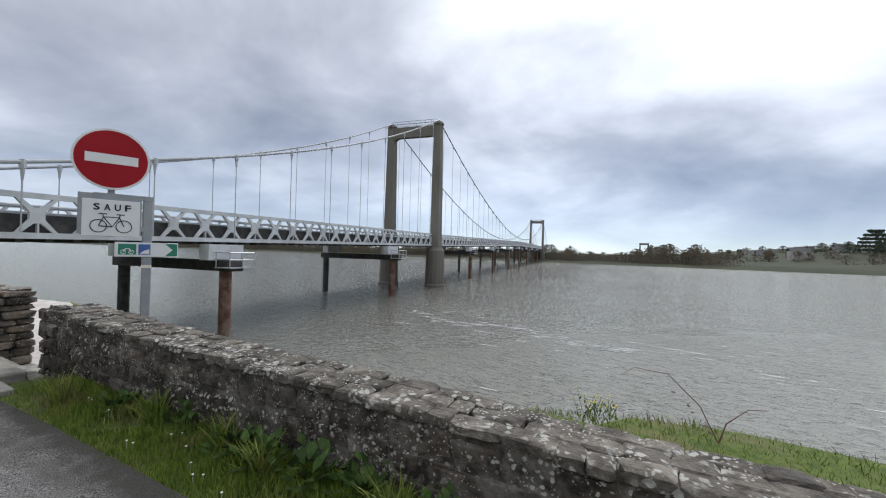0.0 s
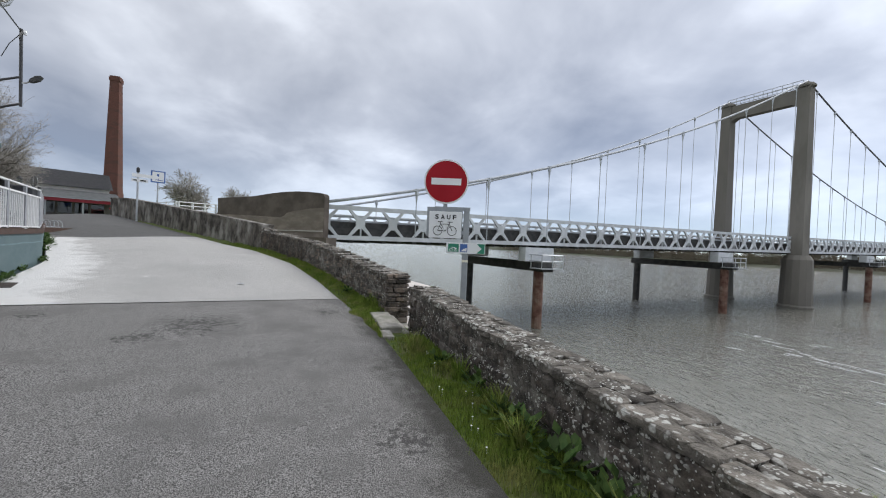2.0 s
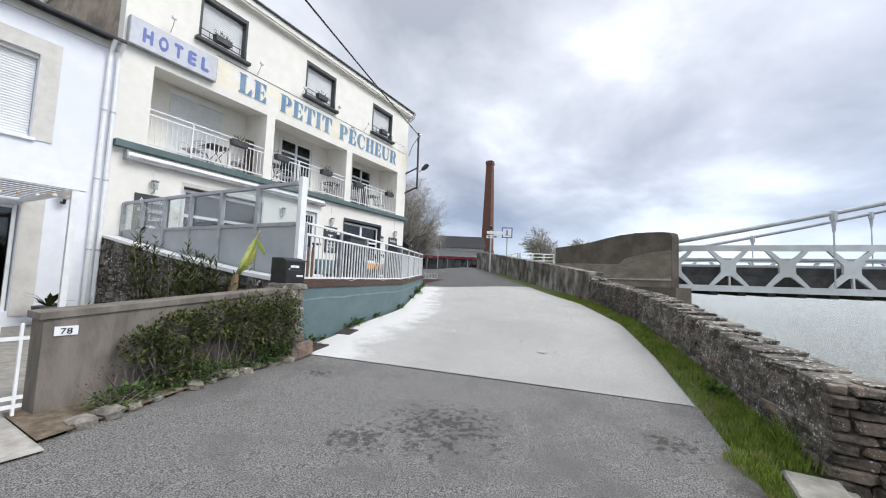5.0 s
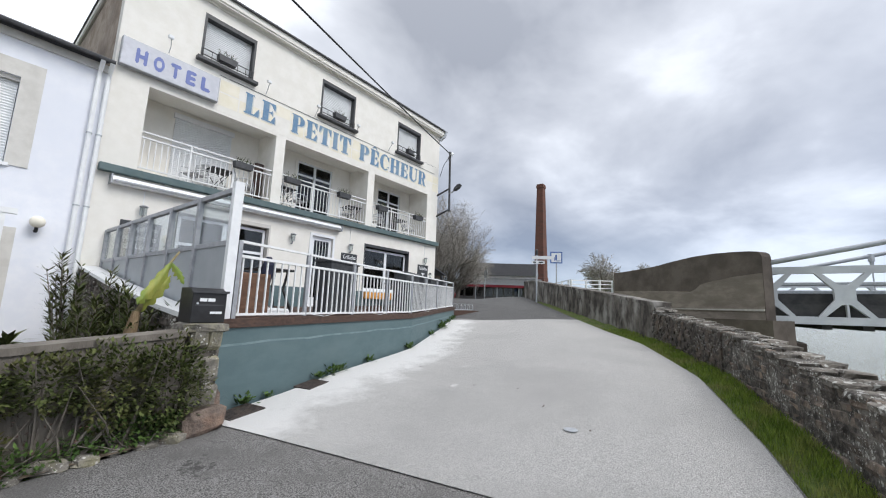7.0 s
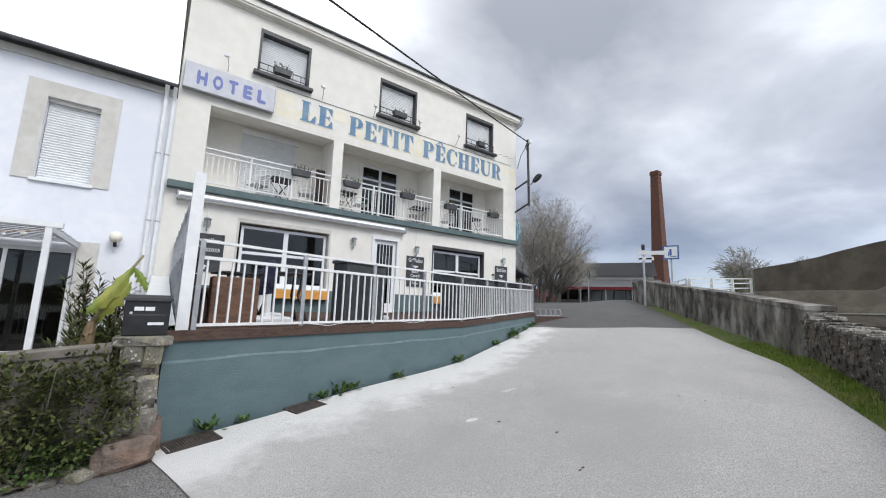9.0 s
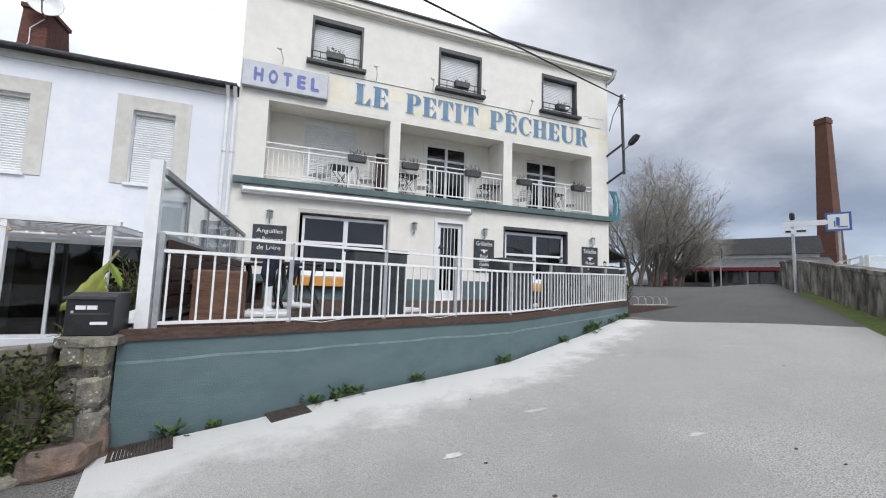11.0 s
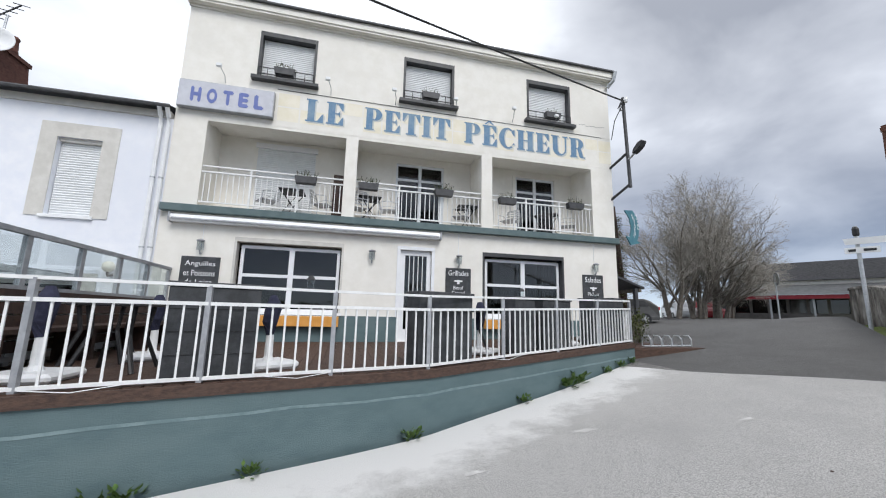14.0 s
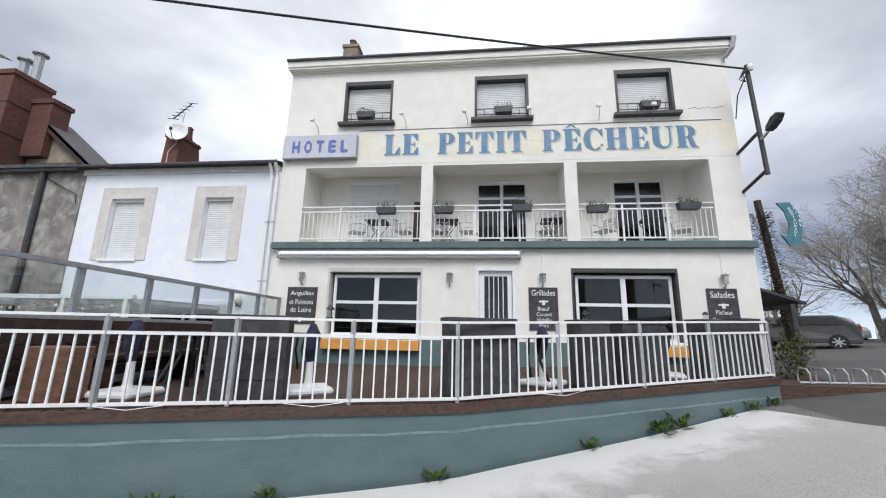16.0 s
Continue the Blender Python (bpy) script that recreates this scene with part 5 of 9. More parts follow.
for x, z in ((-7.55, 7.62), (-10.05, 7.72), (-11.75, 7.72), (-13.45, 7.74), (-15.2, 7.74), (-16.55, 7.72)):
    t = thing("floodlight", "small white floodlight on a curved wall arm", "lamp", (x, HY, z), group="sign floodlights")
    part("arm", pipe(B(), [(x, HY, z), (x, HY + 0.10, z + 0.14), (x + 0.05, HY + 0.26, z + 0.22), (x + 0.08, HY + 0.32, z + 0.23)], 0.009, 5), ALU_DULL, t)
    bm = B()
    box(bm, x + 0.02, x + 0.14, HY + 0.28, HY + 0.36, z + 0.21, z + 0.30)
    part("lamp_head", bm, WHITE_PAINT, t, bevel=0.015)
bm = pipe(B(), [(-8.75, HY + 0.01, 7.66), (-12, HY + 0.012, 7.67), (-18.2, HY + 0.01, 7.66)], 0.007, 5)
part("wire", bm, BLACK, hotel)


# French doors on the balconies, one shuttered opening
FRAME_GREY = mat("pale_grey_door_frame", (0.66, 0.69, 0.72), (0.74, 0.77, 0.80), 5, 0.5)


def french_door(i, a, b, z0, z1, y):
    d = thing("door_%d" % i, "white glazed French door behind the balcony", at=((a + b) / 2, y, z0), kind="structure")
    bm = B()
    m = (a + b) / 2
    for u, v in ((a, a - 0.06), (b + 0.06, b), (m + 0.045, m - 0.045)):
        box(bm, u, v, y - 0.10, y - 0.03, z0, z1)
    for zz in (z0, z1 - 0.52, z1 - 0.07):
        box(bm, a - 0.061, m + 0.051, y - 0.098, y - 0.032, zz, zz + 0.07)
        box(bm, m - 0.051, b + 0.061, y - 0.098, y - 0.032, zz, zz + 0.07)
    part("door_frame", bm, FRAME_GREY, d)
    for u, v in ((a - 0.06, m + 0.05), (m - 0.05, b + 0.06)):
        bm = B()
        box(bm, u, v, y - 0.07, y - 0.06, z0 + 0.05, z1 - 0.05)
        part("pane", bm, DARK_GLASS, d).visible_shadow = False
    bm = B()
    box(bm, a + 0.1, b - 0.1, y - 0.002 + 0.002, y + 0.02, z1, z1 + 0.05)
    box(bm, a + 0.1, a, y + 0.001, y + 0.02, z0, z1 - 0.001)
    box(bm, b, b - 0.1, y + 0.001, y + 0.02, z0, z1 - 0.001)
    part("architrave", bm, RENDER_CREAM, d)
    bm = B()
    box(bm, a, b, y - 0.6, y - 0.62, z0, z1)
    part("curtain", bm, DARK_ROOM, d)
    return d


for i, (a, b) in enumerate(FDOORS):
    french_door(i + 2, a, b, 4.5, 6.52, BACK)
w = thing("window_4", "closed white roller shutter at the back of the balcony", at=(-8.95, BACK, 4.5), kind="structure")
part("shutter", moved(shutter_mesh(1.5, 1.98), -9.7, BACK + 0.02, 4.5), SHUTTER, w)
bm = B()
box(bm, -8.15, -9.75, BACK + 0.002, BACK + 0.08, 6.48, 6.62)
part("shutter_box", bm, PVC, w)

# balcony railings
baluster = B()
box(baluster, -0.008, 0.008, -0.008, 0.008, 0, 1)


def railing(name, label, poly, zf, h0, h1, h2, gap, material, posts=(), post_mat=None, bal=0.009, sec=0.02, category="railing"):
    """Railing along a polyline: lower bar, upper bar with balusters between, a hand rail above."""
    x0, y0 = poly[0]
    t = thing(name, label, category, (x0, y0, zf(x0)))
    dense = []
    for (a, b), (c, d) in zip(poly, poly[1:]):
        dense += [(a + (c - a) * k / 6, b + (d - b) * k / 6) for k in range(6)]
    dense.append(poly[-1])
    for nm, h, w, ht in (("bottom_rail", h0, 0.05, 0.03), ("top_rail", h1, 0.05, 0.035), ("hand_rail", h2, 0.045, 0.03)):
        bm = B()
        for p0, p1 in zip(poly, poly[1:]):
            beam(bm, (*p0, zf(p0[0]) + h), (*p1, zf(p1[0]) + h), w, ht)
        part(nm, bm, material, t)
    bm = B()
    box(bm, -bal, bal, -bal, bal, 0, h1 - h0)
    me = mesh_of("baluster", bm, material)
    for (a, b), (c, d) in zip(poly, poly[1:]):
        k = round(math.hypot(c - a, d - b) / gap)
        for i in range(k):
            f = (i + 0.5) / k
            ob = new("baluster", me)
            ob.parent = t
            ob.location = Vector((a + (c - a) * f, b + (d - b) * f, zf(a + (c - a) * f) + h0)) - WHERE[t]
            ob.rotation_euler[2] = math.atan2(d - b, c - a)
    for x, y in posts:
        bm = B()
        box(bm, x - sec, x + sec, y - sec, y + sec, zf(x) - 0.03, zf(x) + h2)
        part("post", bm, post_mat or material, t)
    return t


RAIL_PAINT = mat("pale_metal_paint", (0.74, 0.745, 0.74), (0.82, 0.825, 0.82), 10, 0.5, 0.05, 60)
for a, b in BAYS:
    k = (a - b)
    railing("balcony_railing", "white painted metal balcony railing with thin balusters", [(a - 0.01, HY - 0.06), (b + 0.01, HY - 0.06)], lambda x: 4.46, 0.12, 0.86, 1.0, 0.125, RAIL_PAINT,
            [(a - k * f, HY - 0.06) for f in (0.33, 0.66)])
for i, (x, z) in enumerate(((-9.62, 5.22), (-11.15, 5.22), (-13.15, 5.25), (-15.0, 5.2), (-17.15, 5.25), (-10.35, 5.0))):
    if i < 5:
        flower_box("flower_box", x, HY + 0.06, z, 0.52, 30 + i)


def bistro_table():
    t = thing("bistro_table", "small dark folding bistro table with crossed legs", "table", group="balcony tables")
    bm = B()
    box(bm, -0.30, 0.30, -0.30, 0.30, 0.70, 0.73)
    part("tabletop", bm, CHARCOAL, t, bevel=0.006)
    for y in (-0.24, 0.24):
        for sx in (-1, 1):
            part("leg", cyl(B(), (-0.26 * sx, y, 0), (0.24 * sx, y, 0.70), 0.012, n=5), ANTHRACITE, t)
    return t


def bistro_chair():
    t = thing("bistro_chair", "light metal armchair with curved tubular frame", "chair", group="balcony chairs")
    for sx in (-1, 1):
        part("side_frame", pipe(B(), [(0.24 * sx, 0.24, 0), (0.24 * sx, 0.22, 0.4), (0.25 * sx, 0.20, 0.62), (0.25 * sx, -0.02, 0.66), (0.24 * sx, -0.22, 0.62), (0.22 * sx, -0.26, 0.0)], 0.013, 6), ALU, t)
    part("back_frame", pipe(B(), [(-0.24, -0.2, 0.42), (-0.22, -0.27, 0.72), (-0.12, -0.29, 0.84), (0.12, -0.29, 0.84), (0.22, -0.27, 0.72), (0.24, -0.2, 0.42)], 0.013, 6), ALU, t)
    for k in range(5):
        bm = B()
        z = 0.5 + 0.07 * k
        box(bm, -0.21, 0.21, -0.245 - 0.008 * k, -0.235 - 0.008 * k, z, z + 0.035)
        part("back_slat", bm, ALU, t)
    bm = B()
    box(bm, -0.22, 0.22, -0.2, 0.22, 0.42, 0.445)
    part("seat", bm, ALU_DULL, t, bevel=0.008)
    return t


tb, ch = bistro_table(), bistro_chair()
spots_t = [(-9.25, 0), (-11.2, 5), (-14.0, -6), (-16.55, 8)]
spots_c = [(-8.65, -60), (-10.0, 70), (-11.75, 80), (-13.85, -120), (-15.35, -50), (-17.3, 60), (-10.9, -160)]
for i, (x, r) in enumerate(spots_t):
    m = pose(x, -11.2, 4.44, 0, 0, r)
    copy_thing(tb, m) if i else setattr(tb, "matrix_basis", m)
for i, (x, r) in enumerate(spots_c):
    m = pose(x, -11.25, 4.44, 0, 0, r)
    copy_thing(ch, m) if i else setattr(ch, "matrix_basis", m)
bm = B()
box(bm, -10.25, -10.5, -11.2, -11.28, 4.44, 5.75)
solid("folding_screen", bm, WOOD_DARK, "dark wooden screen leaning between two balconies", "screen")

# awning case and canvas roll
aw = thing("awning", "closed white awning cassette with slate stripe under the balcony ledge", "awning", (-9.98, HY, 4.03))
bm = B()
prism(bm, [(0.004, 4.22), (0.17, 4.20), (0.2, 4.1), (0.17, 4.04), (0.004, 4.04)], -6.85, -13.05)
bmesh.ops.transform(bm, matrix=Matrix(((0, 1, 0, 0), (1, 0, 0, HY), (0, 0, 1, 0), (0, 0, 0, 1))), verts=bm.verts[:])
part("cassette", bm, WHITE_PAINT, aw)
bm = B()
box(bm, -6.88, -13.02, HY + 0.19, HY + 0.212, 4.085, 4.12)
part("front_bar", bm, ALU_DULL, aw)
for x in (-6.82, -13.06):
    bm = B()
    box(bm, x, x - 0.03, HY + 0.002, HY + 0.215, 4.02, 4.235)
    part("end_cap", bm, ALU_DULL, aw)


def big_window(i, a, b, z0, z1, blind):
    w = thing("window_%d" % i, "large white framed dining-room window in a grey reveal", at=((a + b) / 2, HY, z0), kind="structure")
    bm = B()
    box(bm, a + 0.001, a - 0.05, HY - 0.28, HY + 0.008, z0, z1)
    box(bm, b - 0.001, b + 0.05, HY - 0.28, HY + 0.008, z0, z1)
    box(bm, a - 0.051, b + 0.051, HY - 0.28, HY + 0.008, z1 - 0.10, z1 - 0.001)
    part("reveal", bm, SURROUND if not blind else ANTHRACITE, w)
    y0, y1 = HY - 0.22, HY - 0.15
    a2, b2, zt = a - 0.12, b + 0.08, z1 - 0.16
    m, zm = (a2 + b2) / 2, z0 + (zt - z0) * 0.52
    bm = B()
    for u, v in ((a2, a2 - 0.07), (m + 0.06, m - 0.06), (b2 + 0.07, b2)):
        box(bm, u, v, y0, y1, z0, zt)
    for u, v in ((a2 - 0.071, m + 0.061), (m - 0.061, b2 + 0.071)):
        for zz in (z0, zm, zt - 0.07):
            box(bm, u, v, y0 + 0.002, y1 - 0.002, zz, zz + 0.075)
    part("window_frame", bm, PVC, w)
    for u, v in ((a2 - 0.07, m + 0.06), (m - 0.06, b2 + 0.07)):
        for zz, zk in ((z0 + 0.07, zm), (zm + 0.07, zt - 0.06)):
            bm = B()
            box(bm, u, v, HY - 0.19, HY - 0.18, zz, zk)
            part("pane", bm, DARK_GLASS, w).visible_shadow = False
    bm = B()
    box(bm, a + 0.03, b - 0.03, HY - 0.149, HY + 0.07, z0 - 0.06, z0 - 0.002)
    part("window_sill", bm, WHITE_PAINT, w)
    bx = thing("window_box", "long orange painted wooden planter under the window", "planter", ((a + b) / 2, HY + 0.02, 1.75), group="orange window boxes")
    bm = B()
    box(bm, a - 0.02, b + 0.02, HY + 0.024, HY + 0.20, 1.76, 2.0)
    part("trough", bm, ORANGE, bx, bevel=0.006)
    bm = B()
    box(bm, a - 0.05, b + 0.05, HY + 0.04, HY + 0.185, 1.99, 2.006)
    part("soil", bm, WHITE_PAINT, bx)
    if blind:
        for u in (a2 - 0.25, m + 0.3, b2 + 0.45):
            bm = B()
            for k in range(8):
                box(bm, u - 0.05 * k, u - 0.05 * k - 0.045, HY - 0.34 - 0.02 * (k % 2), HY - 0.33 - 0.02 * (k % 2), z0 + 0.5, zt)
            part("curtain", bm, DARK_ROOM, w)
    for k in range(6):
        rnd = random.Random(k + i)
        gx = a2 - 0.3 - (a2 - b2 - 0.5) * k / 5
        gl = solid("wine_glass", lathe(B(), [(0.03, 0), (0.006, 0.01), (0.005, 0.09), (0.03, 0.12), (0.035, 0.17), (0.028, 0.2)], 8, (gx, HY - 0.32, z0 + 0.02)), DARK_GLASS, "stemmed glass on the window ledge inside", "glass", "glasses in the window")
    bm = B()
    box(bm, a, b, HY - 0.301, HY - 0.6, z0 - 0.04, z0 + 0.018)
    part("inner_ledge", bm, DARK_ROOM, w)


big_window(5, -8.17, -10.64, 2.08, 3.79, False)
big_window(6, -14.29, -16.75, 2.08, 3.80, True)
d = thing("door_1", "white entrance door with a dark barred glass panel", at=(-12.46, HY, DECK), kind="structure")
bm = pierced(B(), -12.06, -12.87, DECK, 3.73, HY - 0.14, HY - 0.06, [(-12.19, -12.76, 1.72, 3.60)])
part("leaf", bm, PVC, d)
bm = B()
box(bm, -12.19, -12.76, HY - 0.11, HY - 0.10, 1.72, 3.60)
part("pane", bm, DARK_GLASS, d).visible_shadow = False
for k in range(4):
    x = -12.305 - 0.115 * k
    part("bar", cyl(B(), (x, HY - 0.08, 1.72), (x, HY - 0.08, 3.60), 0.013, n=5), WHITE_PAINT, d)
bm = B()
for u, v in ((-11.97, -12.055), (-12.875, -12.95)):
    box(bm, u, v, HY + 0.002, HY + 0.03, 2.03, 3.73)
box(bm, -11.97, -12.95, HY + 0.0025, HY + 0.031, 3.731, 3.82)
part("door_frame", bm, PVC, d)
# black board added behind the pane in place of an unlit room
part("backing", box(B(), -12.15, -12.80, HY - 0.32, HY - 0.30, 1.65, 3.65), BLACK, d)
part("door_handle", pipe(B(), [(-12.80, HY - 0.06, 2.45), (-12.80, HY - 0.01, 2.45), (-12.70, HY - 0.01, 2.45)], 0.012, 6), ALU, d)


def wall_lamp():
    t = thing("wall_lantern", "small grey metal bulkhead lantern on the wall", "lamp", group="wall lanterns of the hotel")
    part("bracket", pipe(B(), [(0, 0, -0.14), (0, 0.06, -0.16), (0, 0.1, -0.08)], 0.018, 6), ALU_DULL, t)
    part("glass", lathe(B(), [(0.05, -0.08), (0.06, -0.02), (0.06, 0.1), (0.05, 0.12)], 10, (0, 0.1, 0)), DIRTY_GLASS, t)
    part("cap", lathe(B(), [(0.085, 0.12), (0.09, 0.14), (0.03, 0.17)], 10, (0, 0.1, 0)), ALU_DULL, t)
    for k in range(4):
        a = k * math.pi / 2
        part("cage_bar", cyl(B(), (0.066 * math.cos(a), 0.1 + 0.066 * math.sin(a), -0.08), (0.066 * math.cos(a), 0.1 + 0.066 * math.sin(a), 0.12), 0.006, n=4), ALU_DULL, t)
    return t


wlm = wall_lamp()
for i, x in enumerate((-7.50, -11.33, -13.60, -17.74)):
    m = pose(x, HY + 0.002, 3.50)
    copy_thing(wlm, m) if i else setattr(wlm, "matrix_basis", m)
for x in (-7.5, -13.6, -17.74):
    part("conduit", cyl(B(), (x, HY + 0.012, 3.68), (x, HY + 0.012, 4.27), 0.008, n=5), WHITE_PAINT, hotel)


def menu_board(x0, x1, z0, z1, words):
    t = thing("menu_board", "black chalkboard menu panel with white handwritten words", "sign", ((x0 + x1) / 2, HY, z0), group="menu boards on the facade")
    bm = B()
    box(bm, x0, x1, HY + 0.004, HY + 0.03, z0, z1)
    part("panel", bm, CHARCOAL, t, bevel=0.004)
    for txt, fz, w, h in words:
        if txt:
            width = (x0 - x1) * w
            write(txt, t, WHITE_SIGN, (x0 + x1) / 2 + width / 2, HY + 0.034, z1 - fz, width, h)
        else:
            bm = B()
            cx = (x0 + x1) / 2
            box(bm, cx + 0.11, cx - 0.11, HY + 0.031, HY + 0.034, z1 - fz, z1 - fz + 0.04)
            box(bm, cx + 0.035, cx - 0.035, HY + 0.031, HY + 0.0345, z1 - fz - 0.06, z1 - fz + 0.05)
            part("emblem", bm, WHITE_SIGN, t)


menu_board(-7.13, -7.92, 2.35, 3.28, [("Anguilles", 0.24, 0.78, 0.14), ("et Poissons", 0.44, 0.80, 0.13), ("de Loire", 0.64, 0.70, 0.13), ("", 0.82, 0, 0)])
menu_board(-13.26, -13.95, 2.30, 3.32, [("Grillades", 0.20, 0.80, 0.14), ("", 0.36, 0, 0), ("Bœuf", 0.56, 0.38, 0.09), ("Canard", 0.69, 0.5, 0.09), ("Volaille", 0.82, 0.5, 0.09), ("Porc", 0.95, 0.32, 0.09)])
menu_board(-17.33, -18.0, 2.45, 3.33, [("Salades", 0.22, 0.78, 0.15), ("", 0.40, 0, 0), ("Pêcheur", 0.60, 0.55, 0.10), ("Gourmande", 0.78, 0.8, 0.11)])

for x, z1 in ((-6.52, 6.6), (-6.36, 6.6)):
    p = thing("downpipe", "white painted rainwater downpipe between the two houses", "pipe", (x, HY, 0.5), group="downpipes")
    part("pipe", pipe(B(), [(x, HY + 0.09, 0.45), (x, HY + 0.09, z1 - 0.3), (x, HY + 0.16, z1 - 0.1), (x, HY + 0.28, z1 + 0.05)], 0.045, 8), WHITE_PAINT, p)
    for z in (1.8, 3.4, 5.0):
        part("clamp", lathe(B(), [(0.055, 0), (0.055, 0.03)], 8, (x, HY + 0.09, z)), STEEL_GALV, p)
bm = pipe(B(), [(HX1 - 0.10, HY + 0.30, 9.84), (HX1 - 0.07, HY + 0.22, 9.58), (HX1 + 0.04, HY + 0.06, 9.40)], 0.06, 8)
part("gutter_outlet", bm, STEEL_GALV, hotel)
ch1 = thing("chimney_stack", "dark rendered chimney on the hotel roof", "chimney", (-7.0, -14, 10.2))
bm = B()
box(bm, -6.72, -7.3, -13.8, -14.3, 9.7, 13.1)
box(bm, -6.68, -7.34, -13.76, -14.34, 13.1, 13.22)
part("stack", bm, BROWN_WALL, ch1)
part("pot", lathe(B(), [(0.14, 13.22), (0.12, 13.5), (0.15, 13.55)], 10, (-7.0, -14.05, 0)), BRICK_OLD, ch1)
# fine crack high on the facade
bm = B()
x = -17.45
for k in range(8):
    z = 8.0 + 0.02 * math.sin(k * 2.1)
    box(bm, x, x - 0.1, HY + 0.0005, HY + 0.002, z, z + 0.012)
    x -= 0.11
part("crack", bm, ANTHRACITE, hotel)


# ---- terrace: decking, railing, glass screen, furniture ----
def edge_y(x):
    return along(TERR, x)


x = -7.0
while x > -17.1:
    w = 0.138
    bm = B()
    y0 = min(edge_y(x), edge_y(x - w)) - 0.02
    box(bm, x, x - w, y0, HY + 0.022, DECK_Z(x) - 0.03, DECK_Z(x))
    part("plank", bm, WOOD_DECK, terrace)
    x -= 0.145

RAIL = [(-7.03, -4.47), (-11.83, -5.95), (-17.12, -8.56)]
SIDE_RAIL = [(-17.12, -8.56), (-17.75, -9.75)]
posts = []
for (a, b), (c, d), k in ((RAIL[0], RAIL[1], 4), (RAIL[1], RAIL[2], 4)):
    posts += [(a + (c - a) * i / k, b + (d - b) * i / k) for i in range(k)]
posts.append(RAIL[-1])
railing("terrace_railing", "white and bare metal terrace railing with upright balusters", RAIL, DECK_Z, 0.035, 0.745, 0.925, 0.132, RAIL_PAINT, posts, ALU_DULL, 0.0095, 0.024)
railing("terrace_railing", "short metal railing closing the end of the terrace", SIDE_RAIL, DECK_Z, 0.035, 0.745, 0.925, 0.132, RAIL_PAINT, [SIDE_RAIL[-1]], ALU_DULL, 0.0095, 0.024)

scr = thing("glass_screen", "aluminium framed wind screen with clear upper panes and grey lower panels", "screen", (-6.95, -7.5, 1.4))
SY = [-4.55, -5.58, -6.65, -7.68, -8.68, -9.65, -10.6]
for i, y in enumerate(SY):
    bm = B()
    w = 0.055 if i == 0 else 0.03
    if i == 0:
        y += 0.08
    box(bm, -6.93 - w, -6.93 + w, y - 0.04, y + 0.04, 1.28 if i else 1.24, 3.05 if i == 0 else 2.98)
    part("post", bm, WHITE_PAINT if i == 0 else ALU_DULL, scr)
for nm, z0, z1 in (("top_rail", 2.94, 3.0), ("middle_rail", 2.27, 2.33), ("bottom_rail", 1.44, 1.50)):
    bm = B()
    box(bm, -6.985, -6.915, SY[-1], SY[0] - 0.041, z0, z1)
    part(nm, bm, ALU_DULL, scr)
for ya, yb in zip(SY, SY[1:]):
    bm = B()
    box(bm, -6.954, -6.946, yb + 0.03, ya - 0.03, 2.33, 2.94)
    part("pane", bm, DIRTY_GLASS, scr).visible_shadow = False
    bm = B()
    box(bm, -6.952, -6.935, yb + 0.03, ya - 0.03, 1.50, 2.27)
    part("lower_panel", bm, FROST, scr)

bench = thing("corner_bench", "dark brown slatted bench with a tall back along the glass screen", "bench", (-7.3, -7.4, 1.4))
for k in range(5):
    bm = B()
    z = 1.55 + k * 0.15
    box(bm, -7.0, -7.03, -4.75, -10.4, z, z + 0.13)
    part("back_slat", bm, WOOD_DARK, bench)
bm = B()
box(bm, -7.03, -7.5, -5.6, -10.4, 1.80, 1.85)
part("seat", bm, WOOD_DARK, bench)
for k in range(4):
    bm = B()
    box(bm, -7.05, -7.48, -5.7 - k * 1.5, -5.78 - k * 1.5, 1.40, 1.80)
    part("leg", bm, WOOD_DARK, bench)
bm = B()
box(bm, -7.2, -7.72, -4.95, -5.25, 1.405, 1.98)
crate = solid("wooden_crate", bm, mat("warm_brown_board", (0.13, 0.066, 0.04), (0.21, 0.112, 0.068), 7, 0.65, 0.3, 30, stretch=(1, 1, 4)), "warm brown plywood box standing on the terrace", "box", bevel=0.01)


def tall_planter(x, y, w, h, rz):
    t = thing("tall_planter", "tall charcoal rectangular planter used as a partition behind the railing", "planter", (x, y, DECK_Z(x)), group="charcoal partitions")
    t.rotation_euler[2] = radians(rz)
    WHERE[t] = Vector((0, 0, 0))
    bm = B()
    box(bm, -w / 2, w / 2, -0.17, 0.17, 0, h)
    part("body", bm, CHARCOAL, t, bevel=0.01)
    bm = B()
    box(bm, -w / 2 - 0.02, w / 2 + 0.02, -0.19, 0.19, h, h + 0.05)
    part("rim", bm, ANTHRACITE, t, bevel=0.006)
    for k in range(3):
        bm = B()
        z = h * (k + 1) / 4
        box(bm, -w / 2 + 0.02, w / 2 - 0.02, 0.171, 0.176, z, z + 0.008)
        part("groove", bm, BLACK, t)


for x, dy, w, h, rz in ((-9.38, 0.50, 0.85, 0.92, 17), (-12.08, 0.34, 0.92, 0.94, 21), (-13.75, 0.5, 0.55, 0.92, 26), (-14.6, 0.45, 0.9, 0.9, 26), (-16.2, 0.42, 0.95, 0.92, 26), (-16.95, 0.55, 0.5, 0.95, 26)):
    tall_planter(x, edge_y(x) - dy, w, h, rz)


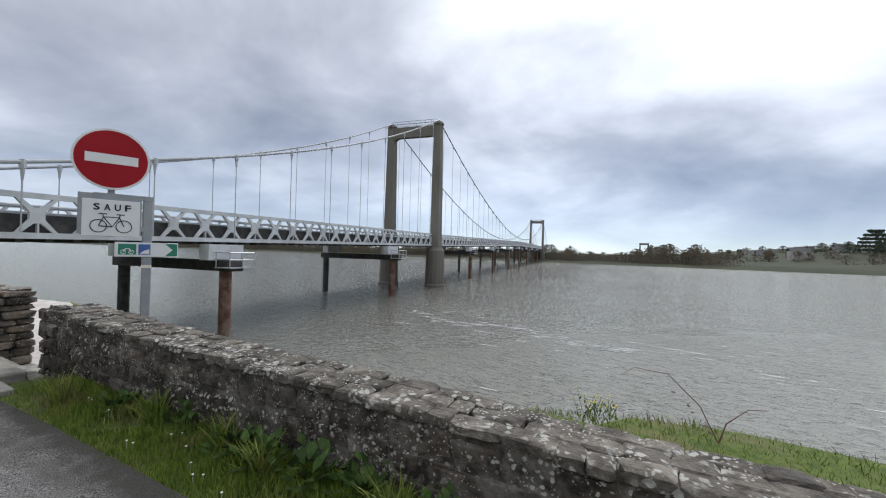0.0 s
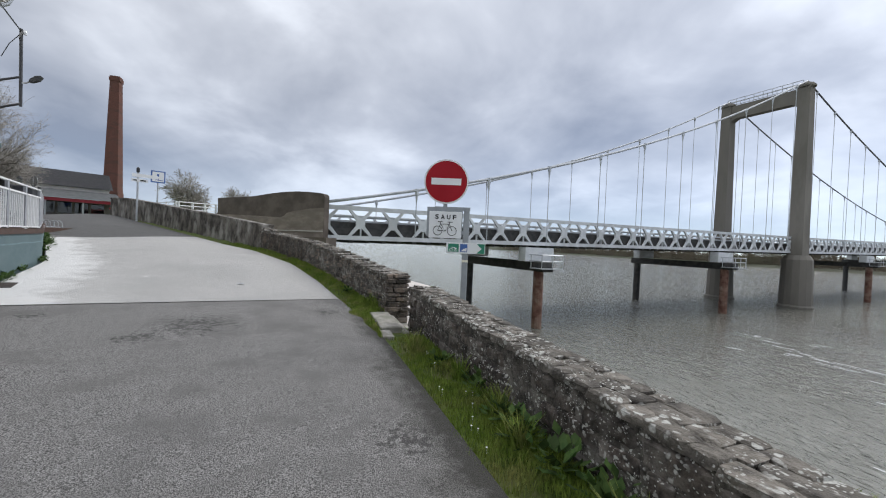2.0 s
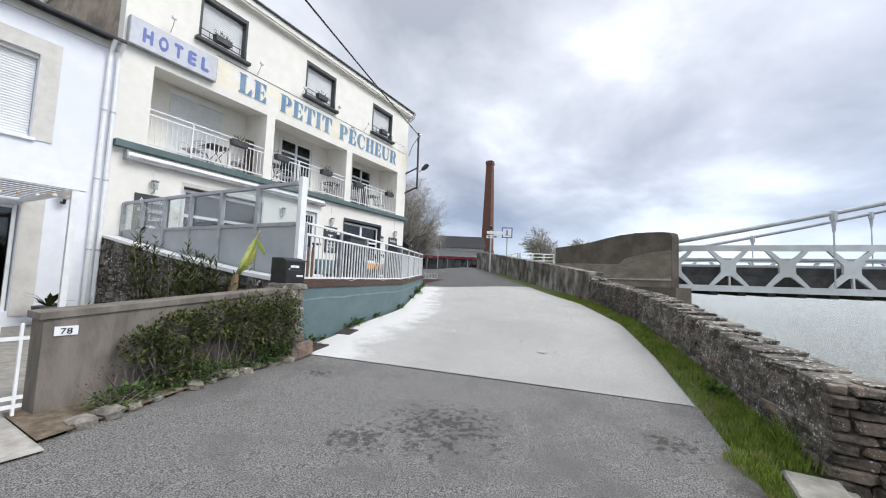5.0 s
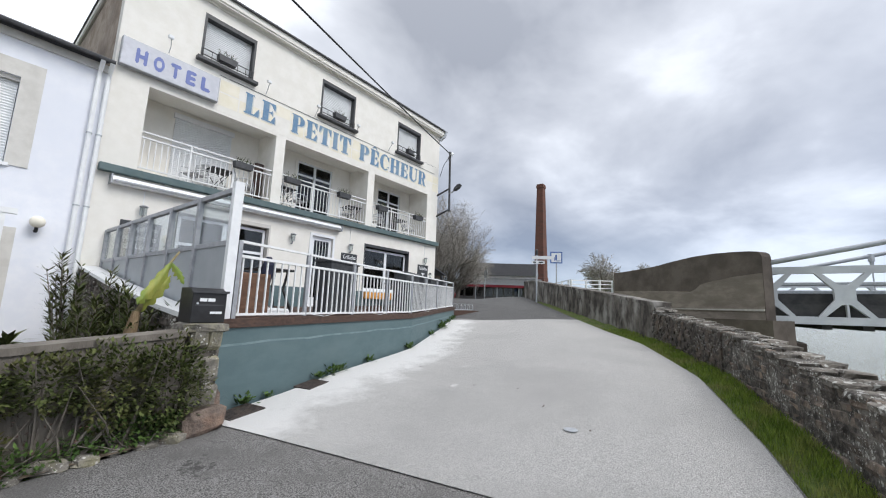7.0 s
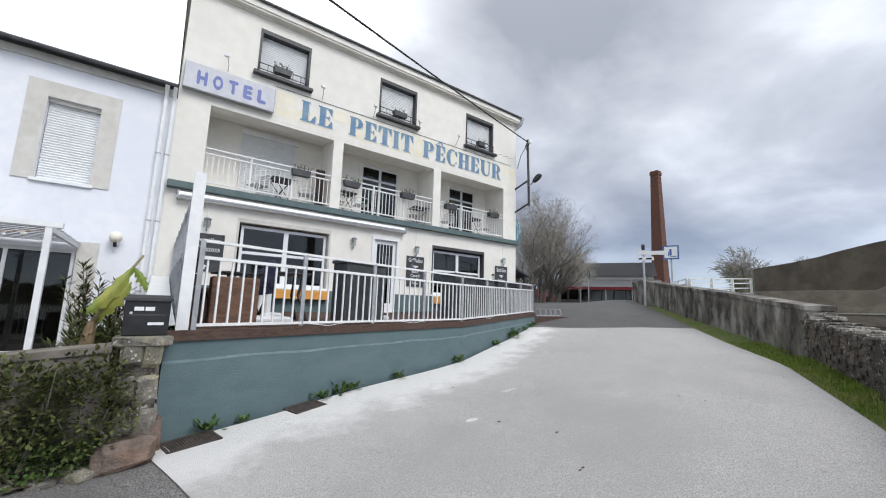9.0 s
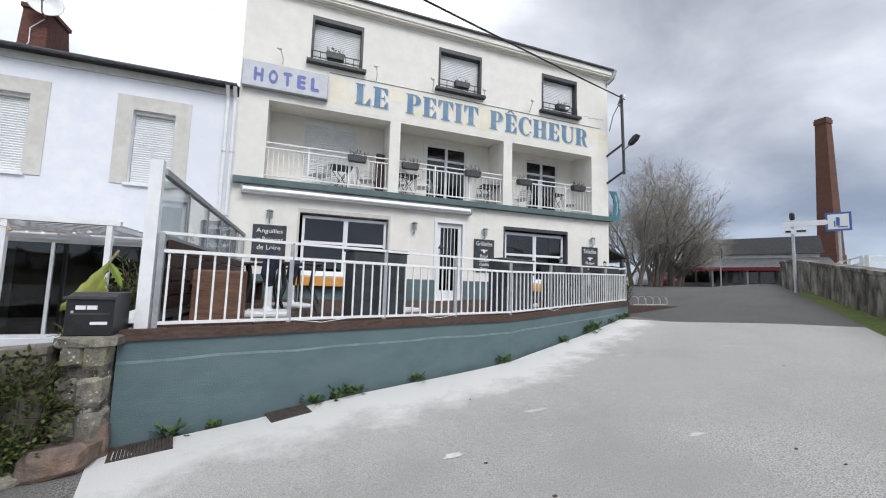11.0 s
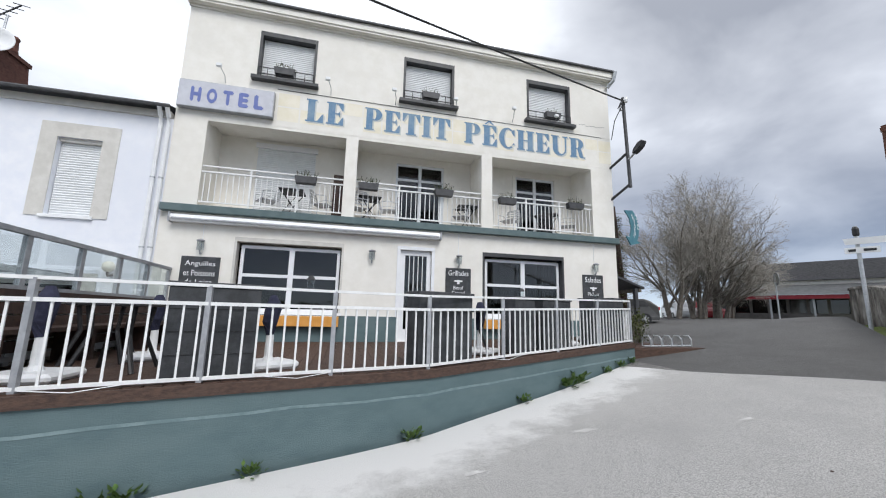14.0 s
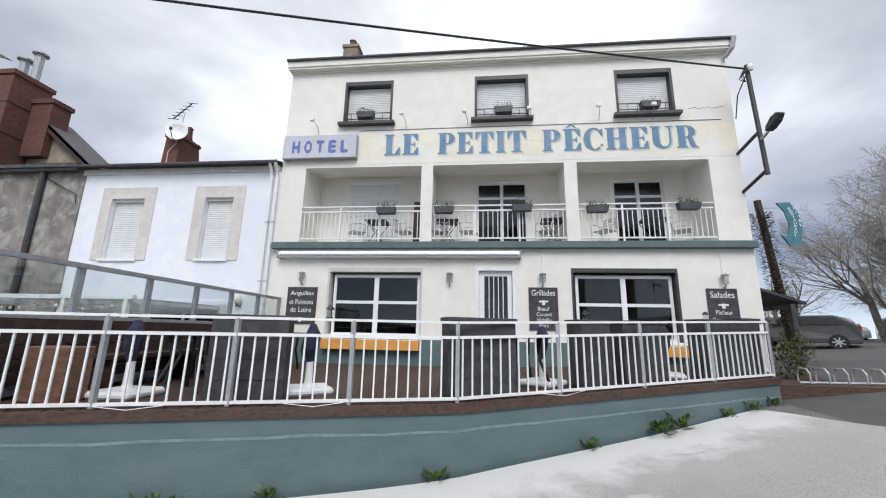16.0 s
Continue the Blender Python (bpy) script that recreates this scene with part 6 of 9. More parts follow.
def parasol_base():
    t = thing("parasol_base", "white plastic parasol foot with a navy wrapped parasol pole", "parasol", group="folded parasols")
    bm = B()
    box(bm, -0.28, 0.28, -0.28, 0.28, 0.0, 0.09)
    part("foot", bm, WHITE_PAINT, t, bevel=0.03)
    part("sleeve", lathe(B(), [(0.07, 0.09), (0.05, 0.14), (0.045, 0.42)], 10), WHITE_PAINT, t)
    part("canvas", pipe(B(), [(0, 0, 0.40), (0.02, 0.01, 0.55), (-0.01, 0.02, 0.75), (0.0, 0.0, 0.88)], [0.05, 0.09, 0.10, 0.04], 9), NAVY, t)
    return t


def bar_table():
    t = thing("bar_table", "black terrace table with splayed legs", "table", group="terrace tables")
    bm = B()
    box(bm, -0.32, 0.32, -0.32, 0.32, 0.71, 0.745)
    part("tabletop", bm, BLACK, t, bevel=0.008)
    for sx in (-1, 1):
        for sy in (-1, 1):
            part("leg", pipe(B(), [(0.30 * sx, 0.30 * sy, 0), (0.18 * sx, 0.18 * sy, 0.4), (0.22 * sx, 0.22 * sy, 0.71)], 0.026, 6), BLACK, t)
    return t


pb, bt = parasol_base(), bar_table()
for i, (x, y) in enumerate(((-7.95, -5.5), (-8.2, -7.2), (-9.86, -6.2), (-13.05, -7.4), (-15.3, -8.4), (-16.6, -9.2))):
    m = pose(x, y, DECK_Z(x), 0, 0, 17 * i)
    copy_thing(pb, m) if i else setattr(pb, "matrix_basis", m)
for i, (x, y) in enumerate(((-8.3, -6.1), (-7.75, -6.9), (-12.75, -7.3), (-15.0, -8.7), (-8.3, -8.7))):
    m = pose(x, y, DECK_Z(x), 0, 0, 11 * i)
    copy_thing(bt, m) if i else setattr(bt, "matrix_basis", m)
for i, (a, b, z) in enumerate(((-8.3, -8.9, 0.12), (-10.0, -10.6, 0.1), (-12.9, -13.5, 0.14))):
    bm = B()
    pipe(bm, [(a, edge_y(a) + 0.02, DECK_Z(a) + 0.03), ((a + b) / 2, edge_y((a + b) / 2) + 0.035, DECK_Z(a) - 0.005), (b, edge_y(b) + 0.02, DECK_Z(b) + 0.03)], 0.004, 5)
    solid("wire", bm, WHITE_PAINT, "loose white string-light wire on the terrace edge", "cable", "string-light wires")
for x in (-10.35, -13.6, -15.8):
    y = edge_y(x) - 0.1
    t = thing("terrace_lantern", "small black lantern fixed on the terrace railing", "lamp", (x, y, DECK_Z(x) + 0.925), group="railing lanterns")
    part("base", lathe(B(), [(0.05, 0), (0.045, 0.03)], 8, (x, y, DECK_Z(x) + 0.925)), BLACK, t)
    part("glass", lathe(B(), [(0.035, 0.03), (0.04, 0.12)], 8, (x, y, DECK_Z(x) + 0.925)), DIRTY_GLASS, t)
    part("cap", lathe(B(), [(0.055, 0.12), (0.02, 0.17)], 8, (x, y, DECK_Z(x) + 0.925)), BLACK, t)

# ---- white house: shutters, surrounds, pergola ----
for i, (a, b) in enumerate(WWIN):
    w = thing("window_%d" % (7 + i), "tall window with beige surround and closed white roller shutter", at=((a + b) / 2, HY, 4.0), kind="structure")
    bm = pierced(B(), a + 0.32, b - 0.32, 3.99, 6.10, HY + 0.002, HY + 0.022, [(a, b, 3.985, 5.77)])
    part("surround", bm, SURROUND, w)
    part("shutter", moved(shutter_mesh(a - b - 0.02, 1.66), b + 0.01, HY - 0.14, 4.03), SHUTTER, w)
    bm = B()
    box(bm, a - 0.002, b + 0.002, HY - 0.16, HY - 0.05, 5.69, 5.768)
    part("shutter_box", bm, SURROUND, w)
    bm = B()
    box(bm, a + 0.06, b - 0.06, HY - 0.1, HY + 0.06, 3.955, 4.018)
    part("window_sill", bm, WHITE_PAINT, w)
w = thing("window_9", "wide sliding glass front of the white house", at=(-3.2, HY, 0.5), kind="structure")
bm = B()
for x in (-1.22, -2.2, -3.2, -4.2, -5.17):
    box(bm, x, x - 0.06, HY - 0.16, HY - 0.08, 0.5, 2.62)
for a, b in ((-1.281, -2.199), (-2.261, -3.199), (-3.261, -4.199), (-4.261, -5.169)):
    box(bm, a, b, HY - 0.155, HY - 0.085, 0.5, 0.58)
    box(bm, a, b, HY - 0.155, HY - 0.085, 2.55, 2.62)
part("window_frame", bm, WHITE_PAINT, w)
for a, b in ((-1.28, -2.2), (-2.26, -3.2), (-3.26, -4.2), (-4.26, -5.17)):
    bm = B()
    box(bm, a, b, HY - 0.125, HY - 0.115, 0.58, 2.55)
    part("pane", bm, DARK_GLASS, w).visible_shadow = False
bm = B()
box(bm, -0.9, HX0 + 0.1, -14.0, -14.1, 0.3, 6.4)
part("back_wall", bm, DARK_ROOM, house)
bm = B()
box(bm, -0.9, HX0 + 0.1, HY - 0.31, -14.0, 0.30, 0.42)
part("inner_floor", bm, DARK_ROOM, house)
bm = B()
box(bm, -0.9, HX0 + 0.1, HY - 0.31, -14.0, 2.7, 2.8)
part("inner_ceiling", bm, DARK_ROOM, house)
bm = B()
box(bm, -5.26, -5.60, HY + 0.002, HY + 0.02, 0.4, 2.80)
part("door_surround", bm, SURROUND, house)
perg = thing("pergola", "white metal pergola with a string of shells over the yard", "pergola", (-3.5, -8.0, 0.3))
for x in (-5.25, -3.9, -2.2, -0.7):
    bm = B()
    box(bm, x - 0.04, x + 0.04, -8.04, -7.96, 0.2, 2.72)
    part("post", bm, WHITE_PAINT, perg)
    bm = B()
    box(bm, x - 0.03, x + 0.03, -7.99, HY + 0.01, 2.66, 2.74)
    part("rafter", bm, WHITE_PAINT, perg)
bm = B()
box(bm, -0.6, -5.4, -8.05, -7.95, 2.721, 2.80)
part("front_beam", bm, WHITE_PAINT, perg)
for k in range(9):
    y = -8.4 - 0.26 * k
    part("cover_strip", box(B(), -0.62, -5.3, y, y - 0.13, 2.755, 2.765), ALU_DULL, perg)
rnd = random.Random(3)
for k in range(16):
    x = -2.0 - 0.2 * k
    z = 2.62 - 0.10 * math.sin(math.pi * ((k % 8) / 8)) 
    bm = B()
    bmesh.ops.create_icosphere(bm, subdivisions=1, radius=rnd.uniform(0.025, 0.045), matrix=Matrix.Translation((x, -7.94, z)) @ Matrix.Diagonal((1, 0.5, 0.8, 1)))
    part("shell", bm, rnd.choice((WHITE_PAINT, SURROUND, WOOD_WARM)), perg)
part("string", pipe(B(), [(-2.0 - 0.2 * k, -7.94, 2.66 - 0.10 * math.sin(math.pi * ((k % 8) / 8))) for k in range(17)], 0.004, 4), WOOD_WARM, perg)
gl = thing("wall_lamp", "round cream globe wall lamp on the white house", "lamp", (-5.85, HY, 2.9))
bm = B()
bmesh.ops.create_icosphere(bm, subdivisions=2, radius=0.12, matrix=Matrix.Translation((-5.85, HY + 0.16, 2.95)))
part("globe", bm, RENDER_YELLOW, gl, smooth=True)
part("bracket", pipe(B(), [(-5.85, HY, 2.78), (-5.85, HY + 0.14, 2.76), (-5.85, HY + 0.16, 2.84)], 0.03, 6), BLACK, gl)

# brick chimney with dish and aerial on the white house
stk = thing("chimney_stack", "red brick chimney stack with clay pots on the white house", "chimney", (-1.6, -12.8, 7.2))
bm = B()
lv = [bm.verts.new(v) for v in ((-1.33, -12.15, 6.9), (-1.93, -12.15, 6.9), (-1.93, -13.35, 6.9), (-1.33, -13.35, 6.9), (-1.38, -12.2, 8.55), (-1.88, -12.2, 8.55), (-1.88, -13.1, 8.55), (-1.38, -13.1, 8.55))]
for q in ((0, 1, 5, 4), (1, 2, 6, 5), (2, 3, 7, 6), (3, 0, 4, 7), (4, 5, 6, 7)):
    bm.faces.new([lv[i] for i in q])
bmesh.ops.recalc_face_normals(bm, faces=bm.faces[:])
part("body", bm, BRICK_OLD, stk)
part("brick_collar", box(B(), -1.34, -1.92, -12.16, -13.14, 8.552, 8.66), BRICK_OLD, stk)
for y, h in ((-12.45, 0.36), (-12.85, 0.62)):
    part("pot", lathe(B(), [(0.15, 8.66), (0.10, 8.66 + h * 0.4), (0.085, 8.66 + h * 0.8), (0.11, 8.66 + h * 0.9), (0.06, 8.66 + h)], 10, (-1.63, y, 0)), BRICK_OLD, stk, smooth=True)
dish = thing("satellite_dish", "round white satellite dish on the brick chimney", "satellite dish", (-1.75, -12.05, 8.7))
bm = B()
lathe(bm, [(0.02, 0.0), (0.14, 0.012), (0.25, 0.045), (0.34, 0.09), (0.345, 0.095), (0.33, 0.10), (0.24, 0.062), (0.13, 0.03), (0.02, 0.02)], 28)
bmesh.ops.transform(bm, matrix=look((-1.86, -12.08, 8.66), (-1.62, -12.72, 8.60)), verts=bm.verts[:])
part("reflector", bm, WHITE_PAINT, dish, smooth=True)
part("arm", pipe(B(), [(-1.84, -12.16, 8.36), (-1.95, -11.8, 8.32), (-2.02, -11.62, 8.52)], 0.016, 5), STEEL_GALV, dish)
part("receiver", lathe(B(), [(0.03, 0), (0.045, 0.05), (0.02, 0.1)], 8, (-2.02, -11.62, 8.5)), BLACK, dish)
part("cable", pipe(B(), [(-1.84, -12.14, 8.3), (-1.60, -12.12, 8.0), (-1.62, -12.10, 7.6), (-1.45, -12.08, 7.25)], 0.013, 5), WHITE_PAINT, dish)
aer = thing("aerial", "thin metal television aerial above the chimney", "aerial", (-1.75, -12.3, 8.8))
part("mast", cyl(B(), (-1.75, -12.3, 8.4), (-1.78, -12.3, 9.55), 0.025, n=6), STEEL_GALV, aer)
part("boom", cyl(B(), (-1.45, -12.25, 9.28), (-1.98, -12.35, 9.92), 0.02, n=5), ANTHRACITE, aer)
for k in range(6):
    q = Vector((-1.45, -12.25, 9.28)).lerp(Vector((-1.98, -12.35, 9.92)), k / 5)
    part("rod", cyl(B(), q - Vector((0.1, 0.12, -0.05)), q + Vector((0.1, 0.12, -0.05)), 0.012, n=4), ANTHRACITE, aer)

# ---- old brown house further along ----
old = thing("house", "old brown stained house with a big brick chimney and peeling render", "building", (2.5, HY, 0))
bm = B()
box(bm, 6.0, -0.545, HY + 0.04, -18, -0.5, 6.6)
part("front_wall", bm, PEELED, old, "grey mottled front with peeling pale render")
bm = B()
box(bm, 6.2, -0.50, HY + 0.24, HY - 0.5, 6.602, 6.68)
box(bm, 6.2, -0.48, HY + 0.30, HY + 0.20, 6.682, 6.78)
part("eaves", bm, SLATE, old, "dark boxed eaves and gutter")
bm = B()
prism(bm, [(0.45, 6.7), (0.55, 7.2), (2.95, 9.12), (6.5, 9.12), (6.5, 6.7)], HY - 1.0, HY - 1.9)
part("gable", bm, BROWN_WALL, old)
bm = B()
beam(bm, (0.42, HY - 1.4, 7.22), (3.0, HY - 1.4, 9.28), 1.25, 0.10)
part("roof_slope", bm, SLATE, old, "dark sloping roof verge")
bm = B()
beam(bm, (0.45, HY - 0.8, 7.16), (3.0, HY - 0.8, 9.20), 0.05, 0.2)
part("bargeboard", bm, WOOD_DARK, old)
bm = B()
vs = [bm.verts.new(v) for v in ((6.2, HY + 0.28, 6.80), (-0.48, HY + 0.28, 6.80), (-0.30, HY - 1.9, 7.05), (6.2, HY - 1.9, 7.05))]
bm.faces.new(vs)
bmesh.ops.solidify(bm, geom=bm.faces[:], thickness=0.06)
part("front_roof", bm, SLATE, old)
bm = B()
box(bm, 3.05, 6.4, HY - 0.10, HY - 1.25, 6.7, 10.2)
box(bm, 3.0, 6.45, HY - 0.05, HY - 1.30, 10.2, 10.36)
part("chimney", bm, BRICK_OLD, old)
bm = B()
box(bm, 2.25, 3.04, HY - 0.75, HY - 1.35, 7.6, 9.5)
box(bm, 2.2, 3.04, HY - 0.70, HY - 1.40, 9.5, 9.66)
part("chimney", bm, BRICK_OLD, old)
for z in (8.15, 9.2):
    bm = box(B(), 3.03, 6.42, HY - 0.08, HY - 1.27, z, z + 0.035)
    part("iron_band", bm, ANTHRACITE, old)
for x, h in ((3.45, 1.15), (4.0, 0.95)):
    part("flue", lathe(B(), [(0.26, 10.36), (0.2, 10.5), (0.13, 10.5), (0.13, 10.36 + h), (0.23, 10.38 + h), (0.23, 10.43 + h), (0.1, 10.47 + h)], 12, (x, HY - 0.9, 0)), ALU_DULL, old)
part("aerial", pipe(B(), [(4.2, HY - 0.02, 8.2), (4.0, HY - 0.02, 11.0)], 0.03, 5), ALU_DULL, old)
for k in range(7):
    part("aerial_rod", cyl(B(), (3.6 + 0.12 * k, HY - 0.3, 10.85 + 0.04 * k), (3.6 + 0.12 * k, HY + 0.2, 10.85 + 0.04 * k), 0.014, n=4), ALU_DULL, old)
part("drainpipe", cyl(B(), (0.75, HY + 0.12, 0), (0.75, HY + 0.12, 6.6), 0.075, n=8), ANTHRACITE, old)
part("wall_wire", pipe(B(), [(0.9, HY + 0.06, 6.55), (0.2, HY + 0.08, 6.2), (-0.45, HY + 0.1, 5.9), (-0.5, HY + 0.1, 5.6)], 0.014, 4), BLACK, old)

# ---- garden between the road and the white house ----
bm = B()
box(bm, 5.5, -6.88, -4.36, HY + 0.01, -0.2, 0.2)
solid("pavement", bm, PAVE, "beige paved yard in front of the white house", kind="structure")
sheet("pavement", frange(2.0, -3.85, 0.4), lambda x: -4.36, lambda x: -3.30, 4, 0.02, PALE_STEP, "pale cracked concrete threshold before the gate")
sheet("verge", frange(-3.85, -6.75, 0.3), lambda x: -4.3, lambda x: along(LEFT, x) + 0.04, 5, 0.035, EARTH, "bare earth bed under the hedge")
gw = thing("garden_wall", "grey rendered low garden wall beside the gate", "wall", (-5.2, -4.22, 0.2))
bm = B()
prism(bm, [(-3.98, 0.0), (-3.98, 1.03), (-6.42, 1.23), (-6.42, 0.0)], -4.36, -4.08)
part("body", bm, OLDCONC, gw)
bm = B()
prism(bm, [(-3.95, 1.031), (-3.95, 1.09), (-6.43, 1.29), (-6.43, 1.231)], -4.38, -4.06)
part("coping", bm, OLDCONC, gw)
num = thing("house_number", "small white plate with a black house number", "sign", (-4.1, -4.06, 0.9))
bm = B()
box(bm, -4.05, -4.21, -4.079, -4.068, 0.885, 0.965)
part("plate", bm, WHITE_SIGN, num)
write("78", num, BLACK, -4.09, -4.065, 0.898, 0.08, 0.052)

gate = thing("gate", "white painted metal picket gate", "gate", (-2.9, -4.2, 0.2))
for z in (0.30, 0.37, 0.86):
    bm = B()
    box(bm, -1.3, -3.93, -4.192, -4.168, z, z + 0.03)
    part("rail", bm, WHITE_PAINT, gate)
for k in range(20):
    bm = B()
    x = -3.88 + 0.135 * k
    box(bm, x - 0.010, x + 0.010, -4.195, -4.165, 0.24, 1.0)
    part("picket", bm, WHITE_PAINT, gate)


def rock_mesh(name, seed, material, jit=0.10, bev=0.16):
    """A rough bevelled block of unit size."""
    rnd = random.Random(seed)
    bm = B()
    box(bm, -0.5, 0.5, -0.5, 0.5, -0.5, 0.5)
    bmesh.ops.bevel(bm, geom=bm.edges[:], offset=bev, segments=1, affect="EDGES")
    for v in bm.verts:
        v.co += Vector((rnd.uniform(-1, 1), rnd.uniform(-1, 1), rnd.uniform(-1, 1))) * jit
    me = mesh_of(name, bm, material)
    return me


def place(name, me, parent, loc, size, rz=0.0, tilt=0.0):
    ob = new(name, me)
    ob.parent = parent
    ob.matrix_local = Matrix.LocRotScale(Vector(loc) - WHERE[parent], Euler((tilt, tilt * 0.7, rz)), Vector(size))
    return ob


PILLAR_STONE = lichen(mat("pillar_stone", (0.13, 0.12, 0.103), (0.26, 0.24, 0.205), 10, 0.95, 0.8, 40, c3=(0.30, 0.28, 0.16), big=3.5, per=0.25), 0.15)
pil = thing("stone_pillar", "rough stone gate pillar carrying the letterbox", "pillar", (-6.68, -4.3, 0.2))
PS = [rock_mesh("stone", 70 + i, PILLAR_STONE, 0.06) for i in range(4)]
bm = B()
box(bm, -6.50, -6.78, -4.14, -4.5, 0.1, 1.27)
part("core", bm, MORTAR, pil)
rnd = random.Random(8)
for z, hs in ((0.30, 0.34), (0.62, 0.30), (0.92, 0.26), (1.20, 0.26)):
    sp_ = rnd.uniform(0.10, 0.20)
    for k, (x, w) in enumerate(((-6.48 - sp_ / 2, sp_), (-6.79 + (0.31 - sp_) / 2, 0.31 - sp_))):
        place("stone", PS[(k + int(z * 10)) % 4], pil, (x + rnd.uniform(-0.01, 0.01), -4.22, z + rnd.uniform(-0.03, 0.03)), (w + 0.01, 0.26, hs * rnd.uniform(0.85, 1.05)), 0, rnd.uniform(-0.10, 0.10))
place("cap_stone", PS[1], pil, (-6.63, -4.3, 1.31), (0.42, 0.44, 0.10))


def onto_y(bm):
    """Turns a body made along z so that it points along y."""
    bmesh.ops.rotate(bm, verts=bm.verts[:], matrix=Matrix.Rotation(radians(-90), 3, "X"))
    return bm


box_m = thing("letterbox", "black metal letterbox with sloping lid and white name labels", "letterbox", (-6.70, -4.33, 1.35))
bm = B()
pts = [(0.0, 1.36), (0.0, 1.68), (-0.10, 1.73), (-0.34, 1.73), (-0.34, 1.36)]
a = [bm.verts.new((-6.47, -4.16 + q, z)) for q, z in pts]
b = [bm.verts.new((-6.81, -4.16 + q, z)) for q, z in pts]
bm.faces.new(a)
bm.faces.new(b[::-1])
for i in range(5):
    bm.faces.new((a[i], b[i], b[(i + 1) % 5], a[(i + 1) % 5]))
bmesh.ops.recalc_face_normals(bm, faces=bm.faces[:])
part("case", bm, BLACK, box_m, bevel=0.006)
for x0, x1, z0, z1 in ((-6.54, -6.61, 1.585, 1.62), (-6.62, -6.69, 1.585, 1.62), (-6.65, -6.77, 1.455, 1.48)):
    bm = B()
    box(bm, x0, x1, -4.159, -4.154, z0, z1)
    part("name_label", bm, WHITE_SIGN, box_m)
bm = B()
box(bm, -6.50, -6.78, -4.159, -4.155, 1.54, 1.555)
part("slot", bm, ANTHRACITE, box_m)
bm = box(B(), -6.455, -6.825, -4.14, -4.155, 1.675, 1.70)
part("lid_lip", bm, ANTHRACITE, box_m)
part("lock", moved(onto_y(lathe(B(), [(0.012, 0), (0.012, 0.006)], 10)), -6.52, -4.158, 1.565), ALU, box_m)

# rubble wall with white capping below the glass screen
rub = thing("rubble_wall", "dark rubble stone wall with a white sloping cap beside the yard", "wall", (-6.72, -7.5, 0.2))
cap = lambda y: at_s([4.4, 5.6, 8.0, 10.6], [1.42, 1.52, 1.80, 2.18], -y)
bm = B()
ys = frange(-4.52, -10.62, 0.5)
for ya, yb in zip(ys, ys[1:]):
    a = [bm.verts.new(v) for v in ((-6.6, ya, 0.1), (-6.86, ya, 0.1), (-6.86, ya, cap(ya) - 0.06), (-6.6, ya, cap(ya) - 0.06))]
    b = [bm.verts.new(v) for v in ((-6.6, yb, 0.1), (-6.86, yb, 0.1), (-6.86, yb, cap(yb) - 0.06), (-6.6, yb, cap(yb) - 0.06))]
    for i in range(4):
        bm.faces.new((a[i], a[(i + 1) % 4], b[(i + 1) % 4], b[i]))
bmesh.ops.remove_doubles(bm, verts=bm.verts[:], dist=1e-4)
bmesh.ops.recalc_face_normals(bm, faces=bm.faces[:])
part("core", bm, MORTAR, rub)
bm = B()
for ya, yb in zip(ys, ys[1:]):
    a = [bm.verts.new(v) for v in ((-6.56, ya, cap(ya) - 0.058), (-6.88, ya, cap(ya) - 0.058), (-6.88, ya, cap(ya)), (-6.56, ya, cap(ya)))]
    b = [bm.verts.new(v) for v in ((-6.56, yb, cap(yb) - 0.058), (-6.88, yb, cap(yb) - 0.058), (-6.88, yb, cap(yb)), (-6.56, yb, cap(yb)))]
    for i in range(4):
        bm.faces.new((a[i], a[(i + 1) % 4], b[(i + 1) % 4], b[i]))
bmesh.ops.remove_doubles(bm, verts=bm.verts[:], dist=1e-4)
bmesh.ops.recalc_face_normals(bm, faces=bm.faces[:])
part("cap", bm, WHITE_PAINT, rub)
RS = [rock_mesh("stone", 90 + i, STONE, 0.08) for i in range(6)]
rnd = random.Random(12)
y = -4.6
while y > -10.5:
    l_ = rnd.uniform(0.18, 0.4)
    z = 0.35
    while z < cap(y) - 0.12:
        h = rnd.uniform(0.1, 0.18)
        place("stone", rnd.choice(RS), rub, (-6.61, y - l_ / 2 + rnd.uniform(-0.05, 0.05), z), (0.12, l_, h), 0, rnd.uniform(-0.06, 0.06))
        z += h + 0.015
    y -= l_ + 0.02


# ---- plants ----
def leaf_quad(bm, p, d, w, up=Vector((0, 0, 1))):
    s = d.cross(up)
    s = (s.normalized() if s.length > 1e-4 else Vector((1, 0, 0))) * w
    q = p + d
    m = p + d * 0.45
    v = [bm.verts.new(c) for c in (p, m + s, q, m - s)]
    bm.faces.new(v)


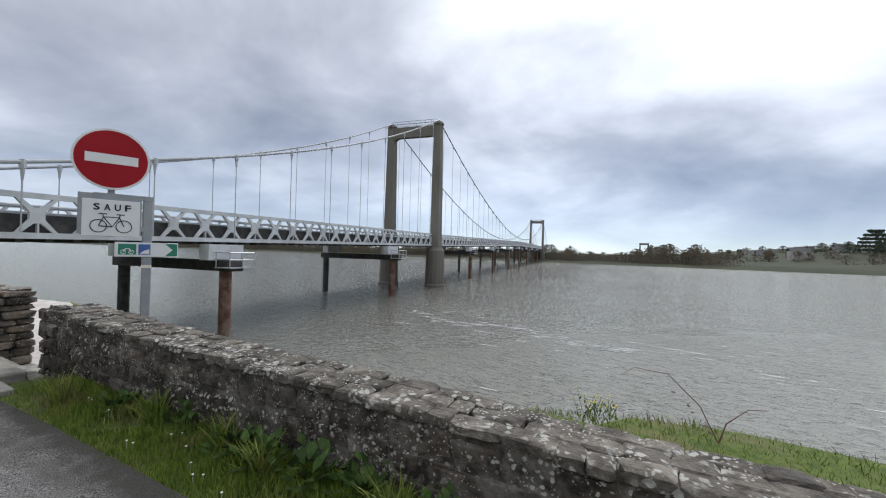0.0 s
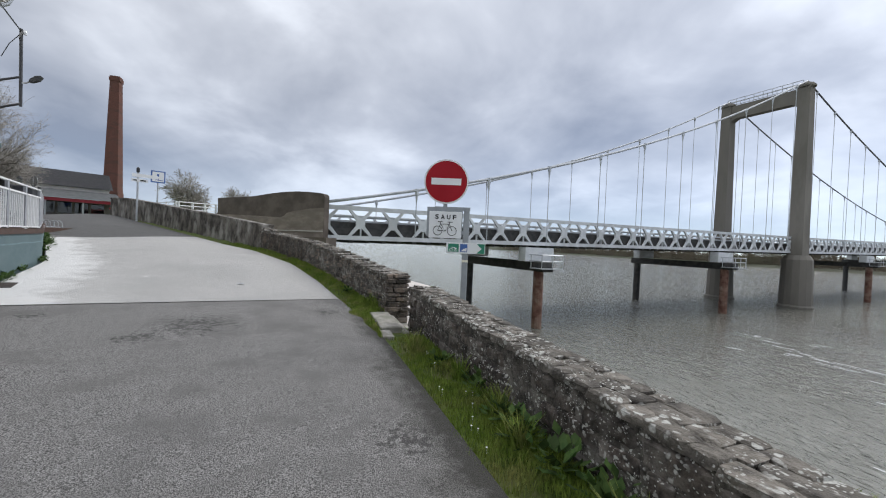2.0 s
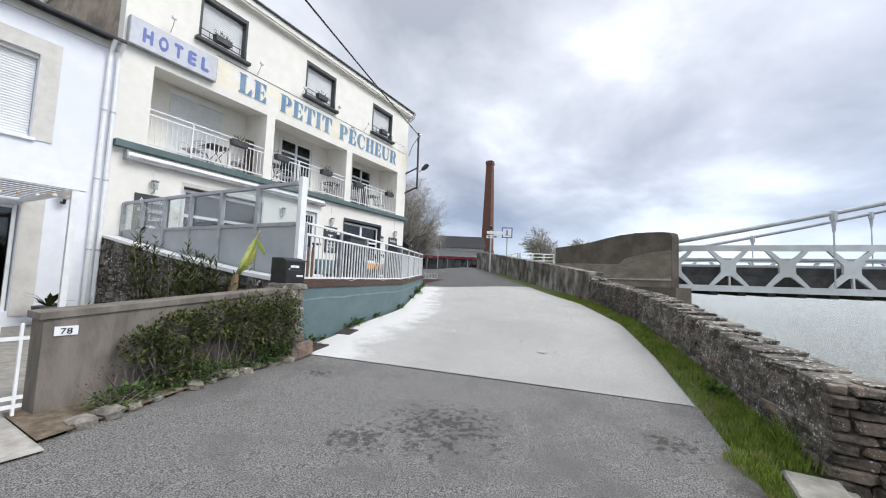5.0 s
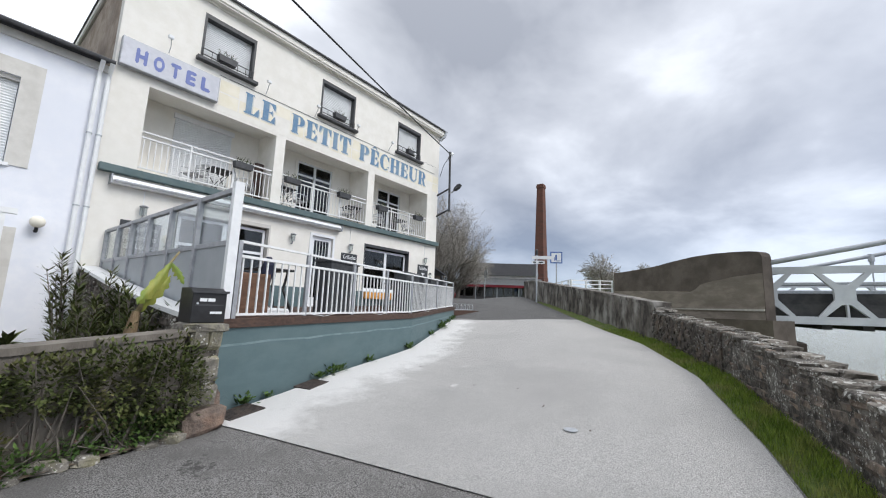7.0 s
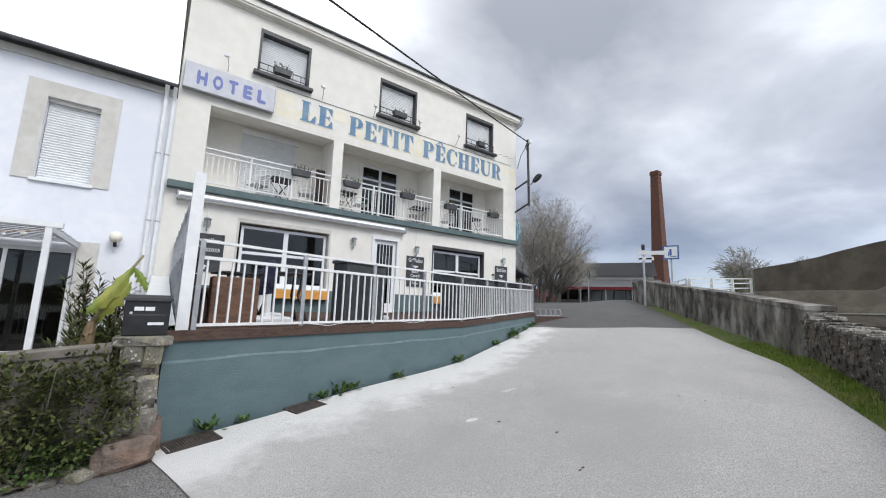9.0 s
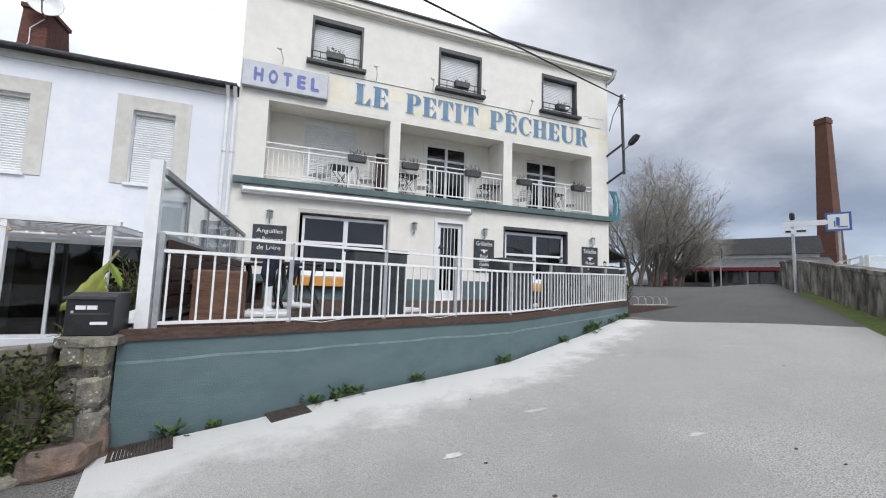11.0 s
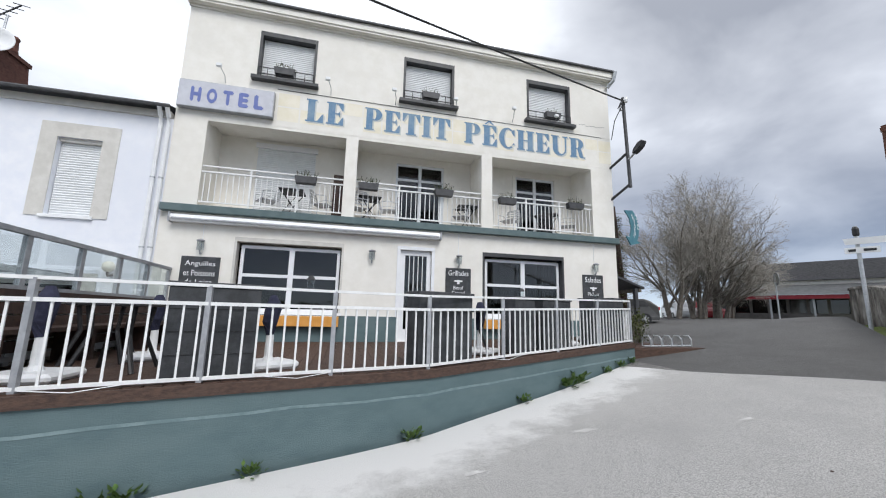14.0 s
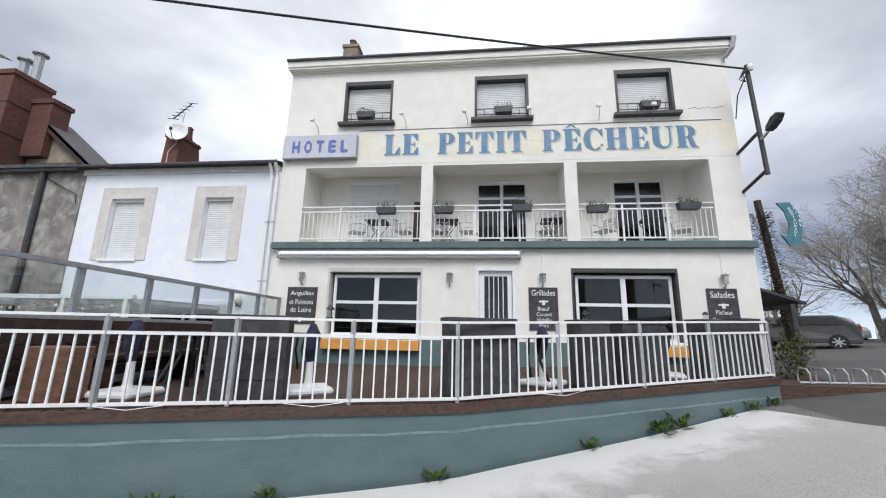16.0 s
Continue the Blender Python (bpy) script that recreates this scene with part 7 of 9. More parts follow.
def bush(name, label, centres, n, size, material, seed, wood=True, base_z=0.2):
    """Branches and many single leaves round a few centres."""
    rnd = random.Random(seed)
    c0 = centres[0][0]
    t = thing(name, label, "shrub", (c0[0], c0[1], base_z))
    bm, bw = B(), B()
    for c, r in centres:
        c = Vector(c)
        foot = Vector((c.x + rnd.uniform(-0.1, 0.1), c.y, base_z))
        for k in range(7):
            e2 = c + Vector((rnd.uniform(-1, 1) * r[0], rnd.uniform(-1, 1) * r[1], rnd.uniform(-0.2, 1) * r[2])) * 0.9
            pipe(bw, [foot, foot.lerp(e2, 0.5) + Vector((rnd.uniform(-1, 1), rnd.uniform(-1, 1), 0)) * 0.05, e2], [0.012, 0.008, 0.003], 4)
        for k in range(int(n * r[0] * r[2] * 10)):
            while True:
                u = Vector((rnd.uniform(-1, 1), rnd.uniform(-1, 1), rnd.uniform(-1, 1)))
                if 0.25 < u.length < 1:
                    break
            g = 1.0 + 0.28 * noise.noise(u * 2.1 + c * 3)
            p_ = c + Vector((u.x * r[0], u.y * r[1], u.z * r[2])) * g
            if p_.z < base_z:
                continue
            d_ = (u.normalized() + Vector((rnd.uniform(-1, 1), rnd.uniform(-1, 1), rnd.uniform(-0.6, 1)))).normalized() * size * rnd.uniform(0.6, 1.3)
            leaf_quad(bm, p_, d_, size * 0.28)
    tagged(part("leaves", bm, material, t), kind="stuff")
    tagged(part("branch_work", bw, BARK, t), kind="stuff")
    return t


bush("hedge", "straggly green and brown hedge in front of the garden wall", [((-4.72, -3.95, 0.74), (0.26, 0.15, 0.17)), ((-5.05, -3.96, 0.86), (0.34, 0.18, 0.20)), ((-5.5, -3.97, 0.92), (0.36, 0.2, 0.24)), ((-5.9, -3.98, 0.86), (0.34, 0.22, 0.36)), ((-6.3, -4.0, 0.78), (0.36, 0.22, 0.46)), ((-5.0, -3.9, 0.5), (0.3, 0.12, 0.14))], 1350, 0.05, LEAF_DARK, 1, base_z=0.25)
bush("hedge", "tangle of bare brown stems under the hedge", [((-4.6, -3.92, 0.5), (0.35, 0.14, 0.25)), ((-5.1, -3.92, 0.5), (0.4, 0.14, 0.3)), ((-5.6, -3.92, 0.55), (0.4, 0.14, 0.3)), ((-4.35, -3.9, 0.4), (0.2, 0.1, 0.2))], 60, 0.035, WOOD_DECK, 11, base_z=0.22)
bush("hedge", "low trailing plants along the foot of the garden wall", [((-4.5, -3.8, 0.32), (0.3, 0.12, 0.1)), ((-5.2, -3.9, 0.36), (0.5, 0.12, 0.12)), ((-6.1, -3.95, 0.42), (0.5, 0.12, 0.14))], 1500, 0.045, LEAF, 2, base_z=0.22)


def spiky(name, label, x, y, z, n, length, width, material, seed, cat="plant", droop=0.25, spread=0.9):
    rnd = random.Random(seed)
    t = thing(name, label, cat, (x, y, z))
    bm = B()
    for k in range(n):
        a, e2 = rnd.uniform(0, 6.28), rnd.uniform(0.25, 1.3)
        d_ = Vector((math.cos(a) * spread, math.sin(a) * spread, e2)).normalized()
        L = length * rnd.uniform(0.6, 1.1)
        p0 = Vector((x, y, z))
        s = d_.cross(Vector((0, 0, 1))).normalized()
        pts = [p0, p0 + d_ * L * 0.5, p0 + d_ * L - Vector((0, 0, droop * L))]
        ws = (width * 0.6, width, 0.002)
        vs = [(bm.verts.new(q + s * w_), bm.verts.new(q - s * w_)) for q, w_ in zip(pts, ws)]
        for (a1, a2), (b1, b2) in zip(vs, vs[1:]):
            bm.faces.new((a1, a2, b2, b1))
    part("leaves", bm, material, t)
    return t


for i, (x, y, z, h) in enumerate(((-6.0, -7.1, 0.2, 1.6), (-6.2, -6.4, 0.2, 1.45), (-6.35, -5.6, 0.2, 1.3), (-5.9, -6.0, 0.2, 1.15))):
    rnd = random.Random(40 + i)
    t = thing("oleander", "tall oleander shrub with narrow grey-green leaves", "shrub", (x, y, z), group="oleanders in the yard")
    bm, bw = B(), B()
    for k in range(10):
        e2 = Vector((x + rnd.uniform(-0.4, 0.4), y + rnd.uniform(-0.4, 0.4), z + h * rnd.uniform(0.8, 1.2)))
        f = Vector((x + rnd.uniform(-0.08, 0.08), y, z))
        pipe(bw, [f, f.lerp(e2, 0.5), e2], [0.014, 0.01, 0.004], 4)
        for q in range(90):
            p_ = f.lerp(e2, rnd.uniform(0.35, 1.0))
            a = rnd.uniform(0, 6.28)
            leaf_quad(bm, p_, Vector((math.cos(a), math.sin(a), rnd.uniform(0.0, 1.2))).normalized() * rnd.uniform(0.1, 0.2), 0.013)
    tagged(part("leaves", bm, LEAF_DARK, t), kind="stuff")
    tagged(part("stem_work", bw, BARK, t), kind="stuff")

ban = thing("banana_plant", "young banana plant with drooping bright lime leaves on a shaggy stem", "plant", (-6.16, -4.93, 0.2))
part("stem", pipe(B(), [(-6.16, -4.93, 0.2), (-6.14, -4.95, 0.8), (-6.18, -4.92, 1.25), (-6.2, -4.9, 1.45)], [0.10, 0.085, 0.06, 0.035], 9), mat("shaggy_palm_fibre", (0.16, 0.11, 0.06), (0.30, 0.22, 0.13), 22, 0.95, 1.0, 60, stretch=(1, 1, 0.3)), ban)
rnd = random.Random(91)
for spine, wide in (([(-6.46, -4.90, 2.02), (-6.41, -4.86, 1.93), (-6.35, -4.83, 1.82), (-6.28, -4.80, 1.71), (-6.20, -4.78, 1.60), (-6.16, -4.77, 1.53)], (0.02, 0.05, 0.075, 0.07, 0.055, 0.01)),
                    ([(-6.46, -4.90, 2.02), (-6.52, -4.87, 1.95), (-6.57, -4.85, 1.86), (-6.60, -4.84, 1.77)], (0.015, 0.05, 0.045, 0.008)),
                    ([(-6.20, -4.90, 1.44), (-6.32, -4.86, 1.62), (-6.42, -4.86, 1.78), (-6.46, -4.86, 1.86)], (0.025, 0.06, 0.06, 0.01))):
    bm, last = B(), None
    for i in range(23):
        u = i / 22 * (len(spine) - 1)
        k = min(int(u), len(spine) - 2)
        q = Vector(spine[k]).lerp(Vector(spine[k + 1]), u - k)
        d_ = (Vector(spine[k + 1]) - Vector(spine[k])).normalized()
        s = d_.cross(Vector((0, 1, 0))).normalized()
        w_ = (wide[k] + (wide[k + 1] - wide[k]) * (u - k)) * (0.55 + 0.45 * abs(math.sin(i * 0.75))) * rnd.uniform(0.8, 1.15)
        dip = Vector((0, -0.35, -0.55)) * w_
        ring = [bm.verts.new(c) for c in (q + s * w_ + dip, q + s * w_ * 0.5 + dip * 0.25, q + Vector((0, 0.012, 0.006)), q - s * w_ * 0.5 + dip * 0.3, q - s * w_ * 0.95 + dip * 1.1)]
        if last:
            for j in range(4):
                bm.faces.new((last[j], last[j + 1], ring[j + 1], ring[j]))
        last = ring
    part("leaf", bm, LEAF_LIME, ban, smooth=True)
part("leaf_stalk", pipe(B(), [(-6.2, -4.9, 1.42), (-6.34, -4.9, 1.76), (-6.46, -4.9, 2.02), (-6.53, -4.9, 2.15)], [0.03, 0.02, 0.014, 0.012], 7), mat("brown_stalk", (0.20, 0.16, 0.08), (0.30, 0.25, 0.13), 20, 0.8), ban, smooth=True)
spiky("palm_fronds", "tuft of narrow dry fronds on the palm stem", -6.17, -4.92, 1.25, 26, 0.28, 0.008, LEAF_DARK, 4)
pot = thing("plant_pot", "dark round pot with an agave beside the house door", "planter", (-5.72, -10.2, 0.2))
part("pot", lathe(B(), [(0.16, 0.2), (0.24, 0.5), (0.26, 0.62), (0.22, 0.62)], 14, (-5.72, -10.2, 0)), ANTHRACITE, pot, smooth=True)
spiky("agave", "spiky green agave in the dark pot", -5.72, -10.2, 0.6, 18, 0.58, 0.04, LEAF_DARK, 5)
spiky("yucca", "grey-green strappy plant beside the downpipes", -6.15, -9.9, 0.25, 40, 0.8, 0.02, LEAF_DARK, 6)

# stones at the foot of the hedge
FS = [rock_mesh("rock", 60 + i, PILLAR_STONE, 0.09, 0.22) for i in range(4)]
rnd = random.Random(21)
for i in range(13):
    x = -4.15 - i * 0.2
    y = along(LEFT, x) - 0.02 + rnd.uniform(-0.05, 0.03)
    s = rnd.uniform(0.1, 0.2)
    ob = new("edging_stone", FS[i % 4])
    ob.matrix_world = Matrix.LocRotScale(Vector((x, y, ground_z(x, y) + s * 0.15)), Euler((rnd.uniform(-0.2, 0.2), 0, rnd.uniform(0, 3))), Vector((s * 1.4, s, s * 0.6)))
    tagged(ob, "rough pale edging stone at the foot of the hedge", "stone", "edging stones")
BOULDER = rock_mesh("rock", 66, mat("reddish_boulder", (0.085, 0.066, 0.055), (0.19, 0.145, 0.118), 7, 0.93, 0.9, 40, c3=(0.27, 0.17, 0.12), big=3.0), 0.09, 0.2)
for x, y, s, rz in ((-6.62, -3.98, (0.46, 0.3, 0.24), 0.2), (-6.78, -4.18, (0.17, 0.14, 0.36), 0.4)):
    ob = new("boulder", BOULDER)
    ob.matrix_world = Matrix.LocRotScale(Vector((x, y, ground_z(x, y) + s[2] * 0.38)), Euler((0.05, 0.1, rz)), Vector(s))
    tagged(ob, "reddish grey boulder beside the road edge", "stone", "boulders")


# ---- no-entry sign with plates ----
PX, PY = -5.13, 2.50
nrm = Vector((0.93, -0.36, 0)).normalized()
rgt = Vector((-nrm.y, nrm.x, 0))
F = Matrix(((rgt.x, nrm.x, 0, PX), (rgt.y, nrm.y, 0, PY), (0, 0, 1, 0), (0, 0, 0, 1)))
TEXT = Matrix(((rgt.x, 0, nrm.x, 0), (rgt.y, 0, nrm.y, 0), (0, 1, 0, 0), (0, 0, 0, 1)))
rs = thing("road_sign", "red no-entry road sign with white plates on a grey post", "road sign", (PX, PY, 0))


def local(bm):
    bmesh.ops.transform(bm, matrix=F, verts=bm.verts[:])
    return bm


bm = B()
box(bm, -0.045, 0.045, -0.045, 0.045, -0.3, 2.03)
part("post", local(bm), GREY_BACK, rs, bevel=0.008)
DX = -0.33


def disc(bm, r, y0, y1, cx, cz, n=48, r2=None):
    a = [bm.verts.new((cx + r * math.cos(6.28319 * i / n), y0, cz + r * math.sin(6.28319 * i / n))) for i in range(n)]
    b = [bm.verts.new((cx + (r2 or r) * math.cos(6.28319 * i / n), y1, cz + (r2 or r) * math.sin(6.28319 * i / n))) for i in range(n)]
    for i in range(n):
        bm.faces.new((a[i], a[(i + 1) % n], b[(i + 1) % n], b[i]))
    bm.faces.new(a[::-1])
    bm.faces.new(b)
    bmesh.ops.recalc_face_normals(bm, faces=bm.faces[:])
    return bm


CZ = 2.405
dsc = part("disc", local(disc(B(), 0.335, 0.04, 0.075, DX, CZ)), WHITE_SIGN, rs, "round white rimmed sign blank")
part("red_face", local(disc(B(), 0.312, 0.0752, 0.079, DX, CZ)), RED_SIGN, dsc, "red reflective face")
bm = B()
box(bm, DX - 0.225, DX + 0.225, 0.0792, 0.083, CZ - 0.05, CZ + 0.05)
part("white_bar", local(bm), WHITE_SIGN, dsc)
bm = B()
for z in (1.98, 1.62):
    box(bm, DX - 0.15, 0.05, 0.02, 0.05, z, z + 0.05)
box(bm, DX - 0.03, DX + 0.03, 0.0, 0.04, 1.55, 2.5)
part("bracket", local(bm), GREY_BACK, rs)
bm = B()
box(bm, DX - 0.27, DX + 0.27, 0.045, 0.055, 1.575, 2.02)
part("back_plate", local(bm), GREY_BACK, rs)
bm = B()
box(bm, DX - 0.235, DX + 0.255, 0.056, 0.07, 1.555, 1.955)
pl = part("plate", local(bm), WHITE_SIGN, rs, "white exception plate with black lettering", bevel=0.004)
o = F @ Vector((DX - 0.15, 0.0712, 1.83))
for i, c in enumerate("SAUF"):
    q = F @ Vector((DX - 0.145 + 0.088 * i, 0.0712, 1.838))
    write(c, pl, BLACK, q.x, q.y, q.z, 0.055, 0.072, "letter", TEXT, 0.03)
bm = B()
for cx in (-0.10, 0.115):
    ring = [(DX + cx + 0.068 * math.cos(a), 0.0725, 1.665 + 0.068 * math.sin(a)) for a in [6.2832 * k / 20 for k in range(21)]]
    pipe(bm, ring, 0.005, 4)
for pts in (((-0.10, 1.665), (-0.06, 1.765), (0.075, 1.765), (0.115, 1.665)), ((-0.06, 1.765), (0.015, 1.66), (0.075, 1.765)), ((-0.10, 1.665), (0.015, 1.66)), ((-0.065, 1.80), (-0.06, 1.765)), ((-0.10, 1.80), (-0.03, 1.80)), ((0.075, 1.765), (0.08, 1.795)), ((0.05, 1.797), (0.12, 1.797))):
    pipe(bm, [(DX + a, 0.0725, b) for a, b in pts], 0.0055, 4)
part("bicycle_symbol", local(bm), BLACK, pl)
bm = B()
box(bm, -0.29, 0.30, 0.05, 0.062, 1.33, 1.495)
ap = part("route_plate", local(bm), WHITE_SIGN, rs, "white cycle route arrow plate with green and blue panels", bevel=0.003)
bm = B()
box(bm, -0.26, -0.10, 0.0625, 0.0655, 1.355, 1.475)
part("green_panel", local(bm), GREEN_SIGN, ap)
bm = B()
box(bm, -0.08, 0.03, 0.0625, 0.0655, 1.355, 1.475)
part("blue_panel", local(bm), BLUE_SIGN, ap)
bm = B()
prism(bm, [(0.17, 1.34), (0.29, 1.34), (0.29, 1.485), (0.17, 1.485), (0.245, 1.4125)], 0.0625, 0.066)
part("green_arrow", local(bm), GREEN_SIGN, ap)
bm = B()
for cx in (-0.215, -0.145):
    pipe(bm, [(cx + 0.022 * math.cos(a), 0.067, 1.385 + 0.022 * math.sin(a)) for a in [6.2832 * k / 12 for k in range(13)]], 0.004, 4)
pipe(bm, [(-0.215, 0.067, 1.385), (-0.195, 0.067, 1.42), (-0.16, 0.067, 1.42), (-0.145, 0.067, 1.385)], 0.006, 4)
part("cycle_symbol", local(bm), WHITE_SIGN, ap)
bm = B()
prism(bm, [(-0.07, 1.365), (0.02, 1.365), (0.02, 1.42), (-0.03, 1.40)], 0.0657, 0.068)
part("pale_shape", local(bm), WHITE_SIGN, ap)
bm = B()
box(bm, -0.046, 0.046, -0.046, 0.0465, 1.20, 1.235)
part("sticker", local(bm), RENDER_YELLOW, rs)

OLDCONC_PALE = mat("pale_worn_stone", (0.24, 0.227, 0.20), (0.40, 0.38, 0.345), 6, 0.9, 0.6, 40, c3=(0.18, 0.18, 0.14), big=2.0)
# gap in the wall: threshold stone and pale ramp down to the river
bm = B()
for ob_pts, ya, yb in (([(-5.68, -0.02), (-5.68, 0.115), (-6.80, 0.155), (-6.80, 0.0)], 1.36, 1.70), ([(-5.62, -0.2), (-5.62, 0.045), (-6.86, 0.075), (-6.86, -0.2)], 1.705, 1.82), ([(-5.28, -0.05), (-5.28, 0.07), (-5.64, 0.085), (-5.64, -0.05)], 1.26, 1.50), ([(-5.80, -0.5), (-5.80, -0.11), (-6.90, -0.09), (-6.90, -0.5)], 1.825, 2.12)):
    bm = prism(B(), ob_pts, ya, yb)
    solid("threshold_stone", bm, OLDCONC_PALE, "flat pale stone slab at the gap in the parapet", "stone slab", "steps in the gap of the wall", bevel=0.015)
PATH_MID = [(-6.55, 2.2), (-6.75, 2.4), (-7.3, 2.6), (-8.2, 2.85), (-9.6, 2.95), (-11.0, 2.5), (-12.0, 1.6)]
bm = B()
rows = []
for i, (x, y) in enumerate(PATH_MID):
    (xa, ya), (xb, yb) = PATH_MID[max(0, i - 1)], PATH_MID[min(len(PATH_MID) - 1, i + 1)]
    d_ = Vector((xb - xa, yb - ya, 0)).normalized()
    s_ = Vector((-d_.y, d_.x, 0))
    rows.append([bm.verts.new((x + s_.x * w, y + s_.y * w, land_z(x + s_.x * w, y + s_.y * w) + 0.06)) for w in (-0.5, 0, 0.5)])
for r, q in zip(rows, rows[1:]):
    for i in range(2):
        bm.faces.new((r[i], r[i + 1], q[i + 1], q[i]))
bmesh.ops.recalc_face_normals(bm, faces=bm.faces[:])
for f in bm.faces:
    if f.normal.z < 0:
        f.normal_flip()
bmesh.ops.solidify(bm, geom=bm.faces[:], thickness=0.1)
PINK = mat("pale_pinkish_slab", (0.50, 0.46, 0.43), (0.62, 0.58, 0.55), 6, 0.9, 0.4, 40)
solid("pavement", bm, PINK, "pale pinkish footpath behind the parapet", kind="structure")

# ---- road details ----
IRON = mat("rusty_iron_grate", (0.03, 0.025, 0.023), (0.075, 0.057, 0.047), 12, 0.8, 0.6, 60)


def drain(x, y, w, d, rz, label):
    t = thing("drain", label, "drain cover", (x, y, ground_z(x, y)), group="drains at the foot of the terrace wall")
    t.rotation_euler = (-0.035, 0.075, rz)
    t.location.z += 0.004
    WHERE[t] = Vector((0, 0, 0))
    bm = pierced(B(), -w / 2, w / 2, -d / 2, d / 2, 0, 0.02, [(-w / 2 + 0.03, w / 2 - 0.03, -d / 2 + 0.03, d / 2 - 0.03)])
    bmesh.ops.transform(bm, matrix=Matrix(((1, 0, 0, 0), (0, 0, 1, 0), (0, 1, 0, 0), (0, 0, 0, 1))), verts=bm.verts[:])
    part("frame", bm, IRON, t)
    bm = B()
    box(bm, -w / 2 + 0.03, w / 2 - 0.03, -d / 2 + 0.03, d / 2 - 0.03, 0.002, 0.010)
    part("bed", bm, BLACK, t)
    k = int(w / 0.03)
    for i in range(k):
        bm = B()
        x0 = -w / 2 + 0.035 + (w - 0.07) * i / k
        box(bm, x0, x0 + 0.021, -d / 2 + 0.03, d / 2 - 0.03, 0.006, 0.0185)
        part("grate_bar", bm, IRON, t)


drain(-7.10, -4.20, 0.46, 0.30, 0.25, "rusty brown iron drain grate set in the road")
drain(-8.30, -4.60, 0.42, 0.28, 0.3, "dark iron drain grate set in the pale concrete")
cv = solid("manhole_cover", moved(lathe(B(), [(0.075, 0), (0.075, 0.004), (0.06, 0.006), (0.055, 0.004)], 20), -9.08, -1.12, ground_z(-9.08, -1.12) + 0.016), STEEL_GALV, "small round iron valve cover in the pale road", "manhole cover")
rnd = random.Random(77)


def blot(name, x, y, rx, ry, material, label, lift=0.003, ang=0.0):
    bm = B()
    n_ = 22
    c = bm.verts.new((x, y, ground_z(x, y) + lift))
    vs = []
    for i in range(n_):
        a = 6.2832 * i / n_
        r = 0.65 + 0.5 * noise.noise((math.cos(a) * 1.6 + x * 3, math.sin(a) * 1.6 + y * 3, 1))
        px, py = rx * r * math.cos(a), ry * r * math.sin(a)
        px, py = px * math.cos(ang) - py * math.sin(ang), px * math.sin(ang) + py * math.cos(ang)
        vs.append(bm.verts.new((x + px, y + py, ground_z(x + px, y + py) + lift)))
    for i in range(n_):
        bm.faces.new((c, vs[i], vs[(i + 1) % n_]))
    solid(name, bm, material, label, kind="structure", smooth=True)


WHITEWASH = mat("bleached_concrete", (0.50, 0.49, 0.475), (0.62, 0.61, 0.59), 12, 0.9, 0.4, 90, c3=(0.42, 0.41, 0.395), big=2.0)
for k, (x, y, r) in enumerate(((-10.8, -3.6, 0.12), (-12.0, -4.6, 0.10), (-13.6, -5.2, 0.14), (-15.3, -4.6, 0.1), (-11.6, -2.4, 0.08), (-9.6, -3.0, 0.09), (-14.6, -6.4, 0.22))):
    blot("stain", x, y, r * 1.6, r * 0.6, WHITEWASH, "pale scuff on the concrete road", 0.017)
bm = B()
for k in range(12):
    x, y = rnd.uniform(-9, -16), rnd.uniform(-4.6, -0.8)
    if y < along(LEFT, x) + 0.3 or y > along(RIGHT, x) - 0.3:
        continue
    box(bm, x, x + rnd.uniform(0.015, 0.04), y, y + rnd.uniform(0.008, 0.018), ground_z(x, y) + 0.010, ground_z(x, y) + 0.018)
solid("dead_leaves", bm, WOOD_DECK, "scattered dead leaves and twigs on the pale road", kind="stuff")


def weed(x, y, s, seed, dense=60):
    rnd = random.Random(seed)
    z = ground_z(x, y)
    t = thing("weed", "green broad-leaved weed growing at the foot of the wall", "plant", (x, y, z), group="weeds at the wall foot")
    bm = B()
    for k in range(dense):
        a, e2 = rnd.uniform(0, 6.28), rnd.uniform(0.1, 1.5)
        d_ = Vector((math.cos(a), math.sin(a), e2)).normalized()
        p0 = Vector((x, y, z)) + d_ * s * rnd.uniform(0.2, 1.0)
        leaf_quad(bm, p0, (d_ + Vector((rnd.uniform(-0.5, 0.5), rnd.uniform(-0.5, 0.5), rnd.uniform(-0.3, 0.5)))).normalized() * s * 0.5, s * 0.16)
    part("leaves", bm, LEAF, t)


for i, (x, s) in enumerate(((-7.25, 0.14), (-7.6, 0.08), (-8.55, 0.13), (-8.85, 0.16), (-9.05, 0.14), (-9.95, 0.13), (-11.6, 0.15), (-13.5, 0.14), (-14.6, 0.24), (-14.95, 0.24), (-15.9, 0.12), (-16.4, 0.14), (-16.9, 0.12))):
    weed(x, along(TERR, x) + 0.06, s, 200 + i)
for i, (x, y, s) in enumerate(((-2.6, 1.95, 0.22), (-2.3, 1.85, 0.2), (-1.9, 1.9, 0.24), (-1.5, 1.98, 0.2), (-3.3, 1.95, 0.2), (-0.9, 1.95, 0.22), (-8.6, 1.15, 0.16), (-4.1, 1.8, 0.16), (-0.3, 1.95, 0.2))):
    weed(x, y, s, 260 + i, 46)


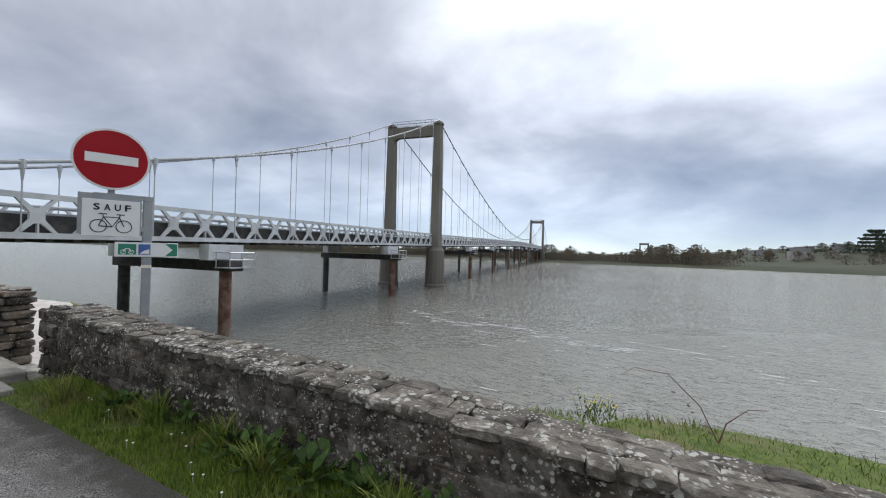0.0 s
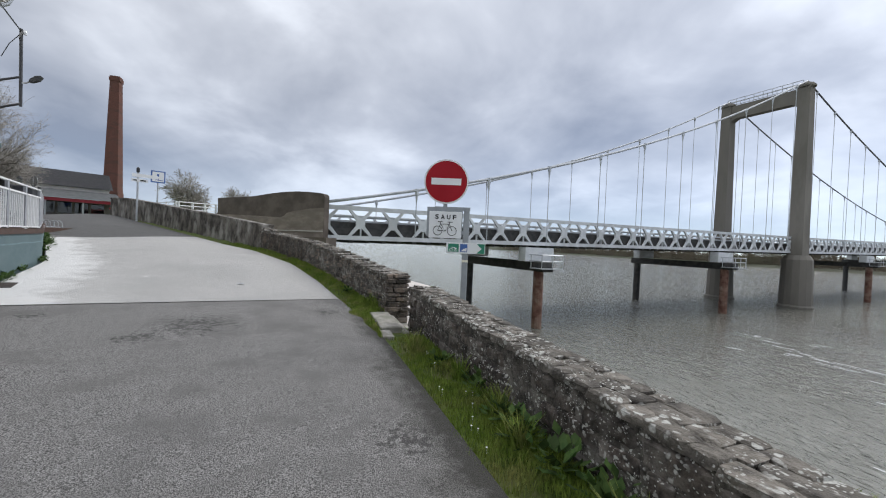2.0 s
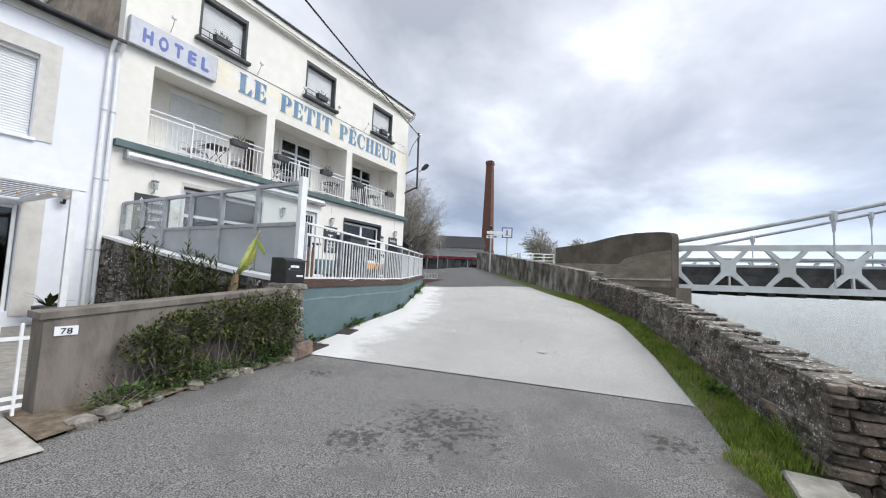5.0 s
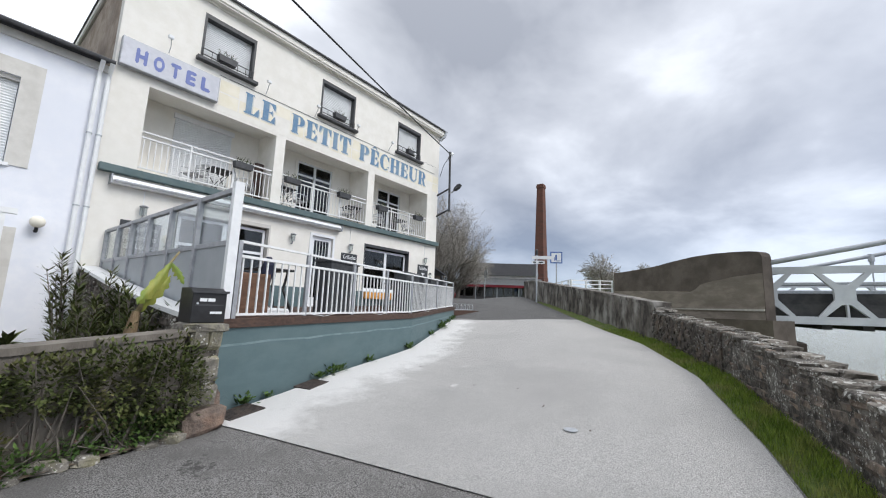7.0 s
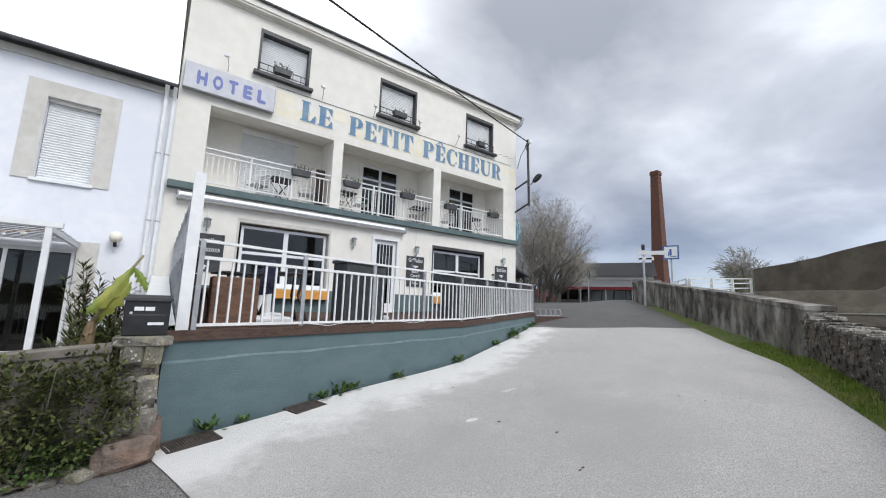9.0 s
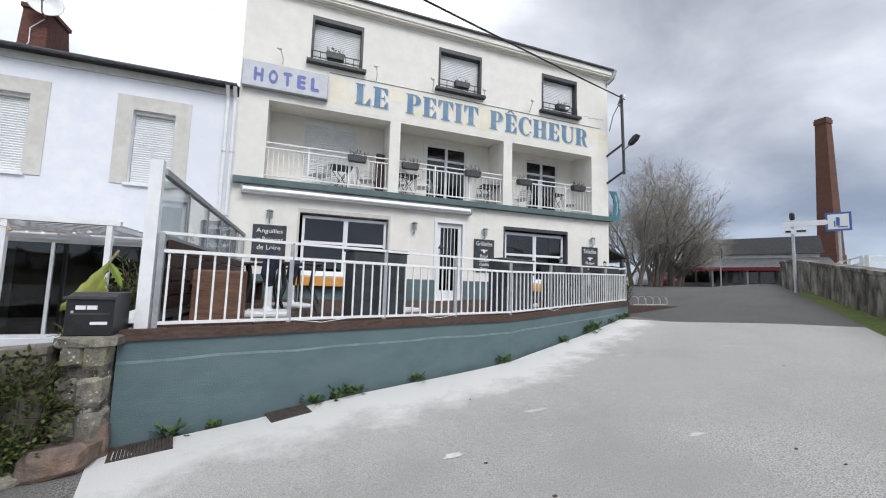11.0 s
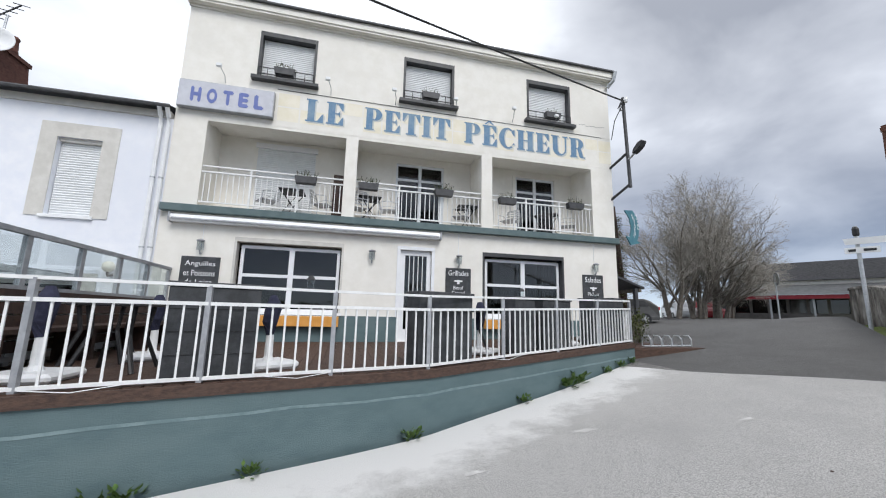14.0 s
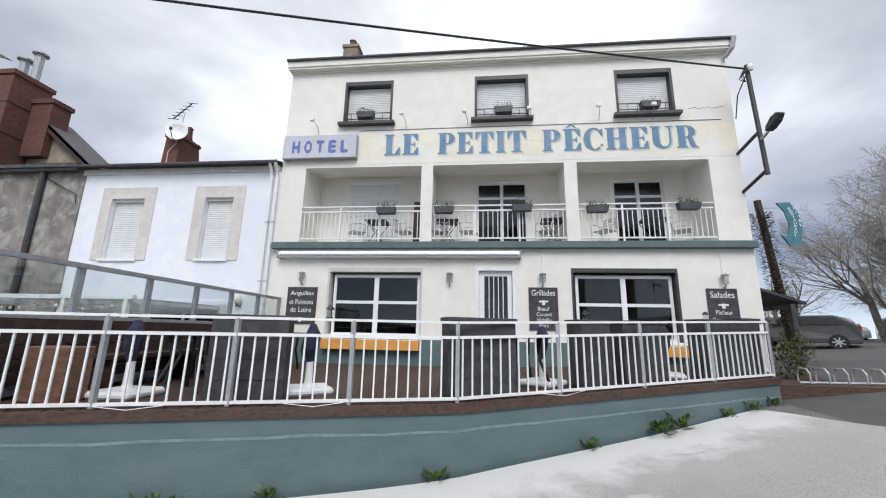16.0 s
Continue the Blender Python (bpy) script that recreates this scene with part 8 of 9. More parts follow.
# ---- bare trees ----
def bare_tree(name, label, x, y, z, height, seed, trunk=0.22, spread=0.55, depth=6, group="", stems=1, twigmat=None, thin=0.0065):
    rnd = random.Random(seed)
    t = thing(name, label, "tree", (x, y, z), group=group)
    bt_, bw = B(), B()

    def inside(q):
        """The rounded outline that the crown keeps to."""
        u = (q.z - z - height * 0.52) / (height * 0.50)
        return ((q.x - x) ** 2 + (q.y - y) ** 2) / (height * 0.40) ** 2 + u * u * abs(u) < 1.0 + 0.55 * noise.noise(q * 0.45)

    def grow(p, d, length, r, lv):
        if lv < depth - 1 and not inside(p):
            return
        k = 3
        while lv < depth and length > 0.25 and not inside(p + d * length):
            length *= 0.7
        pts, rs_ = [p], [r]
        q = p.copy()
        for i in range(k):
            d = (d + Vector((rnd.uniform(-1, 1), rnd.uniform(-1, 1), rnd.uniform(-0.4, 0.7) if lv > 1 else rnd.uniform(-1.1, 0.1))) * (0.16 if lv > 1 else 0.3)).normalized()
            q = q + d * length / k
            pts.append(q.copy())
            rs_.append(max(thin * 0.9, r * (1 - 0.35 * (i + 1) / k)))
        pipe(bt_ if lv > depth - 3 else bw, pts, rs_, 7 if lv > depth - 2 else 4 if lv > depth - 3 else 3)
        if lv <= 0:
            return
        for i in range(rnd.choice((4, 4, 5)) if lv > depth - 2 else rnd.choice((3, 3, 4)) if lv > 1 else 3):
            f = rnd.uniform(0.3, 1.0) if i else 1.0
            seg = pts[-1] if not i else pts[min(k, int(f * k))].lerp(pts[max(0, int(f * k) - 1)], rnd.random() * 0.5)
            a = rnd.uniform(0, 6.28)
            s = d.orthogonal().normalized()
            s.rotate(Matrix.Rotation(a, 3, d))
            nd = (d + s * rnd.uniform(0.4, 1.0) * (1.0 if lv > depth - 2 and i else spread if lv > 1 else 0.9) + Vector((0, 0, 0.10))).normalized()
            grow(seg, nd, length * rnd.uniform(0.62, 0.85), max(thin, rs_[-1] * rnd.uniform(0.55, 0.8)), lv - 1)

    for s in range(stems):
        a = 6.28 * s / max(1, stems) + seed
        off = Vector((math.cos(a), math.sin(a), 0)) * (0.35 if stems > 1 else 0)
        grow(Vector((x, y, z)) + off, (Vector((0, 0, 1)) + off * 0.5).normalized(), height * 0.33, trunk, depth)
    part("trunk", bt_, BARK, t)
    tagged(part("crown", bw, twigmat or TWIG, t), kind="stuff")
    return t


for i, (x, y, h, st) in enumerate(((-33.4, -21.6, 9.8, 3), (-35.4, -21.8, 10.6, 3), (-31.4, -21.6, 8.6, 2), (-37.0, -22.8, 9.0, 2))):
    bare_tree("bare_tree", "tall leafless tree with fine spreading twigs beside the car park", x, y, 2.2, h, 31 + i, 0.17, 0.50, 6, "leafless trees by the car park", st)
bare_tree("bare_tree", "bare rounded tree on the far side of the bridge approach", -92, -24, 2.4, 12.2, 57, 0.3, 0.7, 6, stems=3, thin=0.03)
bare_tree("bare_tree", "bare rounded tree on the far side of the bridge approach", -99, -15, 2.4, 10.5, 58, 0.3, 0.7, 6, stems=3, thin=0.03)
bare_tree("bare_shrub", "leafless shrub in front of the old brown house", 1.2, -8.6, 0.0, 4.4, 61, 0.06, 0.6, 4, stems=3)
bare_tree("bare_tree", "low leafless tree beside the car park", -27.5, -22.5, 2.2, 5.2, 63, 0.1, 0.8, 4, stems=2)

# ---- right-hand end of the hotel: bracket pole, street lamp, arrow sign, cable ----
pole = thing("lamp_bracket", "dark steel bracket pole with street lantern on the hotel corner", "street lamp", (-18.6, -10.2, 6))
part("upright", cyl(B(), (-18.66, -10.05, 5.9), (-18.58, -10.05, 8.75), 0.05, n=8), ANTHRACITE, pole)
for z in (6.0, 7.0):
    part("bracket_arm", cyl(B(), (-18.45, HY - 0.1, z - 0.35), (-18.65, -10.05, z), 0.04, n=6), ANTHRACITE, pole)
part("lamp_arm", pipe(B(), [(-18.62, -10.05, 6.75), (-18.64, -9.9, 6.80), (-18.65, -9.78, 6.87)], 0.03, 6), STEEL_GALV, pole)
bm = B()
prism(bm, [(0.0, 0.0), (0.09, 0.08), (0.30, 0.13), (0.44, 0.08), (0.46, 0.02), (0.30, -0.06), (0.09, -0.05)], -0.10, 0.10)
bmesh.ops.transform(bm, matrix=Matrix.Translation((-18.65, -9.82, 6.84)) @ Matrix.Rotation(radians(100), 4, "Z") @ Matrix.Rotation(radians(-32), 4, "Y"), verts=bm.verts[:])
part("lantern", bm, ANTHRACITE, pole, "grey street lantern head", bevel=0.02)
part("insulator", lathe(B(), [(0.05, 0), (0.07, 0.08), (0.05, 0.16)], 8, (-18.6, -9.95, 8.55)), WHITE_PAINT, pole)
cab = thing("overhead_cable", "black overhead cable sagging from the hotel corner across the road", "cable", (-18.6, -10.05, 8.7))
P0, P1 = Vector((-18.6, -10.05, 8.65)), Vector((9.3, 0.15, 6.0))
part("line", pipe(B(), [P0.lerp(P1, f) - Vector((0, 0, 0.9 * 4 * f * (1 - f) * 0.25)) for f in [i / 24 for i in range(25)]], 0.022, 6), BLACK, cab)
part("drop_wire", pipe(B(), [(-18.6, -10.05, 8.6), (-18.45, -10.3, 8.1), (-18.5, -10.55, 7.6)], 0.014, 5), BLACK, cab)
for k in range(3):
    part("loop", pipe(B(), [(-18.55 + 0.03 * k, -10.0, 8.62), (-18.4 + 0.05 * k, -9.95, 8.40 - 0.05 * k), (-18.5, -10.05, 8.3), (-18.6, -10.05, 8.45)], 0.012, 5), BLACK, cab)
up_ = thing("utility_pole", "wooden pole carrying the overhead cable", "pole", (9.3, 0.15, -0.3))
part("shaft", cyl(B(), (9.3, 0.15, -0.3), (9.3, 0.15, 6.2), 0.12, 0.09, 10), BARK, up_)
ivp = thing("utility_pole", "leaning timber pole overgrown with ivy behind the hotel corner", "pole", (-19.9, -12.0, 1.3))
part("shaft", cyl(B(), (-19.95, -12.0, 1.3), (-19.55, -12.0, 6.1), 0.13, 0.10, 10), WOOD_DARK, ivp)
bm = B()
rnd = random.Random(6)
for k in range(2200):
    f = rnd.random() ** 1.1
    c = Vector((-19.95 + 0.4 * f, -12.0, 1.3 + 4.4 * f))
    a = rnd.uniform(0, 6.28)
    leaf_quad(bm, c + Vector((math.cos(a), math.sin(a), 0)) * rnd.uniform(0.12, 0.26), Vector((math.cos(a), math.sin(a), rnd.uniform(-0.5, 0.5))) * 0.09, 0.03)
tagged(part("ivy", bm, LEAF_DARK, ivp), kind="stuff")
asg = thing("arrow_sign", "old teal enamel arrow-shaped sign with white capitals on the pole", "sign", (-20.3, -11.95, 4.7))
bm = B()
prism(bm, [(-20.05, 6.0), (-20.42, 6.02), (-20.62, 5.7), (-20.68, 5.3), (-20.62, 4.95), (-20.55, 4.80), (-20.72, 4.72), (-20.25, 4.62), (-20.05, 4.98), (-20.22, 4.92), (-20.32, 5.3), (-20.25, 5.7)], -11.98, -11.93)
part("panel", bm, TEAL_SIGN, asg)
for col, (txt, x0) in enumerate((("HOTEL", -20.44), ("RESTAURANT", -20.28))):
    for i, c in enumerate(txt):
        step = 0.13 if col == 0 else 0.094
        z = 5.78 - i * step
        bend = -0.16 * math.sin(math.pi * (5.95 - z) / 1.3)
        write(c, asg, WHITE_SIGN, x0 + bend, -11.925, z, 0.085, 0.085 if col == 0 else 0.07, "letter")
for z in (5.85, 5.4, 4.95):
    part("stay", cyl(B(), (-19.65, -11.97, z), (-20.3, -11.955, z), 0.015, n=5), STEEL_GALV, asg)
for ob in (asg, ivp):
    ob.location += Vector((-1.15, -1.45, 0.32))

# small canopy, timber platform, cycle rack
can = thing("canopy", "small dark lean-to canopy at the hotel side entrance", "canopy", (-19.3, -11.5, 1.3))
for x, y in ((-19.2, -10.75), (-19.3, -12.6)):
    bm = B()
    box(bm, x - 0.05, x + 0.05, y - 0.05, y + 0.05, 0.9, 3.0)
    part("post", bm, ANTHRACITE, can)
bm = B()
beam(bm, (-18.52, -11.8, 3.35), (-19.5, -11.8, 3.02), 2.2, 0.06)
part("roof", bm, ANTHRACITE, can)
bm = B()
box(bm, -19.30, -19.38, -10.7, -12.7, 2.90, 3.0)
part("beam", bm, BARK, can)
plat = thing("timber_platform", "low brown timber platform beside the terrace", "platform", (-18.6, -9.6, 1.2))
k = 0
y = -8.72
while y > -10.9:
    bm = B()
    box(bm, -17.2, -19.5 + 0.35 * (y + 8.7), y, y - 0.13, 1.40, 1.43)
    part("board", bm, WOOD_DECK, plat)
    y -= 0.14
bm = B()
beam(bm, (-17.2, -8.71, 1.17), (-19.5, -8.74, 1.20), 0.04, 0.45)
part("edge_board", bm, WOOD_DECK, plat)
rack = thing("cycle_rack", "galvanised cycle rack with rounded hoops", "cycle rack", (-19.2, -9.0, 1.43))
part("base_rail", cyl(B(), (-17.8, -8.95, 1.455), (-19.4, -9.15, 1.455), 0.025, n=6), STEEL_GALV, rack)
for k in range(5):
    x = -17.92 - 0.34 * k
    y = -8.97 - 0.04 * k
    part("hoop", pipe(B(), [(x, y + 0.12, 1.45), (x, y + 0.12, 1.62), (x, y + 0.05, 1.70), (x, y - 0.1, 1.70), (x, y - 0.16, 1.62), (x, y - 0.16, 1.45)], 0.016, 6), STEEL_GALV, rack)
bush("shrub", "dark straggly shrub at the corner of the terrace", [((-18.3, -9.9, 1.75), (0.35, 0.3, 0.35)), ((-18.8, -10.3, 1.9), (0.35, 0.3, 0.45))], 460, 0.07, LEAF_DARK, 14, base_z=1.43)


# ---- parked cars ----
def car(name, label, x, y, z, rz, paint, L=4.2, W=1.76, H=1.5):
    t = thing(name, label, "car", (x, y, z), group="parked cars")
    t.rotation_euler[2] = radians(rz)
    WHERE[t] = Vector((0, 0, 0))
    h = L / 2
    side = [(-h, 0.42), (-h + 0.02, 0.72), (-h + 0.06, 0.98), (-h + 0.42, H - 0.12), (-h + 0.75, H), (0.15, H), (0.55, H - 0.08), (1.0, 1.02), (h - 0.35, 0.90), (h - 0.06, 0.72), (h, 0.5), (h - 0.03, 0.28), (-h + 0.05, 0.26)]
    bm = B()
    prism(bm, side, -W / 2, W / 2)
    for v in bm.verts:
        if v.co.z > 1.0:
            v.co.y *= 0.84
    part("body", bm, paint, t, bevel=0.035)
    for s in (-1, 1):
        for k, pts in enumerate(([(-h + 0.50, 1.03), (-0.35, 1.03), (-0.35, H - 0.10), (-h + 0.72, H - 0.10)], [(-0.27, 1.03), (0.86, 1.03), (0.46, H - 0.12), (-0.27, H - 0.10)])):
            bm = B()
            prism(bm, pts, W / 2 - 0.09, W / 2 - 0.04)
            for v in bm.verts:
                v.co.y = s * (v.co.y - (v.co.z - 1.03) * 0.20)
            bmesh.ops.recalc_face_normals(bm, faces=bm.faces[:])
            part("side_window", bm, BLACK, t)
        bm = B()
        box(bm, -h - 0.012, -h + 0.10, s * (W / 2 - 0.32), s * (W / 2 - 0.03), 0.80, 0.98)
        part("tail_light", bm, RED_SIGN, t)
        for wx in (-h + 0.72, h - 0.82):
            bm = B()
            cyl(bm, (wx, s * (W / 2 - 0.2), 0.31), (wx, s * (W / 2 + 0.02), 0.31), 0.31, n=22)
            wh = part("wheel", bm, BLACK, t)
            bm = B()
            cyl(bm, (wx, s * (W / 2 + 0.021), 0.31), (wx, s * (W / 2 + 0.03), 0.31), 0.09, n=12)
            for k in range(7):
                a = 6.2832 * k / 7
                beam(bm, (wx + 0.06 * math.cos(a), s * (W / 2 + 0.026), 0.31 + 0.06 * math.sin(a)), (wx + 0.2 * math.cos(a), s * (W / 2 + 0.026), 0.31 + 0.2 * math.sin(a)), 0.012, 0.05)
            part("rim", bm, ALU, wh)
        bm = B()
        box(bm, 0.62, 0.78, s * (W / 2 - 0.06), s * (W / 2 + 0.12), 1.0, 1.12)
        part("mirror", bm, paint, t, bevel=0.02)
    bm = B()
    vs = [bm.verts.new(v) for v in ((-h + 0.09, -0.62, 1.03), (-h + 0.09, 0.62, 1.03), (-h + 0.40, 0.56, H - 0.14), (-h + 0.40, -0.56, H - 0.14))]
    bm.faces.new(vs[::-1])
    bmesh.ops.solidify(bm, geom=bm.faces[:], thickness=-0.012)
    part("rear_window", bm, BLACK, t)
    bm = B()
    box(bm, -h - 0.015, -h + 0.02, -0.26, 0.26, 0.56, 0.67)
    part("number_plate", bm, WHITE_SIGN, t)
    return t


CAR_GREY = mat("grey_car_paint", (0.10, 0.098, 0.095), (0.12, 0.118, 0.115), 4, 0.3, metal=0.5)
CAR_RED = mat("red_car_paint", (0.28, 0.02, 0.025), (0.32, 0.025, 0.03), 4, 0.3)
CAR_WHITE = mat("white_car_paint", (0.72, 0.73, 0.74), (0.76, 0.77, 0.78), 4, 0.3)
CAR_BLUE = mat("blue_car_paint", (0.03, 0.05, 0.10), (0.04, 0.06, 0.12), 4, 0.3)
car("parked_car", "dark grey hatchback parked beside the hotel", -26.4, -20.4, ground_z(-26.4, -20.4), -41, CAR_GREY, 3.95, 1.7, 1.42)
car("parked_car", "red hatchback parked at the far side", -37.0, -24.6, 2.05, 60, CAR_RED)
car("parked_car", "white car parked under the trees", -33.6, -27.5, 2.05, 70, CAR_WHITE)
car("parked_car", "white car parked under the trees", -36.0, -25.6, 2.05, 60, CAR_WHITE)
car("parked_car", "dark blue car parked under the trees", -31.0, -28.0, 2.05, 60, CAR_BLUE)
car("parked_car", "red car behind the white railing", -41.5, -15.2, ground_z(-41.5, -15.2), 20, CAR_RED)

# ---- red-fronted building, chimney, signs at the top of the slope ----
rb = thing("restaurant_building", "low grey-roofed building with a dark red fascia and glazed front", "building", (-45, -23, 2.5))
R0, R1 = Vector((-42.95, -27.43, 0)), Vector((-48.24, -18.12, 0))
ax = (R1 - R0).normalized()
bk = Vector((ax.y, -ax.x, 0))
bk = bk if bk.x < 0 else -bk
LB = (R1 - R0).length
RF = Matrix(((ax.x, bk.x, 0, R0.x), (ax.y, bk.y, 0, R0.y), (0, 0, 1, 2.5), (0, 0, 0, 1)))


def rbm(bm):
    bmesh.ops.transform(bm, matrix=RF, verts=bm.verts[:])
    bmesh.ops.recalc_face_normals(bm, faces=bm.faces[:])
    return bm


bm = pierced(B(), 0, LB, 0, 1.75, 1.2, 1.4, [(0.3 + 1.2 * k, 1.3 + 1.2 * k, 0.35, 1.45) for k in range(8)])
box(bm, 0, LB, 1.402, 9, -0.5, 1.75)
box(bm, 0, LB, 1.2, 1.4, -0.5, -0.001)
part("wall", rbm(bm), DARK_ROOM, rb)
for k in range(8):
    bm = B()
    box(bm, 0.3 + 1.2 * k, 1.3 + 1.2 * k, 1.28, 1.3, 0.35, 1.45)
    part("window", rbm(bm), DARK_GLASS, rb)
for k in range(5):
    bm = B()
    x0 = 0.2 + (LB - 0.4) * k / 4
    box(bm, x0, x0 + 0.12, 0.05, 0.15, -0.5, 1.5)
    part("post", rbm(bm), GREY_BACK, rb)
bm = B()
box(bm, -0.3, LB + 0.3, -0.1, 0.0, 1.45, 1.75)
part("fascia", rbm(bm), RED_AWNING, rb, "dark red fascia band")
bm = B()
v = [bm.verts.new(q) for q in ((-0.4, -0.2, 1.76), (LB + 0.4, -0.2, 1.76), (LB + 0.2, 3.0, 2.75), (0.6, 3.0, 2.75))]
bm.faces.new(v)
bmesh.ops.solidify(bm, geom=bm.faces[:], thickness=0.08)
part("lower_roof", rbm(bm), mat("grey_sheet_roof", (0.16, 0.165, 0.17), (0.22, 0.225, 0.23), 3, 0.6), rb, "grey sheet lower roof")
bm = B()
box(bm, 0.9, LB - 0.4, 3.0, 8.5, 2.3, 3.1)
part("clerestory", rbm(bm), SURROUND, rb)
bm = B()
v = [bm.verts.new(q) for q in ((0.6, 2.7, 3.1), (LB - 0.1, 2.7, 3.1), (LB - 0.1, 5.6, 4.95), (0.9, 5.6, 4.95), (LB - 0.1, 8.6, 3.1), (0.6, 8.6, 3.1))]
bm.faces.new(v[:4])
bm.faces.new((v[3], v[2], v[4], v[5]))
bmesh.ops.solidify(bm, geom=bm.faces[:], thickness=0.1)
part("roof", rbm(bm), SLATE, rb)
bm = B()
v = [bm.verts.new(q) for q in ((LB - 0.35, 2.8, 3.0), (LB - 0.35, 5.6, 4.85), (LB - 0.35, 8.5, 3.0))]
bm.faces.new(v)
part("gable", rbm(bm), WHITE_PAINT, rb)
bm = B()
box(bm, -1.6, -0.05, 0.6, 3.0, -0.5, 2.0)
part("glass_annex", rbm(bm), ANTHRACITE, rb, "dark glazed annex")

chy = thing("factory_chimney", "tall square old brick factory chimney tapering to the top", "chimney", (-58, -22.5, 2.4))
bm = B()
last = None
for z, w in ((2.4, 0.86), (6.0, 0.80), (6.05, 0.74), (19.5, 0.47), (19.5, 0.53), (19.9, 0.55), (19.9, 0.49), (20.1, 0.49)):
    ring = [bm.verts.new((-58 + sx * w, -22.5 + sy * w, z)) for sx, sy in ((-1, -1), (1, -1), (1, 1), (-1, 1))]
    if last:
        for i in range(4):
            bm.faces.new((last[i], last[(i + 1) % 4], ring[(i + 1) % 4], ring[i]))
    last = ring
bm.faces.new(last)
part("shaft", bm, BRICK_OLD, chy)
isg = thing("information_sign", "blue-bordered square tourist information sign on a post", "road sign", (-27.8, -8.5, 1.5))
part("post", cyl(B(), (-27.8, -8.5, 1.2), (-27.8, -8.5, 4.6), 0.045, n=8), STEEL_GALV, isg)
G = Matrix.Translation((-27.78, -8.5, 0)) @ Matrix.Rotation(radians(-66), 4, "Z")


def onto(bm, m):
    bmesh.ops.transform(bm, matrix=m, verts=bm.verts[:])
    return bm


bm = B()
box(bm, -0.36, 0.36, 0.04, 0.07, 4.42, 5.14)
part("panel", onto(bm, G), BLUE_SIGN, isg)
bm = B()
box(bm, -0.29, 0.29, 0.071, 0.076, 4.49, 5.07)
part("white_field", onto(bm, G), WHITE_SIGN, isg)
bm = B()
box(bm, -0.04, 0.06, 0.077, 0.08, 4.62, 4.95)
box(bm, 0.08, 0.12, 0.077, 0.08, 4.58, 4.82)
box(bm, -0.25, 0.03, 0.077, 0.0795, 4.55, 4.59)
part("pictogram", onto(bm, G), BLUE_SIGN, isg)
dsn = thing("direction_sign", "white arrow direction signs on a galvanised post", "road sign", (-25.0, -8.55, 1.9))
part("post", cyl(B(), (-25.0, -8.55, 1.8), (-25.0, -8.55, 4.9), 0.05, n=8), STEEL_GALV, dsn)
G2 = Matrix.Translation((-25.0, -8.55, 0)) @ Matrix.Rotation(radians(-62), 4, "Z")
bm = B()
prism(bm, [(0.25, 4.36), (0.28, 4.54), (-0.85, 4.54), (-0.98, 4.45), (-0.85, 4.36)], 0.05, 0.08)
part("arrow_plate", onto(bm, G2), WHITE_SIGN, dsn)
bm = B()
box(bm, -0.42, 0.28, 0.05, 0.07, 4.10, 4.27)
part("plate", onto(bm, G2), WHITE_SIGN, dsn)
for x0, x1 in ((0.05, 0.2), (-0.35, -0.10)):
    bm = B()
    box(bm, x0, x1, 0.071, 0.075, 4.15, 4.22)
    part("illegible_text", onto(bm, G2), BLACK, dsn)
part("camera_head", lathe(B(), [(0.05, 4.6), (0.08, 4.65), (0.08, 4.82), (0.04, 4.9)], 8, (-25.0, -8.55, 0)), BLACK, dsn)
stp = thing("stop_sign", "back of a grey octagonal road sign on a thin post", "road sign", (-36.5, -18.9, 2.5))
part("post", cyl(B(), (-36.5, -18.9, 1.9), (-36.5, -18.9, 5.0), 0.04, n=6), STEEL_GALV, stp)
part("plate", onto(disc(B(), 0.42, 0.05, 0.08, 0, 4.75, 8), Matrix.Translation((-36.5, -18.9, 0)) @ Matrix.Rotation(radians(55), 4, "Z")), GREY_BACK, stp)

wr = thing("white_railing", "white painted metal railing at the bridge approach", "railing", (-26.5, -6.0, 2.2))
W0, W1 = Vector((-24.9, -6.6, 2.25)), Vector((-29.3, -5.65, 2.5))
for i in range(4):
    q = W0.lerp(W1, i / 3)
    bm = B()
    box(bm, q.x - 0.05, q.x + 0.05, q.y - 0.05, q.y + 0.05, 1.2, q.z + 0.95)
    part("post", bm, WHITE_PAINT, wr)
for h in (0.25, 0.48, 0.71, 0.92):
    bm = B()
    beam(bm, W0 + Vector((0, 0, h)), W1 + Vector((0, 0, h)), 0.04, 0.05)
    part("rail", bm, WHITE_PAINT, wr)
wr2 = thing("white_railing", "white painted metal railing at the bridge approach", "railing", (-24.5, -7.4, 2.2))
W0, W1 = Vector((-24.95, -6.75, 2.25)), Vector((-29.0, -9.3, 2.3))
for h in (0.25, 0.48, 0.71, 0.92):
    bm = B()
    beam(bm, W0 + Vector((0, 0, h)), W1 + Vector((0, 0, h)), 0.03, 0.04)
    part("rail", bm, WHITE_PAINT, wr2)
for i in range(4):
    q = W0.lerp(W1, i / 3)
    bm = B()
    box(bm, q.x - 0.04, q.x + 0.04, q.y - 0.04, q.y + 0.04, 1.2, q.z + 0.95)
    part("post", bm, WHITE_PAINT, wr2)

